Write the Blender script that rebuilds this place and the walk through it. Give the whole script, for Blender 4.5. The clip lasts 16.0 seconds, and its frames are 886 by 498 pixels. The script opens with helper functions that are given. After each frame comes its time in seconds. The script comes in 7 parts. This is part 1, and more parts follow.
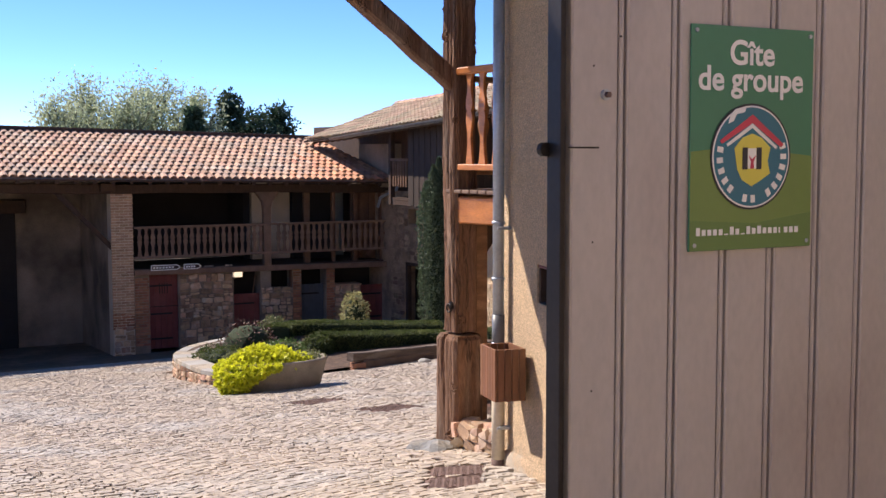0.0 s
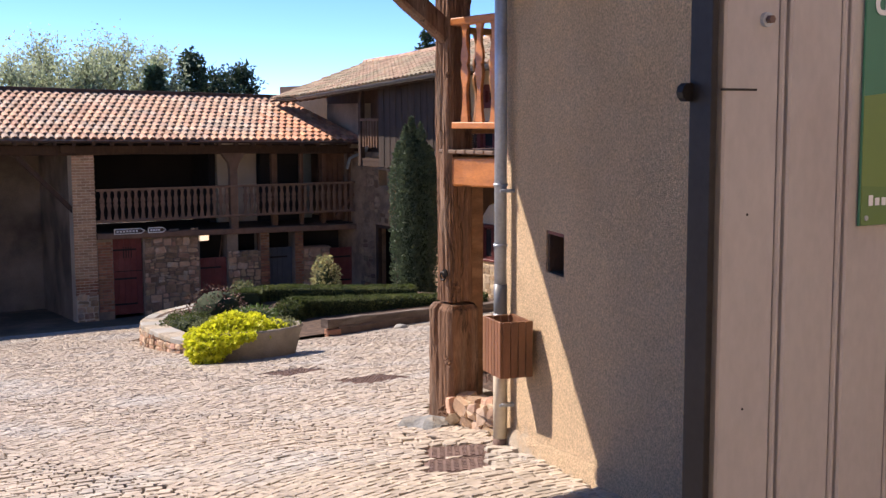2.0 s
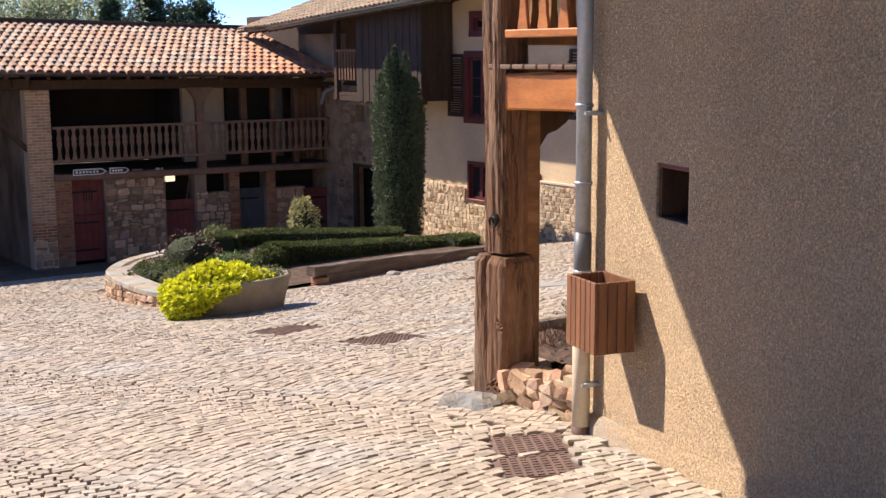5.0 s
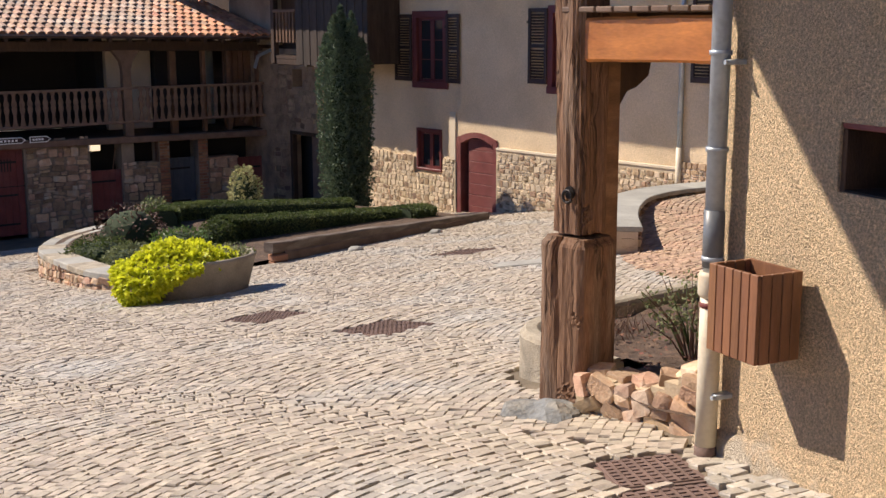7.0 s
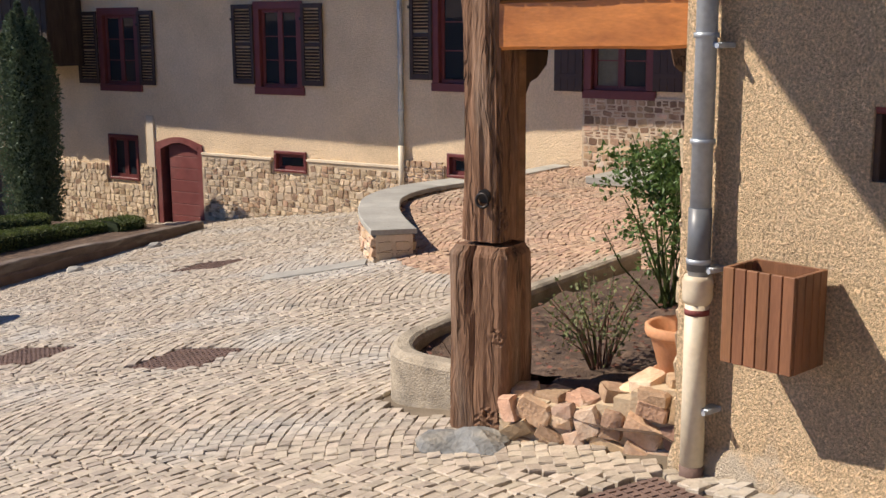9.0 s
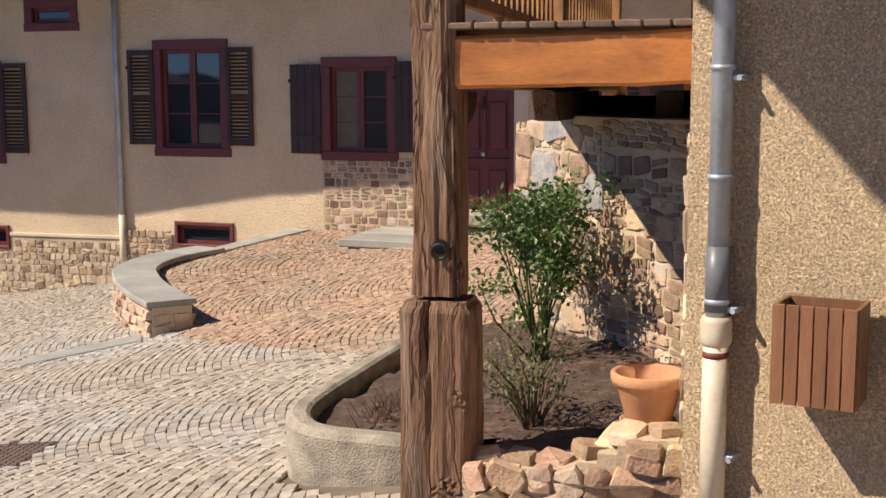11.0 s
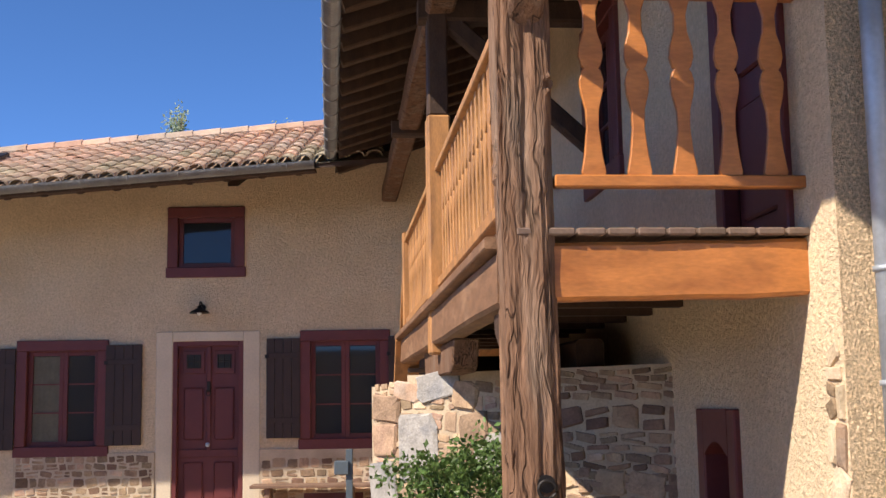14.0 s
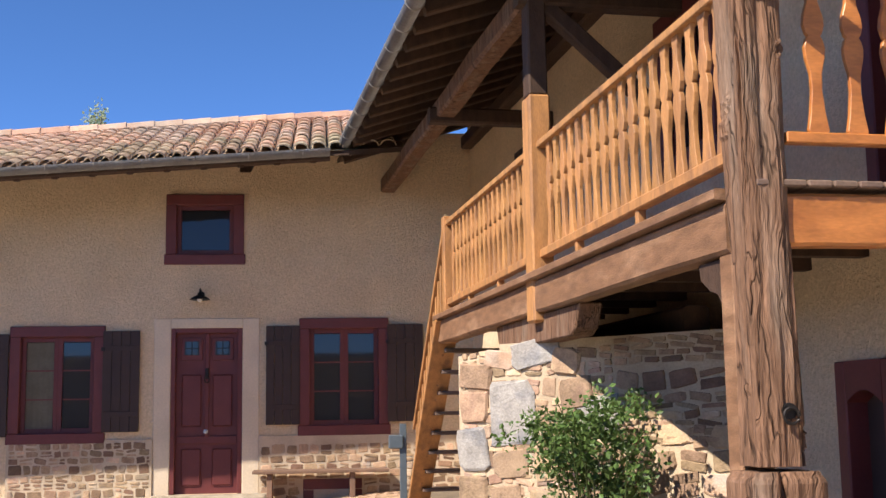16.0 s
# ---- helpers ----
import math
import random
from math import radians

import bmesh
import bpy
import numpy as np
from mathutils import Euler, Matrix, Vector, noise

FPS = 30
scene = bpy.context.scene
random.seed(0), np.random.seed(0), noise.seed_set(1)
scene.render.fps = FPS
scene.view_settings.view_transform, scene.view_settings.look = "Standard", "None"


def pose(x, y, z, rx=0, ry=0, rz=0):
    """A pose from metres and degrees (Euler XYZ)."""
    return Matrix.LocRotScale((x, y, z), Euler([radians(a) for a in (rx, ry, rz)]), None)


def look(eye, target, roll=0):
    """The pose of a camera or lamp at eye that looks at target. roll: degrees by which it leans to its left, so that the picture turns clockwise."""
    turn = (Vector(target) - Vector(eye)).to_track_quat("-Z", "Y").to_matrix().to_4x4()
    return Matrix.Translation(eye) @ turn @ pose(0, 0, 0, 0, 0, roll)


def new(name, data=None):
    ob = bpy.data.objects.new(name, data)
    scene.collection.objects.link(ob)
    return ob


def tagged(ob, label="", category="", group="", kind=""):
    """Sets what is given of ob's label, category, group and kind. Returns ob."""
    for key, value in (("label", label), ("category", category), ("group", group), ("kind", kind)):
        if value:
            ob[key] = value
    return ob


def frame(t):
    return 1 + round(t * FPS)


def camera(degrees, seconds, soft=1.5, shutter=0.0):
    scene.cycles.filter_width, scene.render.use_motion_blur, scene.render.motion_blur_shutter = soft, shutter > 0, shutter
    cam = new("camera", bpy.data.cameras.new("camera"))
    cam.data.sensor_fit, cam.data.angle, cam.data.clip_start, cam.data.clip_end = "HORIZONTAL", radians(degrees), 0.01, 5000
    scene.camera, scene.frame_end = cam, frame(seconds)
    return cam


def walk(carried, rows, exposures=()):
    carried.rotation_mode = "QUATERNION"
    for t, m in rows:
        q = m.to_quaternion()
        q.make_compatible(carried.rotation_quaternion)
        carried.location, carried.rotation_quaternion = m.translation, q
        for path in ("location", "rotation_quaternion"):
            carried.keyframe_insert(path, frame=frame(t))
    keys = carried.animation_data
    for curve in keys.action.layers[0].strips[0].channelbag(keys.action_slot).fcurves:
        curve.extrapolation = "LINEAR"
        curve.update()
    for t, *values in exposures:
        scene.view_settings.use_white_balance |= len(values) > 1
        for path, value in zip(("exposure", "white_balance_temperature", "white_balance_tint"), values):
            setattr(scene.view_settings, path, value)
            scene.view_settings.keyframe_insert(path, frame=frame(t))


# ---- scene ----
cam = camera(41.2, 16.0)
PATH = [
    (0, (-4.253, -7.632, 2.347), (-3.349, -5.855, 2.189), -0.1),
    (0.5, (-4.298, -7.55, 2.326), (-3.377, -5.784, 2.149), -0.1),
    (1, (-4.257, -7.377, 2.31), (-3.321, -5.623, 2.093), -0.1),
    (1.5, (-4.194, -7.149, 2.322), (-3.247, -5.402, 2.094), -0.2),
    (2, (-4.179, -6.948, 2.322), (-3.222, -5.206, 2.098), -0.2),
    (2.5, (-4.166, -6.707, 2.322), (-3.186, -4.978, 2.099), -0.2),
    (3, (-4.093, -6.427, 2.286), (-3.089, -4.712, 2.062), -0.3),
    (3.5, (-4.02, -6.12, 2.251), (-3.013, -4.407, 2.026), -0.4),
    (4, (-3.979, -5.817, 2.202), (-2.979, -4.099, 1.977), -0.5),
    (4.5, (-3.915, -5.5, 2.135), (-2.913, -3.789, 1.87), -0.4),
    (5, (-3.833, -5.106, 2.126), (-2.825, -3.41, 1.8), -0.4),
    (7.5, (-3.92, -3.182, 1.941), (-2.724, -1.625, 1.557), -0.0),
    (8, (-4.058, -2.816, 1.909), (-2.76, -1.343, 1.53), 0.1),
    (8.5, (-4.182, -2.439, 1.919), (-2.737, -1.11, 1.54), -0.2),
    (11, (-4.572, -0.597, 1.767), (-2.715, 0.096, 1.5), -0.2),
    (11.5, (-4.54, -0.22, 1.705), (-2.611, 0.276, 1.527), -0.3),
    (12, (-4.492, 0.145, 1.674), (-2.542, 0.584, 1.602), -0.4),
    (12.5, (-4.434, 0.506, 1.644), (-2.46, 0.828, 1.663), -0.5),
    (13, (-4.342, 0.867, 1.591), (-2.356, 1.052, 1.734), -0.8),
    (13.5, (-4.301, 1.265, 1.49), (-2.317, 1.326, 1.733), -0.8),
    (14, (-4.234, 1.638, 1.392), (-2.25, 1.634, 1.647), -0.9),
    (14.5, (-4.266, 2.033, 1.303), (-2.283, 1.992, 1.564), -0.8),
    (15, (-4.271, 2.441, 1.249), (-2.292, 2.324, 1.514), -0.8),
    (15.5, (-4.306, 2.821, 1.179), (-2.33, 2.665, 1.445), -0.8),
    (16, (-4.465, 3.188, 1.096), (-2.493, 2.985, 1.367), -0.9),
]
walk(cam, [(t, look(eye, target, roll)) for t, eye, target, roll in PATH], exposures=[(0.0, 0.90, 6700, 20), (2.5, 1.0, 6900, 21), (4.5, 1.02, 6980, 20), (5.0, 0.98, 7100, 19), (8.0, 0.68, 6900, 14), (11.0, 0.62, 7000, 14), (16.0, 0.92, 6800, 15)])

# ---- light ----
SUN_DIR = Vector((0.57, -0.85, -1.0)).normalized()
sun_el = math.asin(-SUN_DIR.z)
sun_az = math.atan2(-SUN_DIR.x, -SUN_DIR.y)
world = bpy.data.worlds.new("sky")
scene.world = world
world.use_nodes = True
wn = world.node_tree
sky = wn.nodes.new("ShaderNodeTexSky")
sky.sky_type = "NISHITA"
sky.sun_disc = False
sky.sun_elevation = sun_el
sky.sun_rotation = sun_az
sky.air_density, sky.dust_density, sky.ozone_density, sky.altitude = 0.6, 0.0, 6.0, 3500
wn.nodes["Background"].inputs[1].default_value = 0.15
tone = wn.nodes.new("ShaderNodeHueSaturation")
tone.inputs["Saturation"].default_value = 1.10
wn.links.new(sky.outputs[0], tone.inputs["Color"])
wn.links.new(tone.outputs[0], wn.nodes["Background"].inputs[0])
sun = new("sun", bpy.data.lights.new("sun", "SUN"))
sun.data.energy, sun.data.angle, sun.data.color = 4.5, radians(0.53), (1.0, 0.93, 0.82)
sun.rotation_euler = SUN_DIR.to_track_quat("-Z", "Y").to_euler()

# ---- materials ----


def material(name, base, rough=0.8, scale=6.0, var=0.25, grain=60.0, bump=0.3, dist=0.01, metal=0.0, piece=0.0,
             stretch=(1, 1, 1), second=None, second_scale=1.2, second_at=(0.5, 0.65), spec=0.4, coat=0.0, thin=0.0):
    """Two scales of colour change, a fine relief, and (piece) a change from piece to piece."""
    m = bpy.data.materials.new(name)
    m.use_nodes = True
    nt = m.node_tree
    N, L = nt.nodes, nt.links
    b = N["Principled BSDF"]
    b.inputs["Roughness"].default_value = rough
    b.inputs["Metallic"].default_value = metal
    b.inputs["Specular IOR Level"].default_value = spec
    b.inputs["Coat Weight"].default_value = coat
    geo = N.new("ShaderNodeNewGeometry")
    mp = N.new("ShaderNodeMapping")
    mp.inputs["Scale"].default_value = stretch
    L.new(geo.outputs["Position"], mp.inputs[0])
    n1 = N.new("ShaderNodeTexNoise")
    n1.inputs["Scale"].default_value, n1.inputs["Detail"].default_value = scale, 6
    L.new(mp.outputs[0], n1.inputs[0])
    n2 = N.new("ShaderNodeTexNoise")
    n2.inputs["Scale"].default_value, n2.inputs["Detail"].default_value = grain, 4
    L.new(mp.outputs[0], n2.inputs[0])
    add = N.new("ShaderNodeMath")
    add.operation = "MULTIPLY_ADD"
    L.new(n1.outputs[0], add.inputs[0])
    add.inputs[1].default_value = 0.6
    mul = N.new("ShaderNodeMath")
    mul.operation = "MULTIPLY"
    L.new(n2.outputs[0], mul.inputs[0])
    mul.inputs[1].default_value = 0.4
    L.new(mul.outputs[0], add.inputs[2])
    ramp = N.new("ShaderNodeMapRange")
    L.new(add.outputs[0], ramp.inputs[0])
    ramp.inputs[1].default_value, ramp.inputs[2].default_value = 0.3, 0.7
    ramp.inputs[3].default_value, ramp.inputs[4].default_value = 1 - var, 1 + var
    col = N.new("ShaderNodeMix")
    col.data_type = "RGBA"
    col.inputs[6].default_value = (*base, 1)
    col.inputs[7].default_value = (*(second or base), 1)
    col.inputs[0].default_value = 0
    if second:
        n3 = N.new("ShaderNodeTexNoise")
        n3.inputs["Scale"].default_value, n3.inputs["Detail"].default_value = second_scale, 5
        L.new(mp.outputs[0], n3.inputs[0])
        r3 = N.new("ShaderNodeMapRange")
        L.new(n3.outputs[0], r3.inputs[0])
        r3.inputs[1].default_value, r3.inputs[2].default_value = second_at
        L.new(r3.outputs[0], col.inputs[0])
    out = col.outputs[2]
    if piece:
        oi = N.new("ShaderNodeObjectInfo")
        s = N.new("ShaderNodeMath")
        s.operation = "ADD"
        L.new(oi.outputs["Random"], s.inputs[0])
        L.new(geo.outputs["Random Per Island"], s.inputs[1])
        fr = N.new("ShaderNodeMath")
        fr.operation = "FRACT"
        L.new(s.outputs[0], fr.inputs[0])
        hs = N.new("ShaderNodeHueSaturation")
        h = N.new("ShaderNodeMapRange")
        L.new(fr.outputs[0], h.inputs[0])
        h.inputs[3].default_value, h.inputs[4].default_value = 0.5 - 0.013 * piece, 0.5 + 0.012 * piece
        f7 = N.new("ShaderNodeMath")
        f7.operation = "MULTIPLY"
        L.new(fr.outputs[0], f7.inputs[0])
        f7.inputs[1].default_value = 7.31
        f8 = N.new("ShaderNodeMath")
        f8.operation = "FRACT"
        L.new(f7.outputs[0], f8.inputs[0])
        v = N.new("ShaderNodeMapRange")
        L.new(f8.outputs[0], v.inputs[0])
        v.inputs[3].default_value, v.inputs[4].default_value = 1 - 0.4 * piece, 1 + 0.3 * piece
        L.new(h.outputs[0], hs.inputs["Hue"])
        L.new(v.outputs[0], hs.inputs["Value"])
        L.new(out, hs.inputs["Color"])
        out = hs.outputs[0]
    mx = N.new("ShaderNodeVectorMath")
    mx.operation = "SCALE"
    L.new(out, mx.inputs[0])
    L.new(ramp.outputs[0], mx.inputs["Scale"])
    L.new(mx.outputs[0], b.inputs["Base Color"])
    if thin:
        tr = N.new("ShaderNodeBsdfTranslucent")
        L.new(mx.outputs[0], tr.inputs[0])
        ms = N.new("ShaderNodeMixShader")
        ms.inputs[0].default_value = thin
        L.new(b.outputs[0], ms.inputs[1])
        L.new(tr.outputs[0], ms.inputs[2])
        L.new(ms.outputs[0], N["Material Output"].inputs[0])
    if bump:
        bp = N.new("ShaderNodeBump")
        bp.inputs["Strength"].default_value, bp.inputs["Distance"].default_value = bump, dist
        L.new(add.outputs[0], bp.inputs["Height"])
        L.new(bp.outputs[0], b.inputs["Normal"])
    return m


def roughcast(name, base, cell=55.0, dist=0.012, second=None, second_at=(0.5, 0.7), pit_shade=0.1):
    """Pebbled render: rounded grains, the pits between them sunk and also shaded in the colour."""
    m = material(name, base, 0.92, 1.3, 0.12, 30, 0, second=second, second_scale=0.8, second_at=second_at, spec=0.15)
    N, L = m.node_tree.nodes, m.node_tree.links
    geo = [n for n in N if n.type == "NEW_GEOMETRY"][0]
    v = N.new("ShaderNodeTexNoise")
    v.inputs["Scale"].default_value, v.inputs["Detail"].default_value, v.inputs["Roughness"].default_value = cell, 4, 0.7
    L.new(geo.outputs["Position"], v.inputs[0])
    r = N.new("ShaderNodeMapRange")
    L.new(v.outputs[0], r.inputs[0])
    r.inputs[1].default_value, r.inputs[2].default_value = 0.32, 0.62
    # Shade of the pits painted into the colour, from the relief's own noise.
    sp = N.new("ShaderNodeMapRange")
    L.new(v.outputs[0], sp.inputs[0])
    sp.inputs[1].default_value, sp.inputs[2].default_value = 0.35, 0.65
    sp.inputs[3].default_value, sp.inputs[4].default_value = 1 - pit_shade, 1 + pit_shade * 0.7
    sc = N.new("ShaderNodeVectorMath")
    sc.operation = "SCALE"
    old = N["Principled BSDF"].inputs["Base Color"].links[0].from_socket
    L.new(old, sc.inputs[0])
    L.new(sp.outputs[0], sc.inputs["Scale"])
    L.new(sc.outputs[0], N["Principled BSDF"].inputs["Base Color"])
    bp = N.new("ShaderNodeBump")
    bp.inputs["Strength"].default_value, bp.inputs["Distance"].default_value = 1.0, dist
    L.new(r.outputs[0], bp.inputs["Height"])
    L.new(bp.outputs[0], N["Principled BSDF"].inputs["Normal"])
    return m


def add_stain(m, colour, top, size=2.2):
    """Pale salt stains in ragged patches low on a wall."""
    N, L = m.node_tree.nodes, m.node_tree.links
    geo = [n for n in N if n.type == "NEW_GEOMETRY"][0]
    sep = N.new("ShaderNodeSeparateXYZ")
    L.new(geo.outputs["Position"], sep.inputs[0])
    low = N.new("ShaderNodeMapRange")
    L.new(sep.outputs[2], low.inputs[0])
    low.inputs[1].default_value, low.inputs[2].default_value = top - 0.55, top
    low.inputs[3].default_value, low.inputs[4].default_value = 0.16, -0.3
    n = N.new("ShaderNodeTexNoise")
    n.inputs["Scale"].default_value, n.inputs["Detail"].default_value = size, 8
    L.new(geo.outputs["Position"], n.inputs[0])
    s = N.new("ShaderNodeMath")
    s.operation = "ADD"
    L.new(n.outputs[0], s.inputs[0])
    L.new(low.outputs[0], s.inputs[1])
    r = N.new("ShaderNodeMapRange")
    L.new(s.outputs[0], r.inputs[0])
    r.inputs[1].default_value, r.inputs[2].default_value = 0.56, 0.66
    mix = N.new("ShaderNodeMix")
    mix.data_type = "RGBA"
    old = N["Principled BSDF"].inputs["Base Color"].links[0].from_socket
    L.new(old, mix.inputs[6])
    mix.inputs[7].default_value = (*colour, 1)
    L.new(r.outputs[0], mix.inputs[0])
    L.new(mix.outputs[2], N["Principled BSDF"].inputs["Base Color"])


def add_grain(m, scale, stretch, depth, dark):
    """Weathered timber: fine wandering ridges, knots that bend them, and a few deep dark shakes."""
    N, L = m.node_tree.nodes, m.node_tree.links
    geo = [n for n in N if n.type == "NEW_GEOMETRY"][0]

    def math_node(op, a, b=None, c=None):
        q = N.new("ShaderNodeMath")
        q.operation = op
        for k, v in enumerate((a, b, c)):
            if v is None:
                continue
            if isinstance(v, (int, float)):
                q.inputs[k].default_value = v
            else:
                L.new(v, q.inputs[k])
        return q.outputs[0]

    warp = N.new("ShaderNodeTexNoise")
    warp.inputs["Scale"].default_value, warp.inputs["Detail"].default_value = 7.0, 2
    mw = N.new("ShaderNodeMapping")
    mw.inputs["Scale"].default_value = tuple(1.0 if q > 0.9 else 0.5 for q in stretch)
    L.new(geo.outputs["Position"], mw.inputs[0])
    L.new(mw.outputs[0], warp.inputs[0])
    shift = N.new("ShaderNodeVectorMath")
    shift.operation = "MULTIPLY_ADD"
    L.new(warp.outputs["Color"], shift.inputs[0])
    shift.inputs[1].default_value = (0.10, 0.10, 0.0)
    L.new(geo.outputs["Position"], shift.inputs[2])
    mp = N.new("ShaderNodeMapping")
    mp.inputs["Scale"].default_value = stretch
    L.new(shift.outputs[0], mp.inputs[0])
    fine = N.new("ShaderNodeTexNoise")
    fine.inputs["Scale"].default_value, fine.inputs["Detail"].default_value = scale, 3
    L.new(mp.outputs[0], fine.inputs[0])
    ridge = math_node("MULTIPLY", math_node("ABSOLUTE", math_node("SUBTRACT", fine.outputs[0], 0.5)), 4.5)
    shake = N.new("ShaderNodeTexNoise")
    shake.inputs["Scale"].default_value, shake.inputs["Detail"].default_value = scale * 0.22, 3
    L.new(mp.outputs[0], shake.inputs[0])
    gap = N.new("ShaderNodeMapRange")
    L.new(math_node("ABSOLUTE", math_node("SUBTRACT", shake.outputs[0], 0.47)), gap.inputs[0])
    gap.inputs[1].default_value, gap.inputs[2].default_value = 0.0, 0.022
    h = math_node("MULTIPLY_ADD", gap.outputs[0], 1.6, ridge)
    k = N.new("ShaderNodeMapRange")
    L.new(h, k.inputs[0])
    k.inputs[1].default_value, k.inputs[2].default_value = 0.3, 2.3
    k.inputs[3].default_value, k.inputs[4].default_value = dark, 1.25
    sc = N.new("ShaderNodeVectorMath")
    sc.operation = "SCALE"
    b = N["Principled BSDF"]
    L.new(b.inputs["Base Color"].links[0].from_socket, sc.inputs[0])
    L.new(k.outputs[0], sc.inputs["Scale"])
    L.new(sc.outputs[0], b.inputs["Base Color"])
    bp = N.new("ShaderNodeBump")
    bp.inputs["Strength"].default_value, bp.inputs["Distance"].default_value = 0.9, depth
    L.new(h, bp.inputs["Height"])
    L.new(bp.outputs[0], b.inputs["Normal"])


def glass(name, tint=(0.02, 0.025, 0.03)):
    m = bpy.data.materials.new(name)
    m.use_nodes = True
    b = m.node_tree.nodes["Principled BSDF"]
    b.inputs["Base Color"].default_value = (*tint, 1)
    b.inputs["Roughness"].default_value = 0.03
    b.inputs["Specular IOR Level"].default_value = 0.45
    return m


M_ROUGH = roughcast("roughcast_render", (0.82, 0.615, 0.395), 85, 0.017, (0.74, 0.555, 0.36), pit_shade=0.38)
add_stain(M_ROUGH, (0.70, 0.60, 0.47), 0.52, 3.4)
M_CREAM = roughcast("cream_render", (0.71, 0.555, 0.37), 36, 0.007, (0.64, 0.495, 0.325), pit_shade=0.12)
M_PALE = material("pale_render", (0.62, 0.52, 0.385), 0.9, 2, 0.15, 40, 0.4, 0.01)
# Brown render with darker patches at random.
M_MOTTLED_RENDER = material("mottled_brown_render", (0.30, 0.24, 0.18), 0.92, 1.2, 0.35, 30, 0.4, 0.01, second=(0.14, 0.11, 0.085), second_scale=0.7, second_at=(0.42, 0.62))
M_MORTAR = material("lime_mortar", (0.52, 0.42, 0.30), 0.95, 4, 0.2, 70, 0.6, 0.012, second=(0.44, 0.35, 0.25))
M_STONE = material("field_stone", (0.50, 0.345, 0.22), 0.85, 7, 0.3, 60, 0.7, 0.015, piece=1.0, second=(0.46, 0.40, 0.32), second_scale=3)
M_PALESTONE = material("pale_rubble", (0.60, 0.475, 0.325), 0.88, 8, 0.3, 60, 0.8, 0.02, piece=0.6, second=(0.48, 0.36, 0.235), second_scale=5)
M_PINKSTONE = material("pink_stone", (0.47, 0.295, 0.195), 0.85, 8, 0.3, 60, 0.8, 0.02, piece=0.9, second=(0.55, 0.42, 0.31), second_scale=5)
M_TANSTONE = material("tan_stone", (0.36, 0.25, 0.155), 0.88, 9, 0.4, 55, 0.8, 0.02, piece=0.9, second=(0.30, 0.20, 0.13), second_scale=6)
M_WALLMORTAR = material("earthy_mortar", (0.49, 0.39, 0.265), 0.95, 5, 0.25, 60, 0.8, 0.015, second=(0.38, 0.295, 0.20), second_scale=2.5)
M_FOOT = material("blue_grey_boulder", (0.17, 0.175, 0.17), 0.85, 9, 0.4, 40, 1.0, 0.03, second=(0.25, 0.235, 0.20), second_scale=5)
M_WINGWALL = material("brown_wall", (0.34, 0.235, 0.15), 0.92, 3, 0.4, 30, 0.7, 0.02, second=(0.22, 0.155, 0.105), second_scale=2.2)
M_CLAD = material("dark_boards", (0.052, 0.036, 0.026), 0.8, 5, 0.4, 45, 0.6, 0.008, piece=0.5, stretch=(3, 3, 0.6))
M_GREYSTONE = material("grey_stone", (0.33, 0.31, 0.28), 0.8, 9, 0.35, 50, 0.8, 0.02, piece=0.3, second=(0.24, 0.24, 0.24), second_scale=4)
M_DARKSTONE = material("brown_stone", (0.22, 0.135, 0.085), 0.85, 8, 0.35, 60, 0.7, 0.015, piece=0.8)
M_BRICK = material("brick", (0.36, 0.17, 0.10), 0.9, 9, 0.25, 70, 0.5, 0.008, piece=0.8)
M_PALEBRICK = material("pale_brick", (0.42, 0.27, 0.17), 0.9, 7, 0.25, 70, 0.5, 0.008, piece=0.6)
M_SETT = material("cobble", (0.40, 0.34, 0.265), 0.62, 14, 0.3, 90, 0.6, 0.01, piece=0.55, second=(0.40, 0.37, 0.32), second_scale=0.7, spec=0.5)
M_BOUNCE_GROUND = material("pale_bounce_ground", (0.44, 0.37, 0.28), 0.95, 3, 0.25, 90, 0.6, 0.02, second=(0.37, 0.31, 0.235), second_scale=0.4)
M_SETTRED = material("rosy_cobble", (0.41, 0.275, 0.185), 0.75, 14, 0.3, 90, 0.6, 0.01, piece=0.6, second=(0.36, 0.265, 0.185), second_scale=0.9)
M_JOINT = material("cobble_joint", (0.15, 0.12, 0.085), 0.95, 5, 0.35, 120, 0.7, 0.01, second=(0.24, 0.19, 0.135), second_scale=0.6)
M_SLAB = material("grey_slab", (0.34, 0.33, 0.29), 0.75, 3, 0.25, 40, 0.5, 0.01, piece=0.4)
M_TROUGH = material("granite_trough", (0.36, 0.31, 0.235), 0.9, 7, 0.45, 90, 1.0, 0.022, second=(0.27, 0.235, 0.18), second_scale=2)
M_POT = material("cast_stone", (0.29, 0.255, 0.20), 0.9, 4, 0.3, 60, 0.6, 0.012, second=(0.22, 0.19, 0.15))
M_TERRA = material("terracotta", (0.50, 0.25, 0.13), 0.8, 5, 0.2, 50, 0.3, 0.006, second=(0.55, 0.34, 0.21))
M_SOIL = material("soil", (0.085, 0.055, 0.038), 0.95, 12, 0.5, 90, 1.0, 0.03, second=(0.14, 0.09, 0.06), second_scale=9)
M_OLDWOOD = material("weathered_oak", (0.165, 0.092, 0.056), 0.82, 5, 0.4, 26, 1.0, 0.010, stretch=(4, 4, 0.6), second=(0.20, 0.137, 0.097), second_scale=1.6, spec=0.2)
add_grain(M_OLDWOOD, 46, (1, 1, 0.07), 0.005, 0.42)
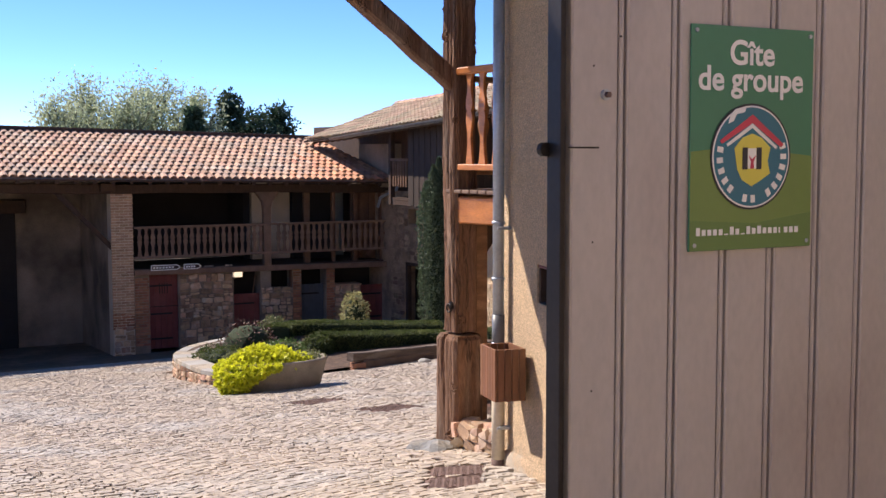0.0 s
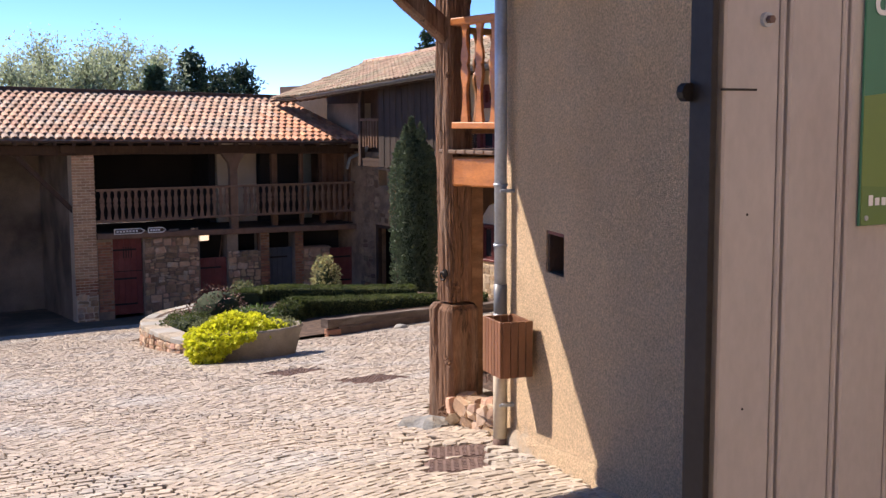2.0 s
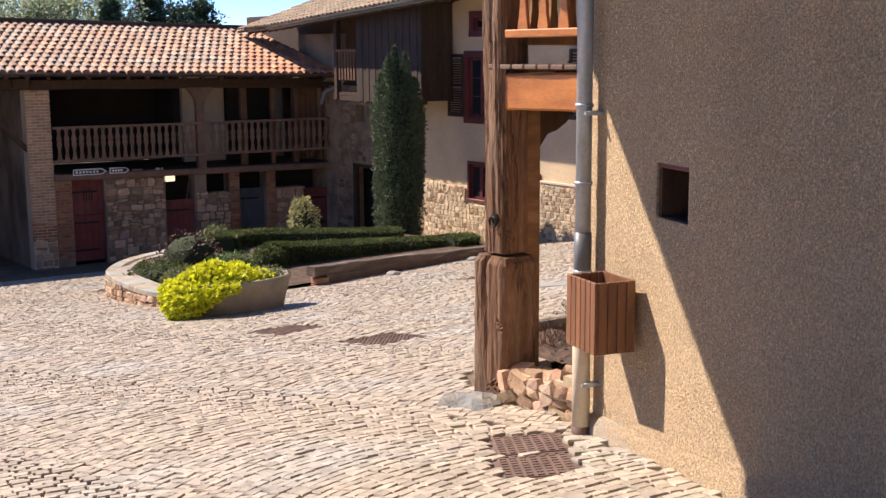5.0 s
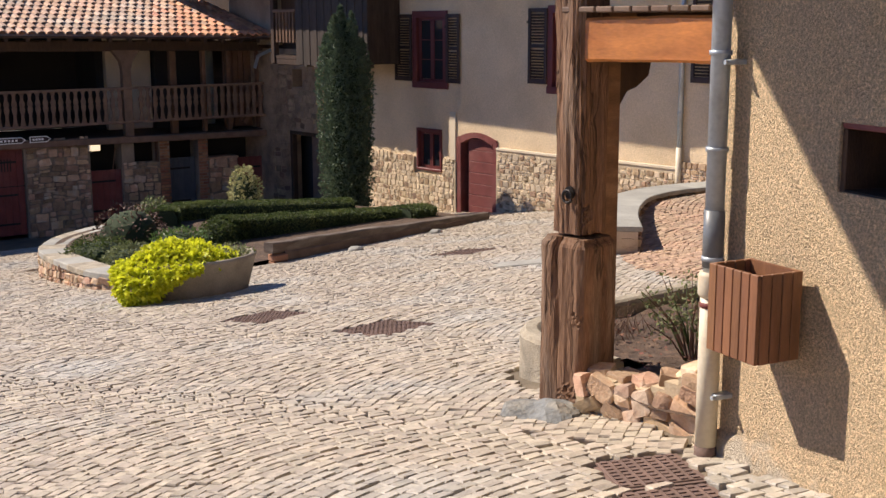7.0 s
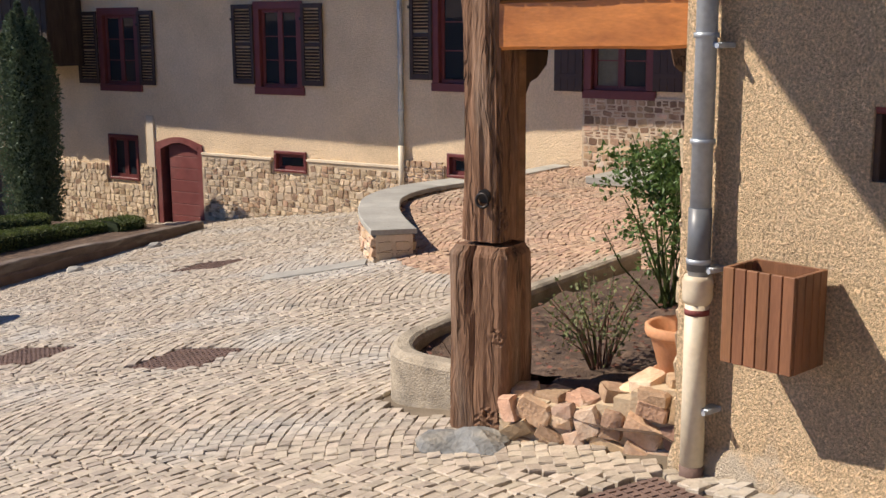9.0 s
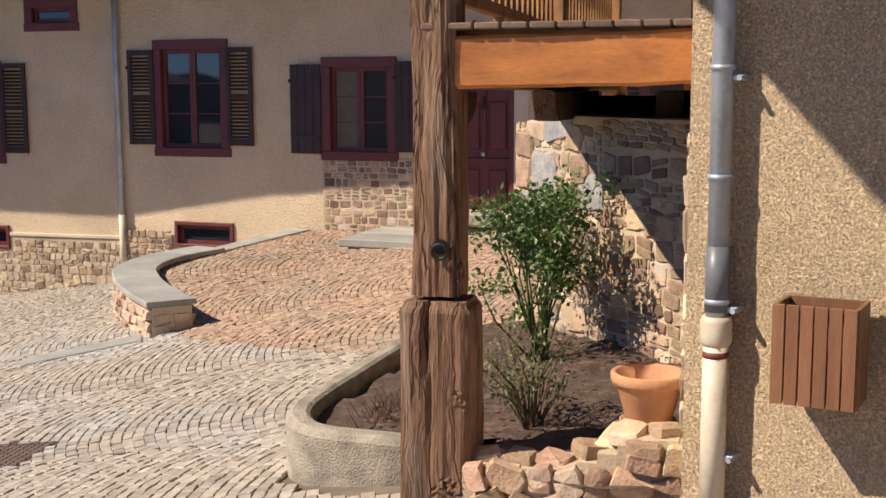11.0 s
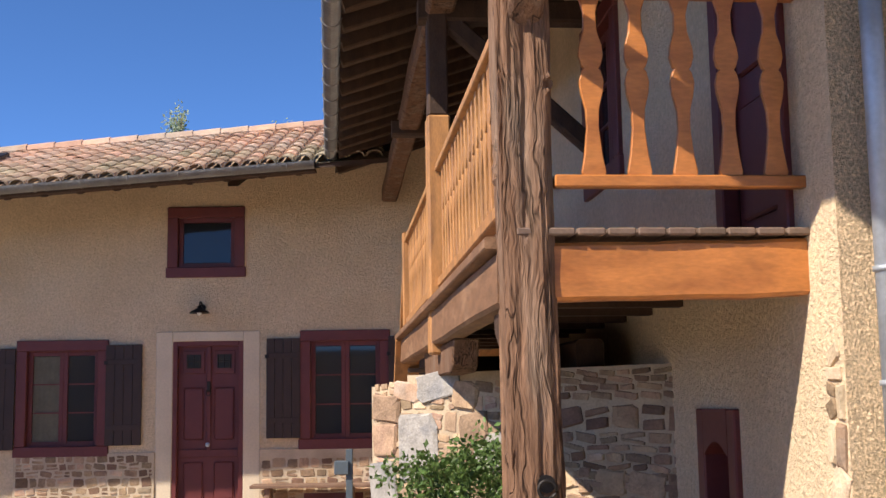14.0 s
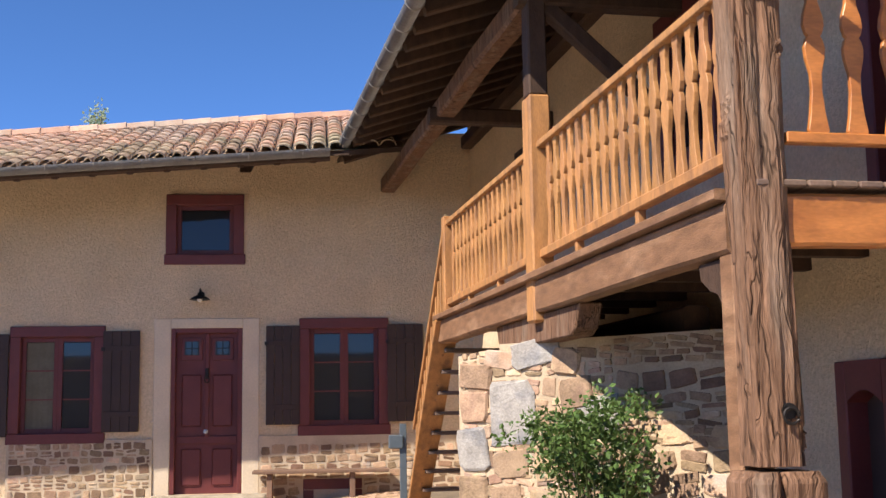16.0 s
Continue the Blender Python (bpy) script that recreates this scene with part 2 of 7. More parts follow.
M_SLEEPER = material("grey_sleeper", (0.115, 0.085, 0.066), 0.85, 4, 0.4, 40, 0.9, 0.01, stretch=(0.5, 1, 4), second=(0.19, 0.155, 0.125), second_scale=2.5)
M_BROWN = material("brown_beam", (0.20, 0.105, 0.055), 0.65, 5, 0.4, 45, 0.6, 0.008, stretch=(1, 4, 4), second=(0.28, 0.16, 0.09), second_scale=2)
M_DARKWOOD = material("dark_beam", (0.06, 0.033, 0.020), 0.75, 5, 0.4, 45, 0.8, 0.01, stretch=(3, 3, 1))
M_HONEY = material("varnished_wood", (0.47, 0.175, 0.045), 0.42, 4, 0.3, 30, 0.35, 0.004, stretch=(3, 0.8, 3), second=(0.36, 0.125, 0.032), second_scale=2.5, spec=0.5)
M_RAIL = material("oiled_wood", (0.42, 0.205, 0.075), 0.55, 4, 0.35, 40, 0.4, 0.005, stretch=(3, 3, 0.8), second=(0.30, 0.15, 0.065), second_scale=3, piece=0.25)
M_BOX = material("box_wood", (0.215, 0.097, 0.046), 0.55, 5, 0.3, 45, 0.4, 0.004, stretch=(4, 4, 0.5), piece=0.4)
M_BOARD = material("grey_board", (0.17, 0.115, 0.085), 0.85, 5, 0.35, 60, 0.6, 0.006, piece=0.4)
M_GREYRAIL = material("aged_rail", (0.20, 0.125, 0.085), 0.8, 5, 0.3, 45, 0.5, 0.006, piece=0.3)
M_BARNWOOD = material("barn_wood", (0.16, 0.085, 0.05), 0.8, 5, 0.3, 45, 0.5, 0.006, piece=0.4)
M_RED = material("oxblood_paint", (0.135, 0.032, 0.030), 0.5, 5, 0.18, 60, 0.2, 0.003, spec=0.4)
M_STABLE = material("stable_paint", (0.165, 0.04, 0.035), 0.7, 5, 0.25, 60, 0.3, 0.004, second=(0.20, 0.065, 0.055))
M_SHUT = material("dark_shutter", (0.045, 0.026, 0.021), 0.6, 5, 0.2, 60, 0.2, 0.003)
M_GATE = material("taupe_gate", (0.47, 0.43, 0.395), 0.6, 3, 0.12, 60, 0.35, 0.002, stretch=(1, 1, 0.5), second=(0.42, 0.365, 0.33), second_scale=2)
M_IRON = material("dark_iron", (0.03, 0.026, 0.024), 0.5, 8, 0.3, 60, 0.3, 0.003, metal=0.6)
M_ZINC = material("zinc", (0.40, 0.44, 0.48), 0.4, 4, 0.2, 40, 0.1, 0.002, metal=0.35, second=(0.32, 0.35, 0.38), second_scale=3)
M_GUTTER = material("old_zinc_gutter", (0.32, 0.31, 0.29), 0.5, 4, 0.25, 40, 0.1, 0.002, metal=0.5)
M_PVC = material("ivory_pipe", (0.60, 0.53, 0.40), 0.5, 3, 0.15, 40, 0.1, 0.002, second=(0.5, 0.41, 0.29), second_scale=4)
M_RUST = material("rusty_iron", (0.155, 0.10, 0.08), 0.8, 8, 0.35, 80, 0.5, 0.004)
M_TILE = material("canal_tile", (0.52, 0.33, 0.225), 0.85, 3, 0.3, 60, 0.5, 0.006, piece=0.6, second=(0.45, 0.35, 0.27), second_scale=1.1, second_at=(0.45, 0.62))
M_TILE_OLD = material("mossy_tile", (0.42, 0.295, 0.205), 0.9, 3, 0.35, 60, 0.6, 0.008, piece=0.6, second=(0.34, 0.285, 0.19), second_scale=0.9, second_at=(0.42, 0.58))
M_TILE_NEW = material("bright_tile", (0.64, 0.315, 0.185), 0.8, 3, 0.25, 60, 0.4, 0.006, piece=0.7)
M_GLASS = glass("window_glass")
# Near-black colour that stands for the shade inside openings, slots and rooms.
M_SHADE_BLACK = material("shade_black", (0.03, 0.026, 0.024), 0.95, 2, 0.2, 20, 0)
M_LEAD = material("drape", (0.13, 0.12, 0.085), 0.9, 6, 0.2, 40, 0.2, 0.004)
M_HEDGE = material("box_leaf", (0.075, 0.105, 0.028), 0.6, 3, 0.4, 60, 0, 0.01, piece=0.8, second=(0.15, 0.18, 0.055), second_scale=2, thin=0.35)
M_LIME = material("lime_leaf", (0.66, 0.68, 0.045), 0.5, 3, 0.25, 60, 0, 0.004, piece=0.5, thin=0.4)
M_LEAF = material("rose_leaf", (0.10, 0.17, 0.045), 0.4, 3, 0.3, 60, 0, 0.004, piece=0.8, thin=0.3)
M_CYPRESS = material("cypress_leaf", (0.092, 0.132, 0.074), 0.6, 3, 0.3, 60, 0, 0.006, piece=0.8, thin=0.25)
M_POPLAR = material("poplar_leaf", (0.42, 0.48, 0.31), 0.6, 3, 0.3, 60, 0, 0.004, piece=0.5, thin=0.55)
M_FIR = material("fir_leaf", (0.045, 0.085, 0.045), 0.65, 3, 0.3, 60, 0, 0.004, piece=0.8, thin=0.25)
M_BARK = material("bark", (0.15, 0.115, 0.085), 0.9, 6, 0.4, 40, 0.8, 0.02, stretch=(3, 3, 0.6))
M_GRASS = material("grass_land", (0.09, 0.11, 0.04), 0.9, 0.4, 0.3, 20, 0.4, 0.02)

# ---- mesh helpers ----


def part(name, bm, mat, parent=None, label="", smooth=False, m=None):
    """One mesh object from a bmesh, under a thing or a part."""
    me = bpy.data.meshes.new(name)
    bmesh.ops.recalc_face_normals(bm, faces=bm.faces)
    bm.to_mesh(me)
    bm.free()
    return part_of(name, me, mat, parent, label, smooth, m)


def part_of(name, me, mat, parent=None, label="", smooth=False, m=None):
    if mat and not me.materials:
        me.materials.append(mat)
    if smooth:
        for p in me.polygons:
            p.use_smooth = True
    ob = new(name, me)
    if parent:
        ob.parent = parent
    if m is not None:
        ob.matrix_basis = m
    if label:
        ob["label"] = label
    return ob


def empty(name, m=None, label="", category="", group="", kind=""):
    ob = new(name)
    ob.empty_display_size = 0.1
    if m is not None:
        ob.matrix_basis = m
    return tagged(ob, label, category, group, kind)


def add_box(bm, x0, x1, y0, y1, z0, z1, bev=0.0, m=None):
    vs = [bm.verts.new((x, y, z)) for z in (z0, z1) for x, y in ((x0, y0), (x1, y0), (x1, y1), (x0, y1))]
    fs = [bm.faces.new([vs[i] for i in q]) for q in ((3, 2, 1, 0), (4, 5, 6, 7), (0, 1, 5, 4), (1, 2, 6, 5), (2, 3, 7, 6), (3, 0, 4, 7))]
    if bev:
        es = list({e for f in fs for e in f.edges})
        got = bmesh.ops.bevel(bm, geom=es, offset=bev, segments=1, affect="EDGES")
        vs = list({v for f in got["faces"] for v in f.verts} | {v for v in vs if v.is_valid})
    if m is not None:
        for v in vs:
            if v.is_valid:
                v.co = m @ v.co
    return vs


def cube(x0, x1, y0, y1, z0, z1, bev=0.0, m=None):
    bm = bmesh.new()
    add_box(bm, x0, x1, y0, y1, z0, z1, bev, m)
    return bm


def prism(outline, depth, bev=0.0, axis="y"):
    """An outline in x and z (or x and y for axis z), given a depth from 0."""
    bm = bmesh.new()
    put = (lambda a, b, d: (a, d, b)) if axis == "y" else (lambda a, b, d: (a, b, d))
    f0 = bm.faces.new([bm.verts.new(put(a, b, 0)) for a, b in outline])
    got = bmesh.ops.extrude_face_region(bm, geom=[f0])
    off = Vector((0, depth, 0)) if axis == "y" else Vector((0, 0, depth))
    for v in got["geom"]:
        if isinstance(v, bmesh.types.BMVert):
            v.co += off
    if bev:
        bmesh.ops.bevel(bm, geom=list(bm.edges), offset=bev, segments=1, affect="EDGES")
    return bm


def tube(points, radius, sides=10, caps=True, bm=None):
    """A round bar along points; radius is one number or one for each point."""
    bm = bm or bmesh.new()
    pts = [Vector(p) for p in points]
    rings = []
    for i, p in enumerate(pts):
        d = (pts[min(i + 1, len(pts) - 1)] - pts[max(i - 1, 0)]).normalized()
        a = d.orthogonal().normalized() if abs(d.z) > 0.99 else d.cross(Vector((0, 0, 1))).normalized()
        b = d.cross(a)
        r = radius[i] if isinstance(radius, (list, tuple)) else radius
        rings.append([bm.verts.new(p + (a * math.cos(k * math.tau / sides) + b * math.sin(k * math.tau / sides)) * r) for k in range(sides)])
    for r0, r1 in zip(rings, rings[1:]):
        for k in range(sides):
            bm.faces.new((r0[k], r0[(k + 1) % sides], r1[(k + 1) % sides], r1[k]))
    if caps:
        bm.faces.new(rings[0][::-1])
        bm.faces.new(rings[-1])
    return bm


def lathe(profile, sides=24, bm=None):
    """A turned body from (radius, z) pairs."""
    bm = bm or bmesh.new()
    rings = [[bm.verts.new((r * math.cos(k * math.tau / sides), r * math.sin(k * math.tau / sides), z)) for k in range(sides)] for r, z in profile]
    for r0, r1 in zip(rings, rings[1:]):
        for k in range(sides):
            bm.faces.new((r0[k], r0[(k + 1) % sides], r1[(k + 1) % sides], r1[k]))
    bm.faces.new(rings[0][::-1])
    bm.faces.new(rings[-1])
    return bm


def beam(p0, p1, w, h, bev=0.012, wob=0.0, n=8, seed=0):
    """A hewn timber from p0 to p1, w wide and h high, a little uneven when wob is given."""
    p0, p1 = Vector(p0), Vector(p1)
    d = (p1 - p0)
    ln = d.length
    q = d.to_track_quat("Z", "X").to_matrix().to_4x4()
    rnd = random.Random(seed)
    bm = bmesh.new()
    c = min(w, h) * 0.12
    shape = [(-w / 2 + c, -h / 2), (w / 2 - c, -h / 2), (w / 2, -h / 2 + c), (w / 2, h / 2 - c), (w / 2 - c, h / 2), (-w / 2 + c, h / 2), (-w / 2, h / 2 - c), (-w / 2, -h / 2 + c)]
    rings = []
    steps = n if wob else 1
    for i in range(steps + 1):
        ox, oy = (rnd.uniform(-wob, wob), rnd.uniform(-wob, wob)) if wob else (0, 0)
        rings.append([bm.verts.new(Matrix.Translation(p0) @ q @ Vector((x + ox + (rnd.uniform(-wob, wob) * 0.5), y + oy, ln * i / steps))) for x, y in shape])
    for r0, r1 in zip(rings, rings[1:]):
        for k in range(8):
            bm.faces.new((r0[k], r0[(k + 1) % 8], r1[(k + 1) % 8], r1[k]))
    bm.faces.new(rings[0][::-1])
    bm.faces.new(rings[-1])
    return bm


def wall_with_holes(width, height, thick, holes, name, mat, parent=None, m=None, top=None):
    """A wall in x (along) and z, its front at y = 0 and its back at y = thick, with true openings (x0, x1, z0, z1)."""
    xs = sorted({0.0, width, *[h[0] for h in holes], *[h[1] for h in holes]})
    zs = sorted({height[0], height[1], *[h[2] for h in holes], *[h[3] for h in holes]})
    bm = bmesh.new()

    def solid(i, j):
        if not (0 <= i < len(xs) - 1 and 0 <= j < len(zs) - 1):
            return False
        cx, cz = (xs[i] + xs[i + 1]) / 2, (zs[j] + zs[j + 1]) / 2
        return not any(h[0] < cx < h[1] and h[2] < cz < h[3] for h in holes)

    def quad(*c):
        bm.faces.new([bm.verts.new(p) for p in c])
    for i in range(len(xs) - 1):
        for j in range(len(zs) - 1):
            if not solid(i, j):
                continue
            a, b, c, d = xs[i], xs[i + 1], zs[j], zs[j + 1]
            quad((a, 0, c), (b, 0, c), (b, 0, d), (a, 0, d))
            quad((b, thick, c), (a, thick, c), (a, thick, d), (b, thick, d))
            if not solid(i - 1, j):
                quad((a, thick, c), (a, 0, c), (a, 0, d), (a, thick, d))
            if not solid(i + 1, j):
                quad((b, 0, c), (b, thick, c), (b, thick, d), (b, 0, d))
            if not solid(i, j - 1):
                quad((a, thick, c), (b, thick, c), (b, 0, c), (a, 0, c))
            if not solid(i, j + 1):
                quad((a, 0, d), (b, 0, d), (b, thick, d), (a, thick, d))
    bmesh.ops.remove_doubles(bm, verts=bm.verts, dist=0.0005)
    return part(name, bm, mat, parent, m=m)


def smooth01(x, a, b):
    t = min(max((x - a) / (b - a), 0.0), 1.0)
    return t * t * (3 - 2 * t)


# ---- the lie of the land ----


BENCH = ((5.14, 5.86), (5.75, 6.55), (6.4, 7.15), (7.1, 7.62), (8.0, 7.85), (9.1, 7.75), (11.4, 7.55))


def bench_y(x):
    for (xa, ya), (xb, yb) in zip(BENCH, BENCH[1:]):
        if x <= xb:
            return ya + (yb - ya) * (x - xa) / (xb - xa)
    return BENCH[-1][1]


def ground_z(x, y):
    """The yard falls towards the barn; the terrace before the house door lies higher, held by the bench wall."""
    z = -0.128 * y + 0.008 * x
    z += 0.30 * smooth01(x, 2.5, 8.5) * smooth01(y, 10.5, 5.5) * smooth01(y, -3, 4)
    if x > 4.5 and 5 < y < 8.4:
        z += 0.33 * smooth01(x, 4.8, 7.5) * smooth01(y, 5.6, 7.5) * smooth01(bench_y(x) - y, -0.12, 0.12)
    if y > 24:
        z = max(z, -0.128 * 24 + 0.008 * x - 0.06 * (y - 24)) if y < 60 else z
    if y < -8:
        z = 0.128 * 8 + 0.008 * x - 0.02 * (y + 8)
    if y > 60:
        z = -0.128 * 24 - 0.06 * 36 + 0.008 * x
    return z


H_M = Matrix.Translation((0.2, 0.13, 0)) @ Matrix.Rotation(math.atan2(0.095, 0.9955), 4, "Z")
W_M = Matrix.Translation((0.2, 0.13, 0)) @ Matrix.Rotation(math.atan2(-0.972, -0.233), 4, "Z")
F_X = 11.24
F_M = Matrix.Translation((F_X, 0, 0)) @ Matrix.Rotation(radians(90), 4, "Z") @ Matrix.Diagonal((1, -1, 1, 1))
F1_M = Matrix.Translation((11.24, 10.8, 0)) @ Matrix.Rotation(radians(-90), 4, "Z")
F2_LEN = 16.1
F2_M = Matrix.Translation((11.24 - 0.09 * 16, 26.8, 0)) @ Matrix.Rotation(math.atan2(-1, 0.09), 4, "Z")
B_M = Matrix.Translation((0, 25.0, 0))

# ---- ground ----


def build_ground():
    xs = np.concatenate([np.linspace(-400, -14, 14), np.linspace(-12, 16, 113), np.linspace(18, 400, 14)])
    ys = np.concatenate([np.linspace(-400, -14, 14), np.linspace(-12, 30, 169), np.linspace(32, 600, 16)])
    verts = [(x, y, ground_z(x, y) - 0.012) for y in ys for x in xs]
    n = len(xs)
    faces = [(j * n + i, j * n + i + 1, (j + 1) * n + i + 1, (j + 1) * n + i) for j in range(len(ys) - 1) for i in range(n - 1)]
    me = bpy.data.meshes.new("ground")
    me.from_pydata(verts, [], faces)
    ob = part_of("ground", me, M_JOINT, smooth=True)
    me.materials.append(M_BOUNCE_GROUND)
    # Unseen western ground, made pale to bounce light onto the roughcast wall.
    for p in me.polygons:
        if p.center.x < -6.4:
            p.material_index = 1
    tagged(ob, "earth and mortar bed under the sloping cobbled farmyard", "ground", kind="structure")
    return ob


ground = build_ground()

# ---- roughcast house by the gate ----
house = empty("gate_house_wall", W_M, "ochre roughcast house wall beside the gate, with a small square opening", "wall", kind="structure")
W_LEN = 6.4
w1 = wall_with_holes(W_LEN, (-0.3, 4.9), 0.5, [(0.86, 1.18, 1.33, 1.60)], "wall_gate_side", M_ROUGH, house)
part("hole_back", cube(0.80, 1.24, 0.30, 0.46, 1.27, 1.68), M_SHADE_BLACK, house)
part("hole_lintel", cube(0.84, 1.20, 0.012, 0.29, 1.575, 1.612, 0.006), M_RED, house)
part("hole_shutter", cube(0.90, 1.17, 0.22, 0.25, 1.34, 1.57, 0.004), M_DARKWOOD, house)
for n_, (a, b, c, d) in {"hole_jamb": (0.855, 0.885, 1.33, 1.575), "hole_sill": (0.86, 1.18, 1.315, 1.337)}.items():
    part(n_, cube(a, b, 0.015, 0.28, c, d, 0.004), M_DARKWOOD, house)
rnd = random.Random(5)
bm = bmesh.new()
rows_ = []
for i in range(65):
    x0 = 0.1 * i
    z = ground_z(*(W_M @ Vector((x0, 0, 0))).xy)
    t = z + 0.10 + 0.04 * noise.noise(Vector((x0 * 1.7, 0, 3))) + 0.02 * noise.noise(Vector((x0 * 7, 0, 5)))
    rows_.append([bm.verts.new(p) for p in ((x0, -0.05 - 0.012 * noise.noise(Vector((x0 * 3, 1, 1))), z - 0.2), (x0, -0.04, t - 0.05), (x0, -0.018, t), (x0, 0.004, t + 0.015))])
for a_, b_ in zip(rows_, rows_[1:]):
    for k in range(3):
        bm.faces.new((a_[k], b_[k], b_[k + 1], a_[k + 1]))
part("plinth", bm, M_ROUGH, house, "worn render along the foot of the wall", smooth=True)

back_house = empty("house_wall_court", H_M, "shaded cream rendered house wall under the balcony", "wall", kind="structure")
inner = wall_with_holes(11.2, (-0.4, 5.6), 0.4, [(11.2 - b, 11.2 - a, c, d) for a, b, c, d in ((1.18, 1.76, -0.4, 1.33), (0.45, 1.25, 2.06, 4.04), (3.2, 4.2, 2.9, 4.1), (7.2, 8.0, 2.9, 4.0))], "wall_court_side", M_CREAM, back_house)
part("wall_void", cube(0.3, 11, -3.5, -0.5, -0.4, 5.5), M_SHADE_BLACK, back_house).matrix_basis = Matrix()
inner.matrix_basis = Matrix.Rotation(math.pi, 4, "Z") @ Matrix.Translation((-11.2, 0, 0))

# ---- cream house facade ----
facade = empty("cream_house_facade", F1_M, "cream rendered farmhouse front with a rubble-stone foot", "wall", kind="structure")
A = dict(x0=0.73, x1=2.0, z0=0.82, z1=2.52)
F1_HOLES = [(0.73, 2.0, 0.82, 2.52), (3.63, 4.77, 0.80, 2.22), (5.64, 6.56, 0.07, 2.21), (5.58, 6.54, 3.11, 3.96), (7.33, 8.45, 0.85, 2.30), (1.0, 2.05, -0.65, -0.26), (7.38, 8.09, -0.2, 0.21)]
wall_with_holes(12.2, (-1.2, 4.3), 0.5, F1_HOLES, "wall_house_front", M_CREAM, facade)
facade2 = empty("cream_house_far_front", F2_M, "cream rendered farmhouse front further down the yard", "wall", kind="structure")
F2_HOLES = [(8.75, 9.85, 0.62, 2.17), (12.87, 13.95, 0.66, 2.24), (10.19, 11.42, -2.1, -0.28), (8.84, 9.68, -1.22, -0.31), (13.23, 13.98, -0.80, -0.42), (8.95, 9.8, 2.57, 3.05), (14.5, 15.4, 2.78, 3.2)]
wall_with_holes(F2_LEN - 7.1, (-3.4, 3.35), 0.5, [(a - 7.1, b - 7.1, c, d) for a, b, c, d in F2_HOLES], "wall_house_front_far", M_CREAM, facade2, m=Matrix.Translation((7.1, 0, 0)))
part("wall_void_near", cube(0.3, 12, 0.9, 3.5, -1.2, 4.2), M_SHADE_BLACK, facade)
part("wall_void_far", cube(7.2, 16, 0.9, 3.5, -3, 3.2), M_SHADE_BLACK, facade2)

# ---- gate leaf with its sign ----
G_M = Matrix.Translation((-2.86, -5.46, 0)) @ Matrix.Rotation(radians(1.5), 4, "Z")
gate = empty("gate_leaf", G_M, "taupe painted tongue-and-groove gate leaf in the shade", "gate")
G_Z0, G_Z1 = 0.72, 3.4
for i in range(12):
    w = 0.1505
    x0 = 0.023 + i * w
    part("plank", cube(x0 + 0.004, x0 + w - 0.022, 0, 0.035, G_Z0, G_Z1, 0.004), M_GATE, gate)
    part("bead", cube(x0 + w - 0.017, x0 + w - 0.004, 0.001, 0.03, G_Z0, G_Z1, 0.004), M_GATE, gate)
part("gate_back", cube(0.0, 1.84, 0.028, 0.05, G_Z0, G_Z1), M_GATE, gate)
part("edge_seal", cube(-0.004, 0.010, -0.004, 0.05, G_Z0, G_Z1, 0.002), M_IRON, gate, "black edge strip")
part("stop_knob", tube([(-0.012, 0.04, 2.36), (-0.012, 0.055, 2.36)], 0.016, 10), M_IRON, gate)
part("bolt_plate", tube([(0.115, 0.004, 2.48), (0.115, -0.008, 2.48)], 0.012, 12), M_ZINC, gate)
part("bolt_head", tube([(0.115, -0.008, 2.48), (0.115, -0.018, 2.48)], 0.007, 6), M_RUST, gate)
for x, z in ((0.085, 2.155), (0.085, 2.543), (0.158, 2.61), (0.085, 1.82)):
    part("nail", tube([(x, 0.002, z), (x, -0.001, z)], 0.0025, 6), M_IRON, gate)
part("scratch", cube(0.02, 0.10, -0.0012, 0.001, 2.362, 2.366), M_IRON, gate)

SIGN_GREEN = material("sign_green", (0.045, 0.20, 0.115), 0.35, 3, 0.04, 40, 0)
SIGN_LOW = material("sign_meadow", (0.15, 0.24, 0.06), 0.35, 3, 0.05, 40, 0)
SIGN_MID = material("sign_dark_meadow", (0.115, 0.205, 0.055), 0.35, 3, 0.05, 40, 0)
WHITE = material("white_paint", (0.8, 0.8, 0.78), 0.4, 3, 0.03, 40, 0)
BLUE = material("emblem_blue", (0.02, 0.15, 0.22), 0.35, 3, 0.03, 40, 0)
YELLOW = material("emblem_yellow", (0.66, 0.60, 0.09), 0.35, 3, 0.03, 40, 0)
SIGN_RED = material("emblem_red", (0.55, 0.05, 0.09), 0.35, 3, 0.03, 40, 0)
DARK = material("emblem_dark", (0.02, 0.02, 0.03), 0.4, 3, 0.03, 40, 0)
sign = empty("sign", G_M @ Matrix.Translation((0.352, -0.006, 2.123)), "green enamel lodging sign with white lettering, screwed to the gate", "sign")
SW, SH = 0.383, 0.525
panel = part("panel", cube(0, SW, -0.003, 0.003, 0, SH, 0.001), SIGN_GREEN, sign)
part("lower_field", prism([(0.001, 0.001), (SW - 0.001, 0.001), (SW - 0.001, 0.222), (0.27, 0.232), (0.12, 0.243), (0.001, 0.232)], 0.002), SIGN_LOW, sign, m=Matrix.Translation((0, -0.0045, 0)))
part("lower_band", prism([(0.001, 0.001), (SW - 0.001, 0.001), (SW - 0.001, 0.085), (0.2, 0.062), (0.001, 0.072)], 0.002), SIGN_MID, sign, m=Matrix.Translation((0, -0.0052, 0)))


def disc(x, z, r, y, mat, name, sx=1.0):
    return part(name, prism([(x + sx * r * math.cos(k * math.tau / 40), z + r * math.sin(k * math.tau / 40)) for k in range(40)], 0.0012), mat, sign, m=Matrix.Translation((0, y, 0)))


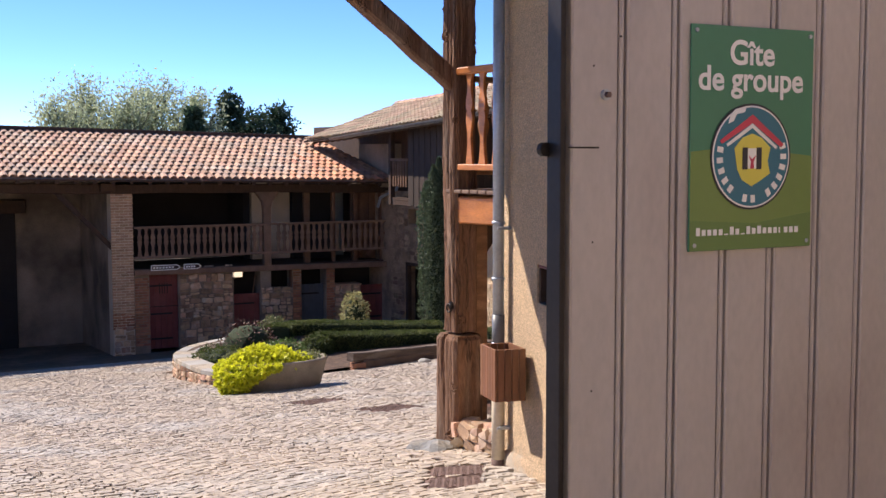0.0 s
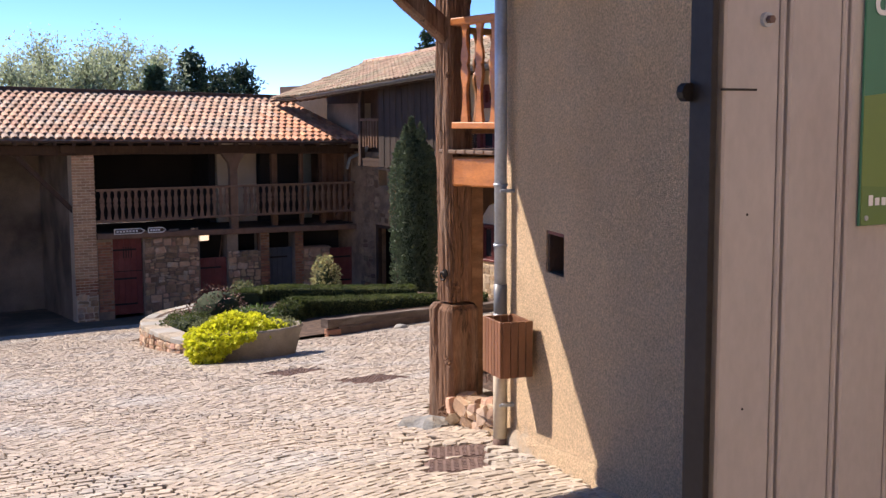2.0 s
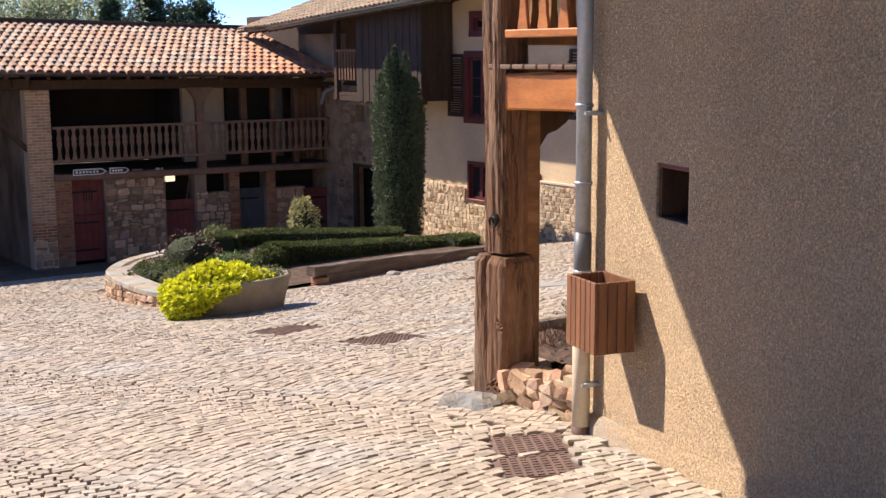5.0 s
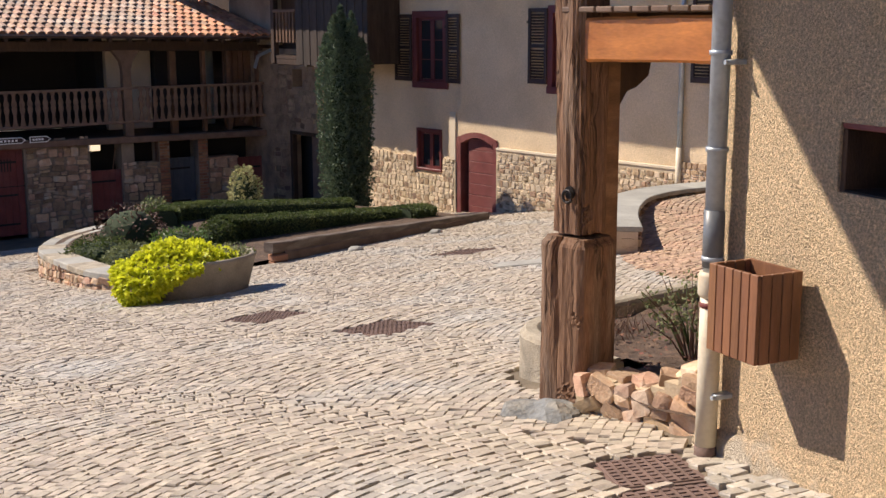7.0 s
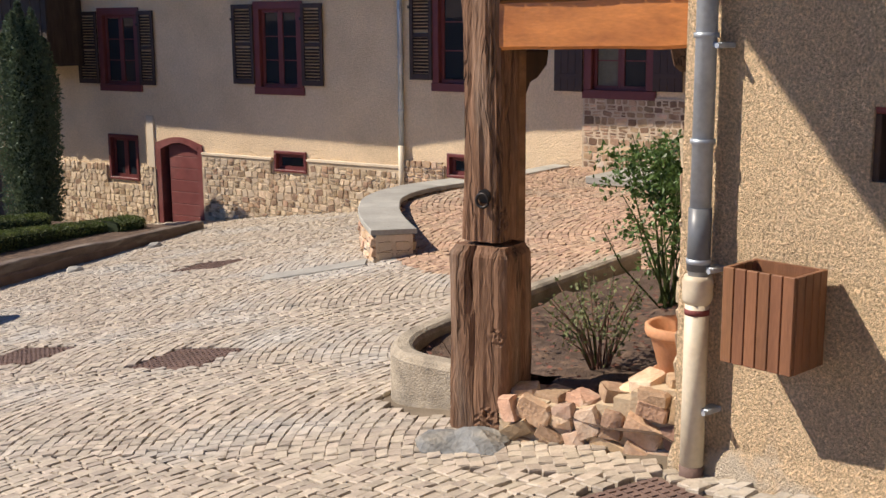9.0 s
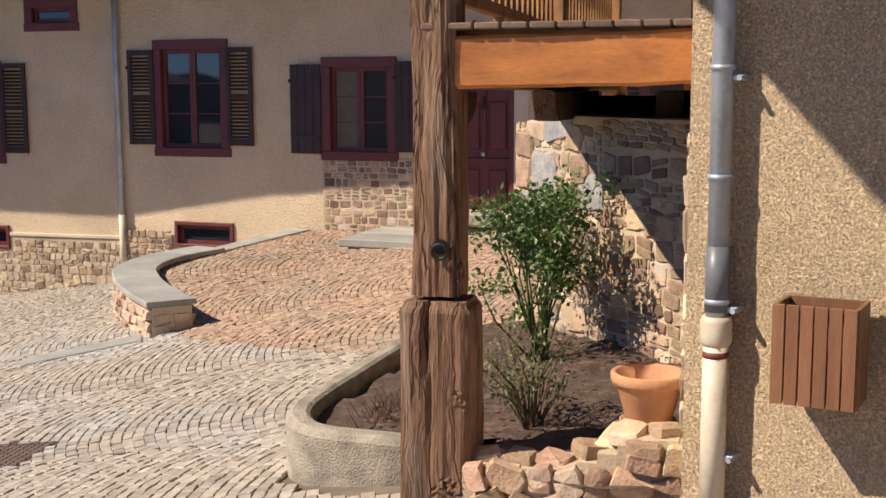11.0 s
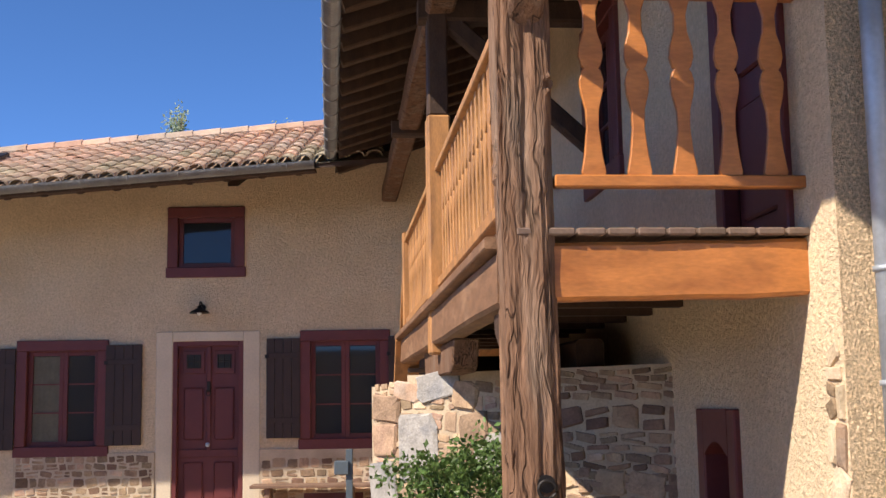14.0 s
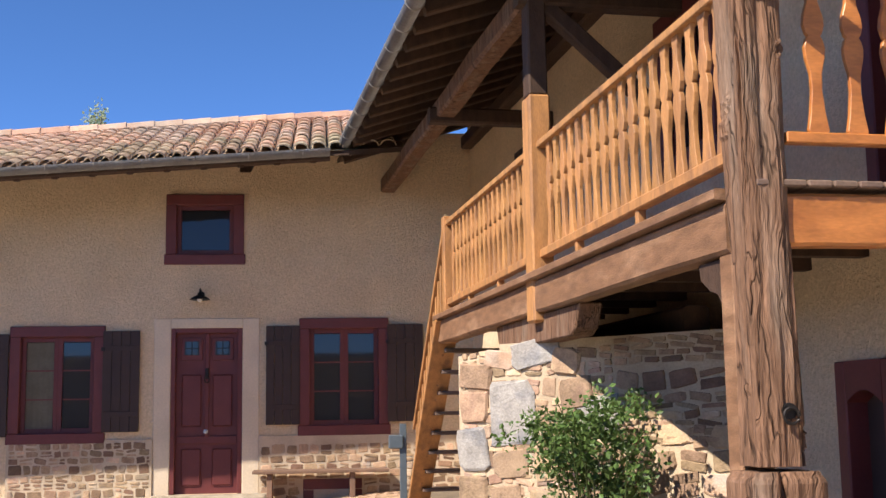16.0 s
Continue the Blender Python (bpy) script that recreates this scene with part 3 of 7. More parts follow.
CX, CZ = 0.184, 0.220
disc(CX, CZ, 0.126, -0.0062, DARK, "emblem_rim")
disc(CX, CZ, 0.121, -0.0070, WHITE, "emblem_ring")
disc(CX, CZ, 0.117, -0.0078, BLUE, "emblem_ground")
part("emblem_shape", prism([(CX + a, CZ + b) for a, b in ((-.055, .02), (-.03, .045), (0, .055), (.03, .045), (.058, .022), (.05, -.01), (.058, -.04), (.025, -.058), (0, -.07), (-.03, -.055), (-.045, -.03))], 0.001), YELLOW, sign, m=Matrix.Translation((0, -0.0086, 0)))
part("emblem_roof", prism([(CX + a, CZ + b) for a, b in ((-.095, .03), (-.1, .038), (0, .1), (.1, .03), (.092, .022), (0, .08))], 0.001), SIGN_RED, sign, m=Matrix.Translation((0, -0.0094, 0)))
part("emblem_roof_line", prism([(CX + a, CZ + b) for a, b in ((-.08, .03), (0, .079), (.08, .024), (.076, .018), (0, .068), (-.076, .024))], 0.001), WHITE, sign, m=Matrix.Translation((0, -0.0092, 0)))
part("emblem_smoke", prism([(CX + a, CZ + b) for a, b in ((-.075, .078), (-.06, .083), (-.05, .1), (-.025, .105), (-.02, .118), (-.055, .112), (-.07, .095))], 0.001), WHITE, sign, m=Matrix.Translation((0, -0.0094, 0)))
for a in (-0.022, 0.022):
    part("emblem_bar", prism([(CX + a - .008, CZ - .03), (CX + a + .008, CZ - .03), (CX + a + .008, CZ + .022), (CX + a - .008, CZ + .022)], 0.001), DARK, sign, m=Matrix.Translation((0, -0.0094, 0)))
part("emblem_window", prism([(CX - .013, CZ - .028), (CX + .013, CZ - .028), (CX + .013, CZ + .02), (CX - .013, CZ + .02)], 0.001), WHITE, sign, m=Matrix.Translation((0, -0.0094, 0)))
part("emblem_mark", prism([(CX + a, CZ + b) for a, b in ((-.012, .004), (0, -.006), (.012, .004), (.004, -.012), (.006, -.028), (-.006, -.028), (-.004, -.012))], 0.001), SIGN_RED, sign, m=Matrix.Translation((0, -0.0102, 0)))
for x, z in ((0.014, 0.014), (SW - 0.014, 0.014), (0.014, SH - 0.014), (SW - 0.014, SH - 0.014)):
    part("screw", tube([(x, -0.002, z), (x, -0.007, z)], 0.005, 10), M_ZINC, panel)


def text_mesh(body, size, m, mat, parent, name="lettering", bold=0.0):
    cu = bpy.data.curves.new(name, "FONT")
    cu.body, cu.size, cu.align_x, cu.extrude, cu.offset = body, size, "CENTER", 0.0004, bold
    tmp = bpy.data.objects.new(name, cu)
    me = bpy.data.meshes.new_from_object(tmp)
    bpy.data.objects.remove(tmp)
    return part_of(name, me, mat, parent, m=m)


UP = Matrix.Rotation(radians(90), 4, "X")
text_mesh("G\u00eete", 0.080, Matrix.Translation((CX, -0.0045, 0.437)) @ UP, WHITE, panel, bold=0.0016)
text_mesh("de groupe", 0.080, Matrix.Translation((CX, -0.0045, 0.376)) @ UP, WHITE, panel, bold=0.0016)
for i in range(19):
    hgt = 0.019 if i in (0, 6, 9, 11) else 0.014
    if i in (5, 8):
        hgt = 0.003
    part("letter_bar", cube(0.018 + i * 0.0172, 0.018 + i * 0.0172 + (0.011 if i != 15 else 0.004), -0.0072, -0.0062, 0.036, 0.036 + hgt), WHITE, panel)
for i in range(15):
    if i in (5, 8):
        continue
    a = radians(-190 + i * 205 / 14)
    part("ring_bar", cube(-0.0065, 0.0065, -0.0006, 0.0006, -0.109, -0.091), WHITE, sign, m=Matrix.Translation((CX, -0.0086, CZ)) @ Matrix.Rotation(-(a + math.pi / 2), 4, "Y"))

# ---- downpipe and wooden box on the roughcast wall ----
pipe = empty("downpipe", W_M, "zinc rain pipe running into an ivory pipe at the house corner", "pipe")
px, py = 0.16, -0.075
part("upper_pipe", tube([(px, py, 0.86), (px, py, 4.3)], 0.043, 16), M_ZINC, pipe, smooth=True)
part("sleeve", tube([(px, py, 0.90), (px, py, 1.16)], 0.048, 16), material("grey_pipe", (0.13, 0.14, 0.15), 0.4, 4, 0.2, 40, 0.1), pipe, smooth=True)
part("lower_pipe", tube([(px, py, 0.0), (px, py, 0.80)], 0.05, 16), M_PVC, pipe, smooth=True)
part("bell", tube([(px, py, 0.76), (px, py, 0.78), (px, py, 0.86), (px, py, 0.88)], [0.05, 0.063, 0.063, 0.056], 16), M_PVC, pipe, smooth=True)
part("red_band", tube([(px, py, 0.715), (px, py, 0.74)], 0.0515, 16), M_STABLE, pipe, smooth=True)
part("foot", tube([(px, py, -0.03), (px, py, 0.06)], 0.052, 16), M_RUST, pipe, smooth=True)
for z in (1.84, 1.42, 0.93):
    part("joint_ring", tube([(px, py, z), (px, py, z + 0.02)], 0.051, 16), M_ZINC, pipe, smooth=True)
for z in (1.80, 0.90, 0.30):
    clip = part("bracket", cube(px + 0.03, px + 0.085, py - 0.01, 0.02, z, z + 0.022, 0.003), M_ZINC, pipe)
    part("bracket_screw", tube([(px + 0.075, py - 0.03, z + 0.01), (px + 0.075, py + 0.02, z + 0.01)], 0.011, 8), M_ZINC, clip)

box_m = Matrix.Translation((-0.192, -0.242, 0.622)) @ Matrix.Rotation(math.atan2(-0.988, -0.153), 4, "Z")
box = empty("slatted_box", box_m, "slatted brown wooden bin hung on the roughcast wall", "wooden box")
bw, bd, bh = 0.305, 0.235, 0.37
for i in range(6):
    s = bw / 6
    part("slat", cube(i * s, i * s + s - 0.005, 0, 0.018, 0, bh, 0.002), M_BOX, box)
for i in range(4):
    s = (bd - 0.02) / 4
    for x in (0, bw - 0.018):
        part("side_slat", cube(x, x + 0.018, 0.02 + i * s, 0.02 + i * s + s - 0.005, 0, bh, 0.002), M_BOX, box)
part("back_panel", cube(0.018, bw - 0.018, bd - 0.03, bd - 0.012, 0, bh), M_BOX, box)
part("base_panel", cube(0.02, bw - 0.02, 0.02, bd - 0.03, 0.01, 0.028), M_BOX, box)
part("inner_frame", cube(0.02, bw - 0.02, 0.02, 0.045, bh - 0.06, bh - 0.02), M_BOX, box)

# ---- the oak post and the balcony ----


def old_post(name, u0, u1, v0, v1, z0, z1, seed, parent, steps=26, taper=0.0, lean=0.0, chip=0.012):
    """A hewn, furrowed post: each side is a strip of many facets, cracked and uneven."""
    rnd = random.Random(seed)
    bm = bmesh.new()
    nu, rings = 16, []
    cu, cv = (u0 + u1) / 2, (v0 + v1) / 2
    knots = [(rnd.uniform(0, nu * 4), rnd.uniform(z0, z1), rnd.uniform(0.03, 0.06)) for _ in range(14)]
    split = nu * 0.42
    for i in range(steps + 1):
        f = i / steps
        z = z0 + (z1 - z0) * f
        ring = []
        pts = []
        for s in range(nu):
            pts.append((u0, v1 + (v0 - v1) * s / nu))
        for s in range(nu):
            pts.append((u0 + (u1 - u0) * s / nu, v0))
        for s in range(nu):
            pts.append((u1, v0 + (v1 - v0) * s / nu))
        for s in range(nu):
            pts.append((u1 + (u0 - u1) * s / nu, v1))
        for j, (u, v) in enumerate(pts):
            edge = min(j % nu, nu - j % nu)
            w = noise.noise(Vector((j * 0.22 + seed * 7, z * 0.9, seed))) * chip
            ridge = 1 - abs(noise.noise(Vector((j * 0.55 + 0.5 * noise.noise(Vector((z * 2, j * 0.1, 4))), z * 0.8, seed + 9)))) * 2
            w -= max(0, ridge - 0.55) * chip * 0.9
            w += noise.noise(Vector((j * 1.3, z * 6, seed + 3))) * chip * 0.25
            for kj, kz, kr in knots:
                dd = ((j - kj) * (u1 - u0) / nu) ** 2 + (z - kz) ** 2
                if dd < kr * kr:
                    w += 0.012 * math.cos(3 * math.pi * math.sqrt(dd) / kr)
            if edge == 0:
                w -= 0.022
            elif edge == 1:
                w -= 0.005
            wander = split + 1.6 * noise.noise(Vector((z * 2.2, seed, 0)))
            if z1 < 1:
                w -= 0.05 * smooth01(z, z1 - 0.85, z1) * math.exp(-((j - wander) / 0.7) ** 2)
                w -= 0.03 * smooth01(z, z1 - 0.045, z1)
            d = Vector((u - cu, v - cv))
            d = d + d.normalized() * w
            ring.append(bm.verts.new((cu + d.x, cv + d.y + 0.010 * math.sin(z * 1.7 + seed), z)))
        rings.append(ring)
    n = nu * 4
    for r0, r1 in zip(rings, rings[1:]):
        for j in range(n):
            bm.faces.new((r0[j], r0[(j + 1) % n], r1[(j + 1) % n], r1[j]))
    bm.faces.new(rings[0][::-1])
    bm.faces.new(rings[-1])
    return part(name, bm, M_OLDWOOD, parent, smooth=False)


post = empty("oak_post", H_M, "massive weathered oak post on a thicker oak foot", "post")
old_post("shaft", 0.25, 0.47, 1.03, 1.245, 0.84, 4.15, 3, post, 170, chip=0.020)
old_post("foot", 0.20, 0.50, 0.965, 1.30, -0.13, 0.82, 4, post, 60, chip=0.016)
ring_plate = part("ring_plate", tube([(0.252, 1.10, 1.07), (0.238, 1.10, 1.07)], 0.035, 12), M_IRON, post)
part("iron_ring", tube([(0.225, 1.10 + 0.034 * math.cos(a), 1.05 + 0.034 * math.sin(a)) for a in np.linspace(0, math.tau, 15)], 0.008, 6, False), M_IRON, ring_plate, smooth=True)
part("inner_stile", cube(0.47, 0.60, 1.06, 1.22, -0.05, 1.77, 0.008), M_BROWN, post, "smooth reddish timber lining the back of the post")
part("bracket", prism([(0.47, 1.76), (0.86, 1.76), (0.84, 1.68), (0.74, 1.62), (0.66, 1.60), (0.58, 1.50), (0.47, 1.48)], 0.12, 0.006), M_DARKWOOD, post, m=Matrix.Translation((0.02, 1.08, 0)))

balcony = empty("balcony", H_M, "timber balcony with varnished sawn balusters round the house corner", "balcony")
part("end_beam", beam((0.34, -0.02, 1.905), (0.34, 1.04, 1.885), 0.23, 0.12, wob=0.004, seed=2), M_HONEY, balcony, "orange varnished end beam")
part("long_beam", beam((0.47, 1.17, 1.885), (7.2, 1.17, 1.865), 0.23, 0.14, wob=0.004, seed=3), M_BROWN, balcony)
part("ledge", beam((0.47, 1.19, 2.03), (7.2, 1.19, 2.005), 0.05, 0.20), M_BROWN, balcony)
part("lower_beam", prism([(2.9, 1.60), (3.0, 1.56), (4.9, 1.56), (5.0, 1.76), (2.8, 1.76)], 0.16, 0.01), M_OLDWOOD, balcony, m=Matrix.Translation((0, 1.02, 0)))
for i in range(10):
    part("floorboard", cube(0.25, 7.2, -0.02 + i * 0.122, -0.02 + i * 0.122 + 0.112, 2.03, 2.06, 0.006), M_BOARD, balcony)
for i in range(11):
    u = 0.75 + i * 0.62
    part("joist", cube(u, u + 0.09, 0.0, 1.10, 1.88, 2.028), M_DARKWOOD, balcony)
# Dark block added to close a bright view where only underfloor shade lies.
part("underfloor_dark_block", cube(4.6, 4.85, 0.02, 1.02, 1.50, 1.72, 0.015), M_DARKWOOD, balcony)
part("cross_beam", beam((3.0, 0.3, 1.66), (7.0, 0.3, 1.66), 0.2, 0.18), M_DARKWOOD, balcony)


def baluster_outline(h, w):
    pts = [(0.40, 0), (0.46, 0.02), (0.33, 0.12), (0.23, 0.26), (0.25, 0.36), (0.42, 0.46), (0.46, 0.52), (0.36, 0.575), (0.27, 0.59), (0.36, 0.605), (0.47, 0.66), (0.42, 0.72), (0.25, 0.80), (0.23, 0.90), (0.36, 0.97), (0.45, 1.0)]
    pts = [(a * 0.92, b) for a, b in pts]
    return [(a * w, b * h) for a, b in pts] + [(-a * w, b * h) for a, b in reversed(pts)]


bal = prism(baluster_outline(0.74, 0.125), 0.028, 0.003)
me_bal = bpy.data.meshes.new("baluster")
bal.to_mesh(me_bal)
bal.free()
me_bal.materials.append(M_RAIL)
bal = prism(baluster_outline(0.75, 0.118), 0.026, 0.003)
me_bal2 = bpy.data.meshes.new("baluster")
bal.to_mesh(me_bal2)
bal.free()
me_bal2.materials.append(M_HONEY)
for i in range(5):
    part_of("baluster", me_bal2, None, balcony, "orange varnished sawn baluster" if i == 0 else "", m=Matrix.Translation((0.30, 0.115 + i * 0.188, 2.272)) @ Matrix.Rotation(radians(90), 4, "Z"))
part("end_rail_low", cube(0.262, 0.325, -0.03, 1.03, 2.225, 2.275, 0.006), M_HONEY, balcony)
part("end_rail_top", cube(0.25, 0.335, -0.03, 1.03, 3.018, 3.078, 0.01), M_HONEY, balcony)
part("handrail", beam((0.47, 1.16, 3.0), (6.95, 1.16, 2.93), 0.05, 0.085), M_RAIL, balcony)
part("low_rail", beam((0.47, 1.16, 2.215), (6.95, 1.16, 2.145), 0.065, 0.07), M_RAIL, balcony)
for i in range(38):
    u = 0.62 + i * 0.165
    if 3.55 < u < 3.86:
        continue
    part_of("baluster", me_bal, None, balcony, m=Matrix.Translation((u, 1.146, 2.24 - (u - 0.5) * 0.0108)))
for u in (1.7, 2.8, 4.9, 6.0):
    part("spacer", cube(u, u + 0.05, 1.13, 1.18, 2.04, 2.2, 0.004), M_RAIL, balcony)
part("gallery_post", cube(3.60, 3.80, 1.09, 1.25, 1.70, 3.34, 0.014), M_RAIL, balcony, "squared oiled post of the balcony rail")
part("upper_post", cube(3.615, 3.785, 1.10, 1.24, 3.34, 4.14, 0.012), M_DARKWOOD, balcony, "dark upper post carrying the eaves")
part("end_post", cube(6.92, 7.04, 1.08, 1.22, 1.75, 3.0, 0.01), M_RAIL, balcony)

# stair at the far end of the balcony
stair = empty("balcony_stair", H_M, "steep open timber stair with a slatted rail beside the facade", "stair")
part("string", beam((7.05, 1.17, 1.98), (9.0, 1.17, -0.1), 0.05, 0.24), M_RAIL, stair)
part("string", beam((7.05, 0.35, 1.98), (9.0, 0.35, -0.1), 0.05, 0.24), M_RAIL, stair)
for i in range(10):
    f = (i + 0.5) / 10
    part("tread", cube(7.05 + 1.95 * f - 0.13, 7.05 + 1.95 * f + 0.13, 0.36, 1.16, 1.98 - 2.08 * f, 2.02 - 2.08 * f, 0.005), M_BOARD, stair)
part("stair_rail", beam((7.0, 1.17, 2.95), (8.95, 1.17, 0.9), 0.05, 0.07), M_RAIL, stair)
for i in range(14):
    f = (i + 0.5) / 14
    part("stair_baluster", cube(7.0 + 1.95 * f - 0.025, 7.0 + 1.95 * f + 0.025, 1.155, 1.18, 2.0 - 2.07 * f, 2.92 - 2.05 * f, 0.003), M_RAIL, stair)

# ---- roof over balcony and gateway ----
roof = empty("house_roof", H_M, "tiled roof overhanging the balcony and the gateway on dark rafters", "roof", kind="structure")
E_V, E_Z, SL = 1.84, 4.25, 0.33


def roof_pt(u, v, dz=0.0):
    return Vector((u, v, E_Z + (E_V - v) * SL + dz))


bm = bmesh.new()
pts = [roof_pt(-7, E_V, 0.10), roof_pt(10.9, E_V, 0.10), roof_pt(10.9, -2.4, 0.10), roof_pt(-7, -2.4, 0.10)]
lo = [bm.verts.new(p) for p in pts]
hi = [bm.verts.new(p + Vector((0, 0, 0.05))) for p in pts]
bm.faces.new(lo[::-1])
bm.faces.new(hi)
for i in range(4):
    bm.faces.new((lo[i], lo[(i + 1) % 4], hi[(i + 1) % 4], hi[i]))
part("roof_deck", bm, M_DARKWOOD, roof)
for i in range(37):
    u = -6.9 + i * 0.48
    part("rafter", beam(roof_pt(u, E_V - 0.02, 0.045), roof_pt(u, -2.3, 0.045), 0.13, 0.11), M_DARKWOOD, roof)
part("purlin", beam((-7, 1.17, 4.24), (11.15, 1.12, 4.12), 0.20, 0.20, wob=0.012, n=16, seed=8), M_OLDWOOD, roof, "round dark purlin carried by the posts")
part("wall_plate", beam((0.2, 0.05, 4.74), (11.0, 0.05, 4.70), 0.18, 0.18), M_DARKWOOD, roof)
part("brace", beam((0.36, 1.14, 2.92), (-1.25, 1.15, 4.1), 0.16, 0.14, wob=0.008, seed=4), M_OLDWOOD, roof)
part("brace", beam((3.7, 0.1, 3.15), (3.7, 1.1, 4.05), 0.12, 0.12), M_DARKWOOD, roof)
part("tie_beam", beam((3.7, -0.2, 4.10), (3.7, 1.3, 4.10), 0.16, 0.16), M_DARKWOOD, roof)
part("tie_beam", beam((7.2, -0.2, 4.08), (7.2, 1.3, 4.08), 0.16, 0.16), M_DARKWOOD, roof)


def gutter(name, p0, p1, r, parent):
    p0, p1 = Vector(p0), Vector(p1)
    d = (p1 - p0).normalized()
    side = d.cross(Vector((0, 0, 1))).normalized()
    bm = bmesh.new()
    a, b = [], []
    for k in range(11):
        t = math.pi * k / 10
        o = side * math.cos(t) * r - Vector((0, 0, 1)) * math.sin(t) * r
        a.append(bm.verts.new(p0 + o))
        b.append(bm.verts.new(p1 + o))
        o2 = side * math.cos(t) * (r - 0.004) - Vector((0, 0, 1)) * math.sin(t) * (r - 0.004)
    for k in range(10):
        bm.faces.new((a[k], a[k + 1], b[k + 1], b[k]))
    bm.faces.new(a)
    bm.faces.new(b[::-1])
    geom = bmesh.ops.solidify(bm, geom=bm.faces[:], thickness=0.004)
    g = part(name, bm, M_GUTTER, parent, "grey zinc gutter", smooth=False)
    n = int((p1 - p0).length / 0.55)
    for i in range(n):
        q = p0.lerp(p1, (i + 0.5) / n)
        bm = bmesh.new()
        tube([q + side * math.cos(t) * (r + 0.006) - Vector((0, 0, 1)) * math.sin(t) * (r + 0.006) for t in np.linspace(0.05, math.pi - 0.05, 9)], 0.006, 5, True, bm)
        part("gutter_hook", bm, M_GUTTER, g)
    return g


gutter("gutter", (-7, E_V + 0.06, E_Z + 0.12), (9.9, E_V + 0.06, E_Z + 0.07), 0.075, roof)

# unseen sheet added to keep sun off the wall where the roofs meet
bm = bmesh.new()
q = [bm.verts.new(p) for p in ((10.3, -1.2, 4.95), (12.3, -1.2, 5.6), (12.3, 2.6, 5.4), (10.3, 2.6, 4.62))]
bm.faces.new(q)
part("valley_sun_block", bm, M_DARKWOOD, roof, m=H_M.inverted())
# ---- windows, doors and shutters of the cream house ----


def window(name, M, x0, x1, z0, z1, label, panes=(2, 3), curtain=False, f=0.11):
    """Red frame with two casements, glazing bars and real panes, set in its opening."""
    w = empty(name, M @ Matrix.Translation((x0, 0, z0)), label, "window", kind="structure")
    W, H = x1 - x0, z1 - z0
    o = 0.03 if f > 0.08 else 0.004
    for n_, b in (("frame_top", (-o, W + o, H - f, H + o)), ("frame_bottom", (-o * 1.6, W + o * 1.6, -o * 2, f * 0.7)), ("frame_side", (-o, f, f * 0.7, H - f)), ("frame_side", (W - f, W + o, f * 0.7, H - f))):
        part(n_, cube(b[0], b[1], -0.035, 0.13, b[2], b[3], 0.008), M_RED, w)
    n = panes[0]
    cw = (W - 2 * f) / n
    for k in range(n):
        a = f + k * cw
        part("casement", cube(a, a + 0.055, 0.05, 0.10, f * 0.7, H - f, 0.004), M_RED, w)
        bm = cube(a + cw - 0.055, a + cw, 0.05, 0.10, f * 0.7, H - f, 0.004)
        add_box(bm, a + 0.055, a + cw - 0.055, 0.05, 0.10, f * 0.7, f * 0.7 + 0.06)
        add_box(bm, a + 0.055, a + cw - 0.055, 0.05, 0.10, H - f - 0.06, H - f)
        sash = part("sash", bm, M_RED, w)
        ph = (H - f * 1.7 - 0.12) / panes[1]
        for j in range(panes[1]):
            zz = f * 0.7 + 0.06 + j * ph
            part("pane", cube(a + 0.056, a + cw - 0.056, 0.078, 0.082, zz + 0.008, zz + ph - 0.008), M_GLASS, sash)
            if j:
                part("glazing_bar", cube(a + 0.055, a + cw - 0.055, 0.06, 0.098, zz - 0.009, zz + 0.009), M_RED, sash)
        if curtain and k == 0:
            bm = bmesh.new()
            n2 = 24
            for j in range(n2):
                u0, u1 = a + 0.06 + (cw - 0.12) * j / n2, a + 0.06 + (cw - 0.12) * (j + 1) / n2
                q = [bm.verts.new((u, 0.074 - 0.001 * math.sin(u * 90), z)) for u, z in ((u0, f), (u1, f), (u1, H - f * 1.6), (u0, H - f * 1.6))]
                bm.faces.new(q)
            part("curtain", bm, M_LEAD, w, "pale curtain behind the panes")
    return w


def shutter(M, x0, x1, z0, z1, louvred, label):
    s = empty("shutter", M @ Matrix.Translation((x0, -0.03, z0)), label, "shutter")
    W, H = x1 - x0, z1 - z0
    if louvred:
        for a, b in ((0, 0.07), (W - 0.07, W)):
            part("stile", cube(a, b, -0.035, 0, 0, H, 0.004), M_SHUT, s)
        for c, d in ((0, 0.1), (H * 0.48, H * 0.48 + 0.07), (H - 0.08, H)):
            part("rail", cube(0.07, W - 0.07, -0.033, -0.002, c, d, 0.004), M_SHUT, s)
        n = int((H - 0.25) / 0.052)
        for k in range(n):
            z = 0.11 + k * 0.052 * (H - 0.2) / (n * 0.052)
            if H * 0.48 - 0.03 < z < H * 0.48 + 0.07:
                continue
            part("slat", cube(0.06, W - 0.06, -0.022, 0.022, -0.005, 0.005, 0, Matrix.Translation((0, -0.018, z + 0.02)) @ Matrix.Rotation(radians(38), 4, "X")), M_SHUT, s)
    else:
        n = 4
        for k in range(n):
            part("board", cube(W * k / n, W * (k + 1) / n - 0.004, -0.03, 0, 0, H, 0.003), M_SHUT, s)
        for c in (H * 0.15, H * 0.8):
            part("batten", cube(0.02, W - 0.02, -0.038, -0.031, c, c + 0.07, 0.003), M_SHUT, s)
    part("hinge", cube(-0.02, 0.03, -0.05, -0.036, H * 0.8, H * 0.8 + 0.05, 0.003), M_IRON, s)
    return s


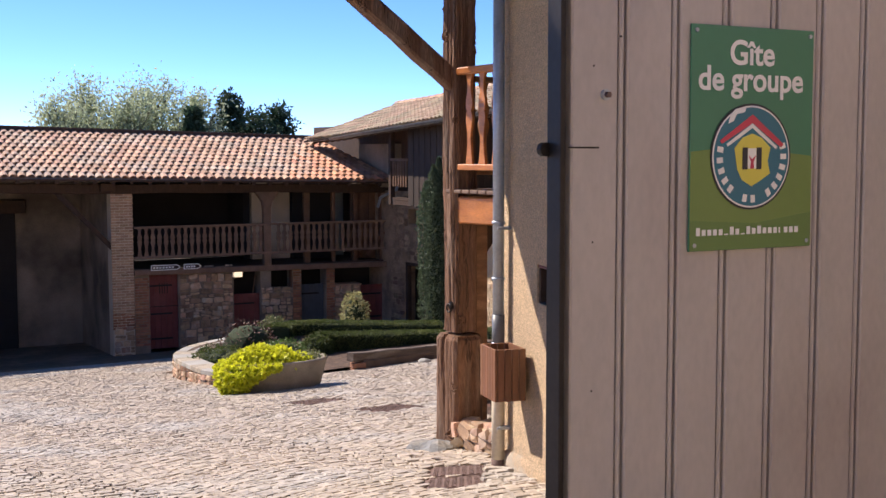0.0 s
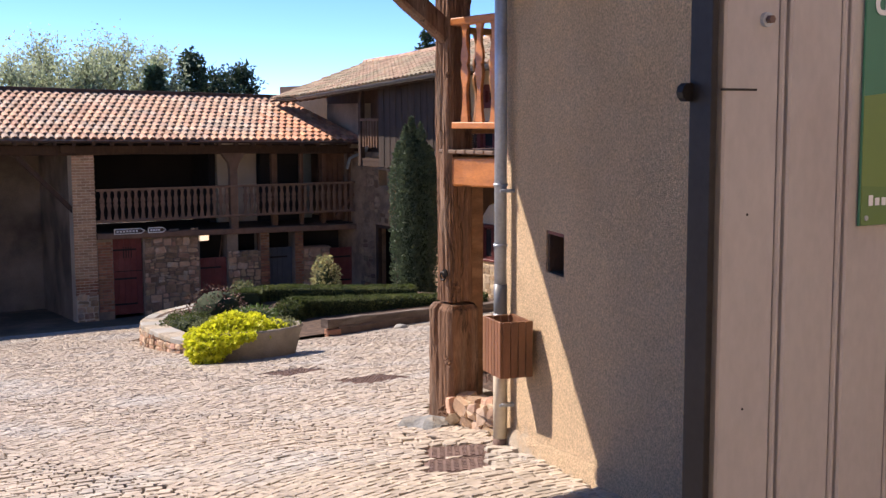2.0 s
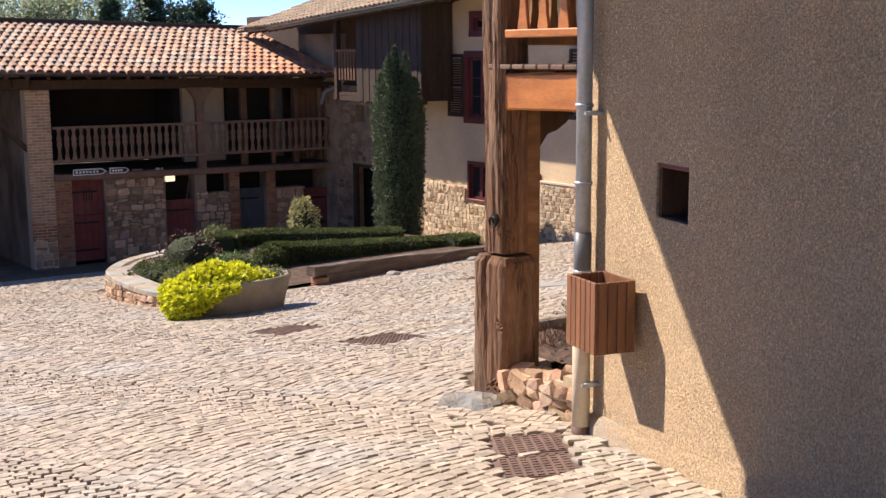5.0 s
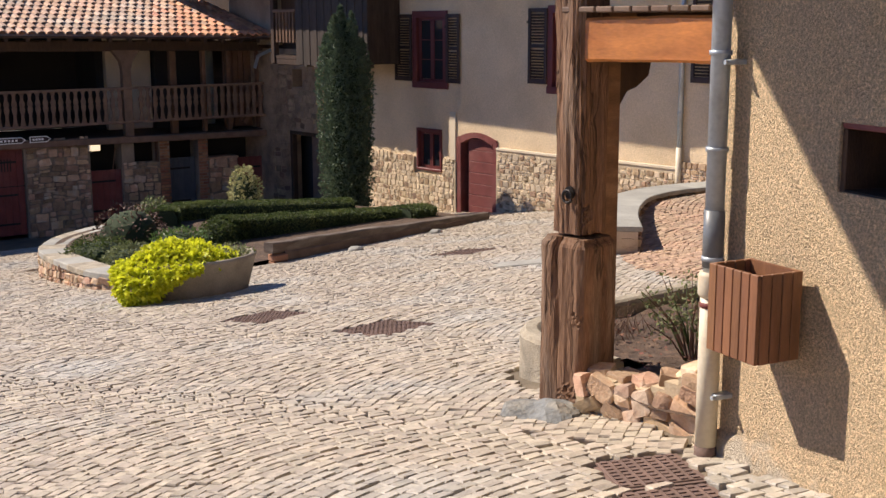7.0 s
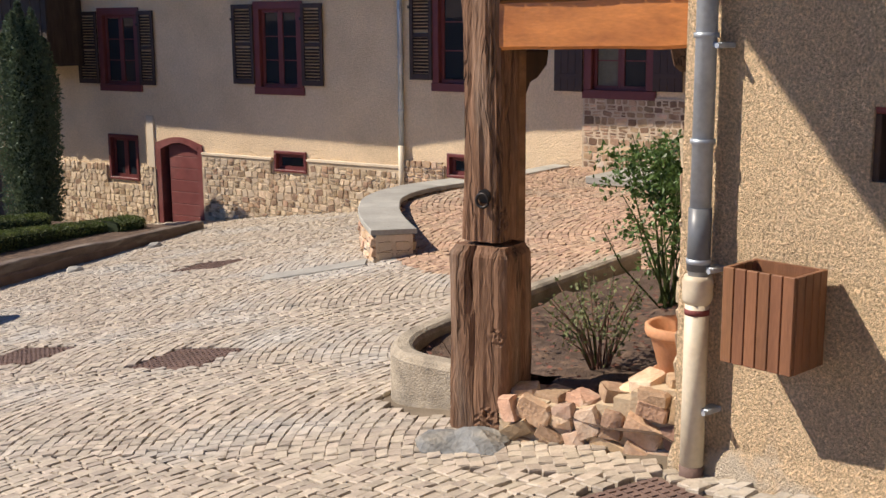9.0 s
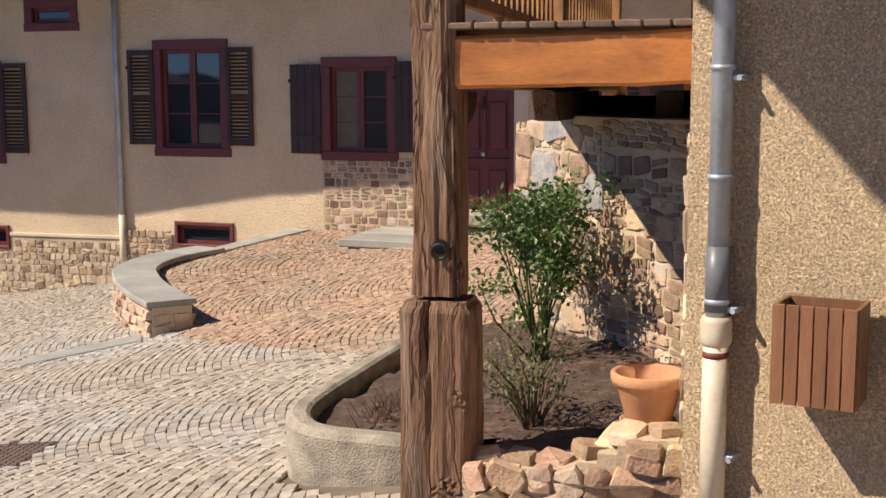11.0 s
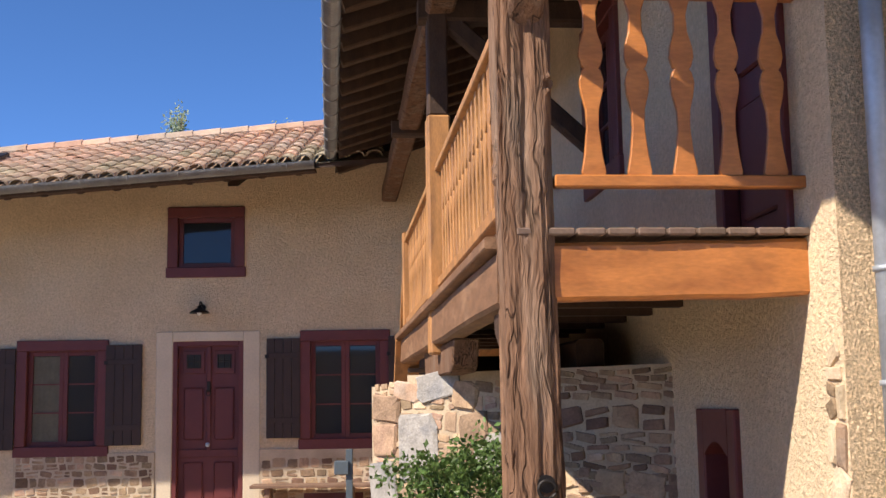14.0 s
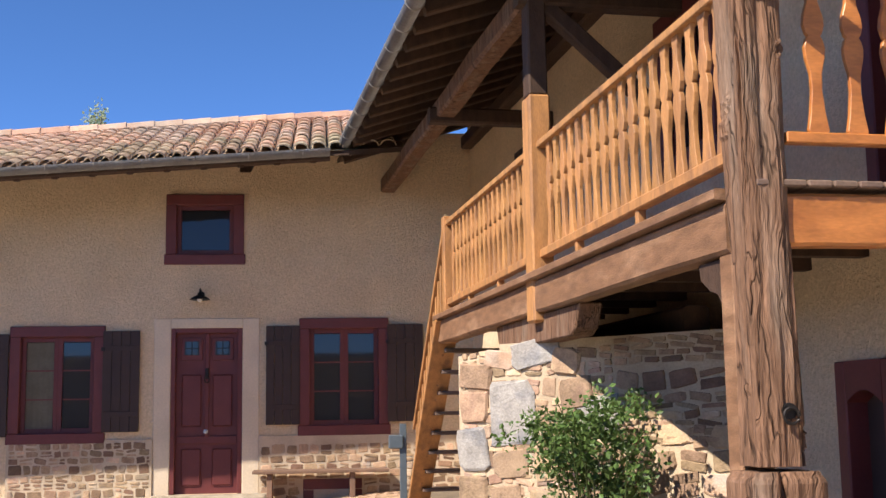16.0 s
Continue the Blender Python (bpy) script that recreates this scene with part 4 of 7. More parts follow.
LV, PL = "dark brown louvred shutter folded against the render", "dark brown boarded shutter folded against the render"
window("window_1", F1_M, 0.73, 2.0, 0.82, 2.52, "tall oxblood casement window with white-lit panes")
shutter(F1_M, 0.25, 0.72, 0.94, 2.40, True, LV)
shutter(F1_M, 2.01, 2.46, 0.94, 2.42, True, LV)
window("window_2", F1_M, 3.63, 4.77, 0.80, 2.22, "oxblood casement window with a pale curtain", curtain=True)
shutter(F1_M, 3.10, 3.60, 0.84, 2.15, False, PL)
shutter(F1_M, 4.78, 5.25, 0.88, 2.18, False, PL)
window("window_3", F1_M, 7.33, 8.45, 0.85, 2.30, "oxblood casement window beside the stair", panes=(2, 3))
shutter(F1_M, 6.87, 7.31, 0.94, 2.23, False, PL)
shutter(F1_M, 8.46, 8.94, 0.96, 2.24, False, PL)
window("window_4", F1_M, 5.58, 6.54, 3.11, 3.96, "small deep oxblood attic window", panes=(1, 1))
window("window_5", F1_M, 1.0, 2.05, -0.65, -0.26, "low oxblood cellar window", panes=(1, 1), f=0.055)
window("window_6", F2_M, 12.87, 13.95, 0.66, 2.24, "tall oxblood casement window in the shade")
shutter(F2_M, 12.34, 12.85, 0.78, 2.22, True, LV)
shutter(F2_M, 13.97, 14.45, 0.78, 2.22, True, LV)
window("window_7", F2_M, 8.75, 9.85, 0.62, 2.17, "tall oxblood casement window near the timber gallery")
shutter(F2_M, 8.13, 8.72, 0.70, 2.13, True, LV)
shutter(F2_M, 9.87, 10.30, 0.70, 2.13, True, LV)
window("window_8", F2_M, 13.23, 13.98, -0.80, -0.42, "low oxblood cellar window", panes=(1, 1), f=0.055)
window("window_9", F2_M, 8.95, 9.8, 2.57, 3.05, "small attic window under the eaves", panes=(1, 1))
window("window_10", F2_M, 14.5, 15.4, 2.78, 3.2, "small attic window under the eaves", panes=(1, 1))
window("window_11", F2_M, 8.84, 9.68, -1.22, -0.31, "oxblood shuttered window above the rubble foot", panes=(2, 1), f=0.06)


def panel_door(name, M, x0, x1, z0, z1, label):
    d = empty(name, M @ Matrix.Translation((x0, 0, z0)), label, "door", kind="structure")
    W, H = x1 - x0, z1 - z0
    part("leaf", cube(0.0, W, 0.09, 0.14, 0.0, H, 0.004), M_RED, d)
    for a, b in ((0, 0.06), (W - 0.06, W)):
        part("frame_side", cube(a, b, -0.005, 0.12, 0, H, 0.006), M_RED, d)
    part("frame_top", cube(0.06, W - 0.06, -0.005, 0.12, H - 0.06, H, 0.006), M_RED, d)
    m = W / 2
    part("meeting_stile", cube(m - 0.03, m + 0.03, 0.06, 0.092, 0.72, H - 0.07, 0.008), M_RED, d)
    part("lock_rail", cube(0.07, W - 0.07, 0.065, 0.092, 0.64, 0.74, 0.006), M_RED, d)
    for a, b in ((0.13, m - 0.07), (m + 0.07, W - 0.13)):
        part("raised_panel", cube(a, b, 0.072, 0.094, 0.86, 1.54, 0.018), M_RED, d)
        part("bottom_panel", cube(a, b, 0.072, 0.094, 0.10, 0.58, 0.018), M_RED, d)
        part("light_frame", cube(a - 0.01, b + 0.01, 0.07, 0.092, 1.72, 2.02, 0.008), M_RED, d)
        p = part("light_pane", cube(a + 0.035, b - 0.035, 0.062, 0.071, 1.79, 1.97), M_GLASS, d)
        for k in range(3):
            x = a + 0.05 + k * (b - a - 0.1) / 2
            part("grille_bar", tube([(x, 0.058, 1.79), (x, 0.058, 1.97)], 0.006, 6), M_IRON, p)
        part("grille_bar", tube([(a + 0.035, 0.056, 1.88), (b - 0.035, 0.056, 1.88)], 0.006, 6), M_IRON, p)
    plate = part("knocker_plate", cube(m - 0.025, m + 0.025, 0.045, 0.06, 1.48, 1.62, 0.008), M_IRON, d)
    part("knocker", tube([(m + 0.03 * math.cos(a), 0.035, 1.47 + 0.04 * math.sin(a)) for a in np.linspace(0, math.tau, 12)], 0.008, 6, False), M_IRON, plate)
    part("knob", lathe([(0.012, 0), (0.03, 0.012), (0.03, 0.03), (0.012, 0.04)], 12), M_ZINC, d, "round metal knob", m=Matrix.Translation((m - 0.01, 0.075, 0.80)) @ Matrix.Rotation(radians(90), 4, "X"))
    return d


panel_door("door_1", F1_M, 5.64, 6.56, 0.07, 2.21, "oxblood panelled house door with two small grilled lights")
surround = empty("door_surround", F1_M, "pale worn stone surround of the house door", "trim", kind="structure")
for a, b, c, d in ((5.42, 5.638, 0.0, 2.34), (6.562, 6.78, 0.0, 2.34)):
    part("jamb_stone", cube(a, b, -0.012, 0.02, c, d, 0.008), M_PALE, surround)
part("lintel_stone", cube(5.638, 6.562, -0.012, 0.02, 2.212, 2.34, 0.008), M_PALE, surround)
step = part("door_step", prism([(5.4, -0.02), (6.95, -0.02), (6.9, -0.40), (5.45, -0.42)], 0.19, 0.03, "z"), M_TROUGH)
step.matrix_basis = F1_M @ Matrix.Translation((0, 0, -0.12))
tagged(step, "worn rounded stone doorstep before the red door", "step", kind="structure")
slab = empty("entrance_slab", None, "low terrace of grey flagstones before the house door", "paving", kind="structure")
rnd = random.Random(3)
for i in range(3):
    for j in range(2):
        y0, y1 = 6.25 - i * 1.15, 6.25 - (i + 1) * 1.15 + 0.02
        x0, x1 = 9.72 + j * 0.75, 9.72 + (j + 1) * 0.75 - 0.02
        part("flagstone", cube(x0, x1, y1, y0, -0.32, -0.21 + rnd.uniform(-.006, .006), 0.012), M_SLAB, slab)
bm = bmesh.new()
for i in range(22):
    y1 = 6.24 - i * 0.155
    add_box(bm, 9.74 + rnd.uniform(-.02, .02), 9.95, y1 - 0.145, y1, -0.5, -0.325, 0.008)
part("edge_stones", bm, M_SETTRED, slab)

lamp = empty("wall_lamp", F1_M @ Matrix.Translation((6.02, 0, 2.60)), "small dark enamel wall lamp over the house door", "lamp")
part("plate", tube([(0, 0.005, 0.05), (0, -0.02, 0.05)], 0.045, 14), M_IRON, lamp)
part("arm", tube([(0, -0.02, 0.05), (0, -0.10, 0.12), (0, -0.18, 0.11), (0, -0.2, 0.06)], 0.009, 8), M_IRON, lamp)
shade = part("shade", lathe([(0.025, 0.06), (0.035, 0.03), (0.11, -0.01), (0.135, -0.035), (0.128, -0.036), (0.03, 0.015)], 20), M_IRON, lamp, m=Matrix.Translation((0, -0.2, 0)), smooth=True)
part("bulb", lathe([(0.012, 0.02), (0.03, -0.02), (0.03, -0.045), (0.012, -0.065)], 12), WHITE, shade, smooth=True)

dp = empty("far_downpipe", F1_M @ Matrix.Translation((0.06, -0.07, 0)), "grey zinc rain pipe down the cream facade", "pipe")
part("upper_pipe", tube([(0, 0, -0.2), (0, 0, 4.2)], 0.045, 12), M_ZINC, dp, smooth=True)
part("lower_pipe", tube([(0, 0, -1.2), (0, 0, -0.18)], 0.055, 12), M_PVC, dp, smooth=True)
for z in (0.4, 1.3, 2.5):
    part("joint_ring", tube([(0, 0, z), (0, 0, z + 0.03)], 0.054, 12), M_ZINC, dp)

# cellar door of the far front
cd = empty("door_2", F2_M @ Matrix.Translation((10.19, 0, -2.1)), "arched oxblood cellar door in a stone frame, its shaded reveal a dark strip", "door", kind="structure")
W_, H_ = 1.23, 1.80
part("frame_side", cube(-0.02, 0.13, -0.03, 0.3, 0, H_ - 0.15, 0.01), M_STABLE, cd)
part("frame_side", cube(W_ - 0.12, W_ + 0.02, -0.03, 0.3, 0, H_ - 0.15, 0.01), M_STABLE, cd)
outer = [(-0.02 + (W_ + 0.04) * k / 14, H_ - 0.13 + 0.14 * math.sin(math.pi * k / 14)) for k in range(15)]
arch = outer + [(W_ - 0.12, H_ - 0.20)] + [(W_ - 0.12 - (W_ - 0.25) * k / 10, H_ - 0.24 + 0.14 * math.sin(math.pi * k / 10)) for k in range(11)] + [(0.13, H_ - 0.20)]
part("arch_head", prism(arch, 0.33, 0.0), M_STABLE, cd, m=Matrix.Translation((0, -0.03, 0)))
part("spandrel", prism([(-0.001, H_ + 0.02)] + outer + [(W_ + 0.001, H_ + 0.02)], 0.3, 0.0), M_CREAM, cd, m=Matrix.Translation((0, 0.0, 0)))
for k in range(7):
    z0 = 0.02 + k * 0.235
    part("board", cube(0.27, W_ - 0.13, 0.06, 0.10, z0, z0 + 0.228, 0.005), M_STABLE, cd)
# Near-black strip painted in for the shade on the left reveal.
part("reveal_shade", cube(0.13, 0.27, 0.2, 0.24, 0.0, H_ - 0.1), M_SHADE_BLACK, cd)

# stone foot of the facade, added strip for the edge line of the render above it
band = empty("facade_plinth", F2_M, "mortared rubble foot of the farmhouse front", "plinth", kind="structure")
for x0, x1, z1 in ((7.1, 8.76, -0.95), (8.76, 9.76, -1.31), (9.76, 10.17, -0.95)):
    part("mortar_bed", cube(x0, x1, -0.05, -0.002, -3.2, z1), M_WALLMORTAR, band)
for x0, x1, z1 in ((11.44, 13.15, -0.58), (13.15, 14.06, -0.88), (14.06, F2_LEN, -0.58)):
    part("mortar_bed", cube(x0, x1, -0.05, -0.002, -3.0, z1), M_WALLMORTAR, band)
part("render_edge", cube(11.44, 13.2, -0.07, -0.002, -0.60, -0.55, 0.006), M_PALE, band)
part("render_edge", cube(14.02, F2_LEN, -0.07, -0.002, -0.58, -0.53, 0.006), M_PALE, band)
# Pale slab painted in as the sunlit strip of render beside the cellar door.
part("sun_patch_strip", cube(9.95, 10.15, -0.03, -0.002, -0.93, 0.1, 0.01), M_PALE, band)
band1 = empty("facade_plinth_near", F1_M, "mortared rubble foot beside the house door", "plinth", kind="structure")
part("mortar_bed", cube(0.02, 0.95, -0.05, -0.002, -1.2, -0.48), M_MORTAR, band1)
part("mortar_bed", cube(2.1, 3.6, -0.05, -0.002, -1.2, -0.55), M_MORTAR, band1)
part("mortar_bed", cube(3.6, 5.42, -0.03, -0.002, -0.6, 0.78), M_MORTAR, band1)
part("mortar_bed", cube(6.78, 9.6, -0.03, -0.002, -0.6, 0.80), M_MORTAR, band1)

# ---- roof of the cream house ----


def eave_z(y):
    ys = ((-2, 4.42), (3.3, 4.13), (8.3, 3.78), (25, 2.82), (28, 2.73))
    for (a, za), (b, zb) in zip(ys, ys[1:]):
        if y <= b:
            return za + (zb - za) * (y - a) / (b - a)
    return ys[-1][1]


def eave_x(y):
    return 9.43 - 0.05 * max(0, y - 10.8)


croof = empty("cream_house_roof", None, "weathered canal-tile roof of the farmhouse, with zinc gutter", "roof", kind="structure")
SLC = 0.36


def croof_pt(y, r, dz=0.0):
    """r: metres in from the eave along the plan."""
    return Vector((eave_x(y) + r, y, eave_z(y) + r * SLC + dz))


YS = [2.2, 5, 8.3, 11, 15, 20, 25, 27.2]
bm = bmesh.new()
top = [[bm.verts.new(croof_pt(y, r, 0.06)) for r in (0, 3.1)] for y in YS]
bot = [[bm.verts.new(croof_pt(y, r, 0.0)) for r in (0, 3.1)] for y in YS]
for i in range(len(YS) - 1):
    bm.faces.new((top[i][0], top[i][1], top[i + 1][1], top[i + 1][0]))
    bm.faces.new((bot[i][1], bot[i][0], bot[i + 1][0], bot[i + 1][1]))
    bm.faces.new((bot[i][0], top[i][0], top[i + 1][0], bot[i + 1][0]))
    bm.faces.new((top[i][1], bot[i][1], bot[i + 1][1], top[i + 1][1]))
part("roof_deck", bm, M_DARKWOOD, croof)
bm = bmesh.new()
top = [[bm.verts.new(croof_pt(y, r, 0.066)) for r in (-0.02, 3.1)] for y in YS]
for a_, b_ in zip(top, top[1:]):
    bm.faces.new((a_[0], a_[1], b_[1], b_[0]))
part("channel_tiles", bm, M_TILE_OLD, croof)
bm = bmesh.new()
for ya, yb in zip(YS, YS[1:]):
    q = [bm.verts.new(croof_pt(y, 3.1, 0.0) + Vector((d, 0, -d * SLC))) for y in (ya, yb) for d in (0, 4)]
    bm.faces.new((q[0], q[1], q[3], q[2]))
part("back_slope", bm, M_TILE_OLD, croof)
for i in range(len(YS) - 2):
    gutter("gutter", croof_pt(YS[i] if i else 3.1, -0.075, 0.085), croof_pt(YS[i + 1], -0.075, 0.085), 0.085, croof)
    part("eave_board", beam(croof_pt(YS[i] if i else 3.1, 0.05, -0.05), croof_pt(YS[i + 1], 0.05, -0.05), 0.03, 0.15), M_DARKWOOD, croof)
for y in (4.05, 7.2, 10.4, 13.5, 16.7, 19.8):
    part("corbel", prism([(0, 0), (1.95, 0), (1.95, 0.2), (0.25, 0.14), (0.08, 0.1)], 0.14, 0.01), M_DARKWOOD, croof, m=Matrix.Translation((eave_x(y) + 0.25, y, eave_z(y) + 0.02)) @ Matrix.Rotation(-math.atan(SLC) * 0.9, 4, "Y") @ Matrix.Translation((0, 0, -0.12)))
for i in range(55):
    y = 3.3 + i * 0.43
    part("rafter_tail", beam(croof_pt(y, 0.03, -0.045), croof_pt(y, 2.3, -0.045), 0.09, 0.08), M_DARKWOOD, croof)
part("roof_window", cube(0, 0.55, -0.4, 0.4, 0, 0.09, 0.01), M_IRON, croof, "dark roof window", m=Matrix.Translation(croof_pt(8.0, 1.9, 0.14)) @ Matrix.Rotation(-math.atan(SLC), 4, "Y"))

for k in range(12):
    y_ = 10.8 - k
    top_ = min(croof_pt(max(y_ - 1, -1), F_X - eave_x(y_))[2], croof_pt(y_, F_X - eave_x(y_))[2]) - 0.01
    part("wall_top", cube(k, k + 1, 0.0, 0.5, 4.298, top_), M_CREAM, facade)
for k in range(9):
    p_ = F2_M @ Vector((7.1 + k + 0.5, 0, 0))
    top_ = croof_pt(p_.y + 0.5, p_.x - eave_x(p_.y))[2] - 0.02
    if top_ > 3.36:
        part("wall_top", cube(7.1 + k, 8.1 + k, 0.0, 0.5, 3.348, top_), M_CREAM, facade2)
# unseen plain wall behind the camera, added to close the yard and dim window reflections
close = part("added_wall_west", cube(-24.5, -24, -11, 30, -4, 3.6), M_CREAM)
tagged(close, "unseen plain wall added to close the yard and darken window reflections", "wall", kind="structure")
# unseen wall added as a sunlit reflector for the shaded gate
lane = part("bounce_wall_south", cube(-24, 6, -11.6, -11.1, -0.6, 4.6), M_CREAM)
tagged(lane, "unseen plain wall added to bounce sunlight onto the gate", "wall", kind="structure")
# ---- barn across the yard ----
BY = 25.0


def barn_eave(x):
    return 1.75 - 0.0183 * x


barn = empty("barn_wall", None, "shaded stone and brick stable front under a timber gallery", "wall", kind="structure")
ST_HOLES = [(3.22, 4.03, -3.5, -0.93), (5.62, 6.42, -3.5, -0.90), (6.74, 7.40, -1.51, -0.90), (7.67, 8.45, -3.5, -0.90), (8.72, 10.46, -3.5, -0.90)]
wall_with_holes(7.75, (-3.5, -0.86), 0.5, [(a - 2.79, b - 2.79, c, d) for a, b, c, d in ST_HOLES], "stable_wall", M_MOTTLED_RENDER, barn, m=Matrix.Translation((2.79, BY, 0)))
part("stable_void", cube(2.9, 10.5, BY + 0.9, BY + 2.5, -3.4, -0.9), M_SHADE_BLACK, barn)
part("low_wall", cube(8.72, 9.58, BY + 0.05, BY + 0.45, -3.4, -1.54, 0.02), M_MOTTLED_RENDER, barn)
part("low_wall_top", cube(8.70, 9.60, BY + 0.0, BY + 0.47, -1.54, -1.48, 0.02), M_PALEBRICK, barn)
part("pier", cube(2.21, 2.79, BY - 0.05, BY + 0.5, -3.4, 1.38, 0.02), M_PALE, barn)
part("bay_side_wall", cube(2.21, 2.4, BY + 0.5, 30, -3.5, 1.9), M_MOTTLED_RENDER, barn)
part("bay_back_wall", cube(-12, 2.2, 29.6, 30, -3.9, 2.4), M_MOTTLED_RENDER, barn)
# Near-black panel painted as the shade of the open doorway.
part("bay_doorway_shade", cube(-2.6, 0.3, 29.5, 29.6, -3.6, 0.65, 0.02), M_SHADE_BLACK, barn, "near-black panel for the shade in the tall barn doorway")
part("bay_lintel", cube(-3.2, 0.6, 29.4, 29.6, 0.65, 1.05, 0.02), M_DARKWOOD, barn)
part("far_side_wall", cube(-12.4, -12, 24.5, 30, -3.9, 2.2), M_MOTTLED_RENDER, barn)
part("pillar", cube(10.54, 11.3, BY - 0.1, BY + 0.5, -3.5, 0.68, 0.03), M_MOTTLED_RENDER, barn)
# Gallery back and partition are coloured near-black for the deep shade there.
part("gallery_back", cube(2.8, 10.6, 28.4, 28.7, -0.8, 2.4), M_SHADE_BLACK, barn)
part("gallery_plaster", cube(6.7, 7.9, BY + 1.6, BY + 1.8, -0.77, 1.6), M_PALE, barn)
part("gallery_partition", cube(6.5, 6.7, BY + 1.8, 28.4, -0.77, 2.2), M_SHADE_BLACK, barn)
part("gallery_end", cube(10.42, 10.62, BY + 0.3, 28.7, -0.8, 1.75), M_MOTTLED_RENDER, barn)
part("gallery_shade", cube(7.9, 9.2, BY + 1.3, BY + 1.5, -0.77, 1.6), M_SHADE_BLACK, barn)
part("curtain_strip", cube(9.12, 9.42, BY + 1.0, BY + 1.04, -0.7, 1.3, 0.01), material("faded_cloth", (0.16, 0.17, 0.15), 0.9, 5, 0.2, 40, 0.3), barn)
for i in range(6):
    part("board", cube(9.45 + i * 0.15, 9.45 + i * 0.15 + 0.143, BY + 0.5, BY + 0.53, -0.77, 1.4, 0.004), M_BARNWOOD, barn)

gal = empty("barn_gallery", None, "timber gallery with turned grey-brown balusters above the stables", "gallery")
part("floor_beam", beam((2.79, BY - 0.1, -0.84), (10.62, BY - 0.1, -0.92), 0.16, 0.22), M_GREYRAIL, gal)
part("floor", cube(2.8, 10.5, BY + 0.0, BY + 3.3, -0.86, -0.80), M_DARKWOOD, gal)
part("handrail", cube(2.8, 10.35, BY - 0.17, BY - 0.08, 0.36, 0.42, 0.01), M_GREYRAIL, gal)
part("low_rail", cube(2.8, 10.35, BY - 0.16, BY - 0.09, -0.47, -0.41, 0.01), M_GREYRAIL, gal)
bal = prism(baluster_outline(0.77, 0.15), 0.03)
me_bal3 = bpy.data.meshes.new("baluster")
bal.to_mesh(me_bal3)
bal.free()
me_bal3.materials.append(M_GREYRAIL)
for i in range(41):
    x = 2.95 + i * 0.1815
    if not 6.42 < x < 6.8:
        part_of("baluster", me_bal3, None, gal, m=Matrix.Translation((x, BY - 0.14, -0.41)))
part("gallery_post", prism([(6.50, -0.8), (6.72, -0.8), (6.72, 0.85), (6.78, 1.05), (6.98, 1.32), (6.26, 1.32), (6.46, 1.05), (6.50, 0.85)], 0.2, 0.01), M_GREYRAIL, gal, "post with a flared head", m=Matrix.Translation((0, BY - 0.15, 0)))
for a, b in ((7.82, 8.0), (8.70, 8.80), (9.38, 9.5), (10.25, 10.4)):
    part("frame_post", cube(a, b, BY + 0.1, BY + 0.25, -0.8, 1.4, 0.01), M_BARNWOOD, gal)
part("brace", beam((9.75, BY - 0.05, -0.62), (10.3, BY - 0.05, 0.05), 0.1, 0.1), M_BARNWOOD, gal)
part("eave_beam", beam((-12, BY - 0.02, 1.68), (10.5, BY - 0.02, 1.36), 0.26, 0.22, wob=0.015, n=20, seed=11), M_DARKWOOD, gal)
part("brace", beam((2.25, BY + 0.1, -0.15), (0.7, BY + 0.1, 1.5), 0.13, 0.12), M_DARKWOOD, gal)
part("tie_beam", cube(1.9, 2.3, BY - 0.3, BY + 0.3, 1.38, 1.62, 0.02), M_DARKWOOD, gal)


def stable_door(x0, x1, z0, z1, label, y=BY + 0.1):
    d = empty("stable_door", Matrix.Translation((x0, y, z0)), label, "door", "stable doors", "structure")
    W, H = x1 - x0, z1 - z0
    n = max(2, round(W / 0.16))
    for k in range(n):
        part("board", cube(W * k / n, W * (k + 1) / n - 0.006, 0, 0.04, 0, H, 0.004), M_STABLE, d)
    for z in ((0.2, H - 0.3) if H < 1.6 else (0.25, 0.95, H - 0.35)):
        part("strap_hinge", cube(-0.04, W * 0.8, -0.012, -0.001, z, z + 0.05, 0.003), M_IRON, d)
    if H > 1.6:
        part("split_line", cube(0, W, -0.006, -0.001, H * 0.56, H * 0.56 + 0.02), M_IRON, d)
        for k in range(4):
            part("vent_slot", cube(W * 0.36 + k * 0.07, W * 0.36 + k * 0.07 + 0.025, -0.006, -0.001, H - 0.55, H - 0.25), M_SHADE_BLACK, d)
    return d


stable_door(3.22, 4.03, -3.02, -0.93, "closed faded oxblood stable door with iron strap hinges")
stable_door(5.62, 6.42, -2.85, -1.62, "oxblood half door of a stable, upper half open")
stable_door(9.60, 10.42, -2.75, -1.55, "oxblood half door at the end of the stables")
gd = stable_door(7.68, 8.44, -2.8, -1.45, "bluish grey plank half door between brick piers", BY + 0.2)
M_SLATE = material("blue_grey_paint", (0.07, 0.08, 0.095), 0.7, 4, 0.2, 40, 0.2)
for o in gd.children:
    if o.name.startswith("board"):
        o.data.materials.clear()
        o.data.materials.append(M_SLATE)
part("lintel", cube(2.95, 4.3, BY - 0.03, BY + 0.2, -0.93, -0.86, 0.01), M_DARKWOOD, barn)
for x in (6.44, 7.36):
    part("window_post", cube(x, x + 0.12, BY + 0.05, BY + 0.2, -1.5, -0.9, 0.01), M_BARNWOOD, barn)
part("leaning_tool", beam((6.25, BY + 0.3, -1.8), (6.35, BY + 0.25, -1.1), 0.03, 0.03), M_GREYRAIL, barn)

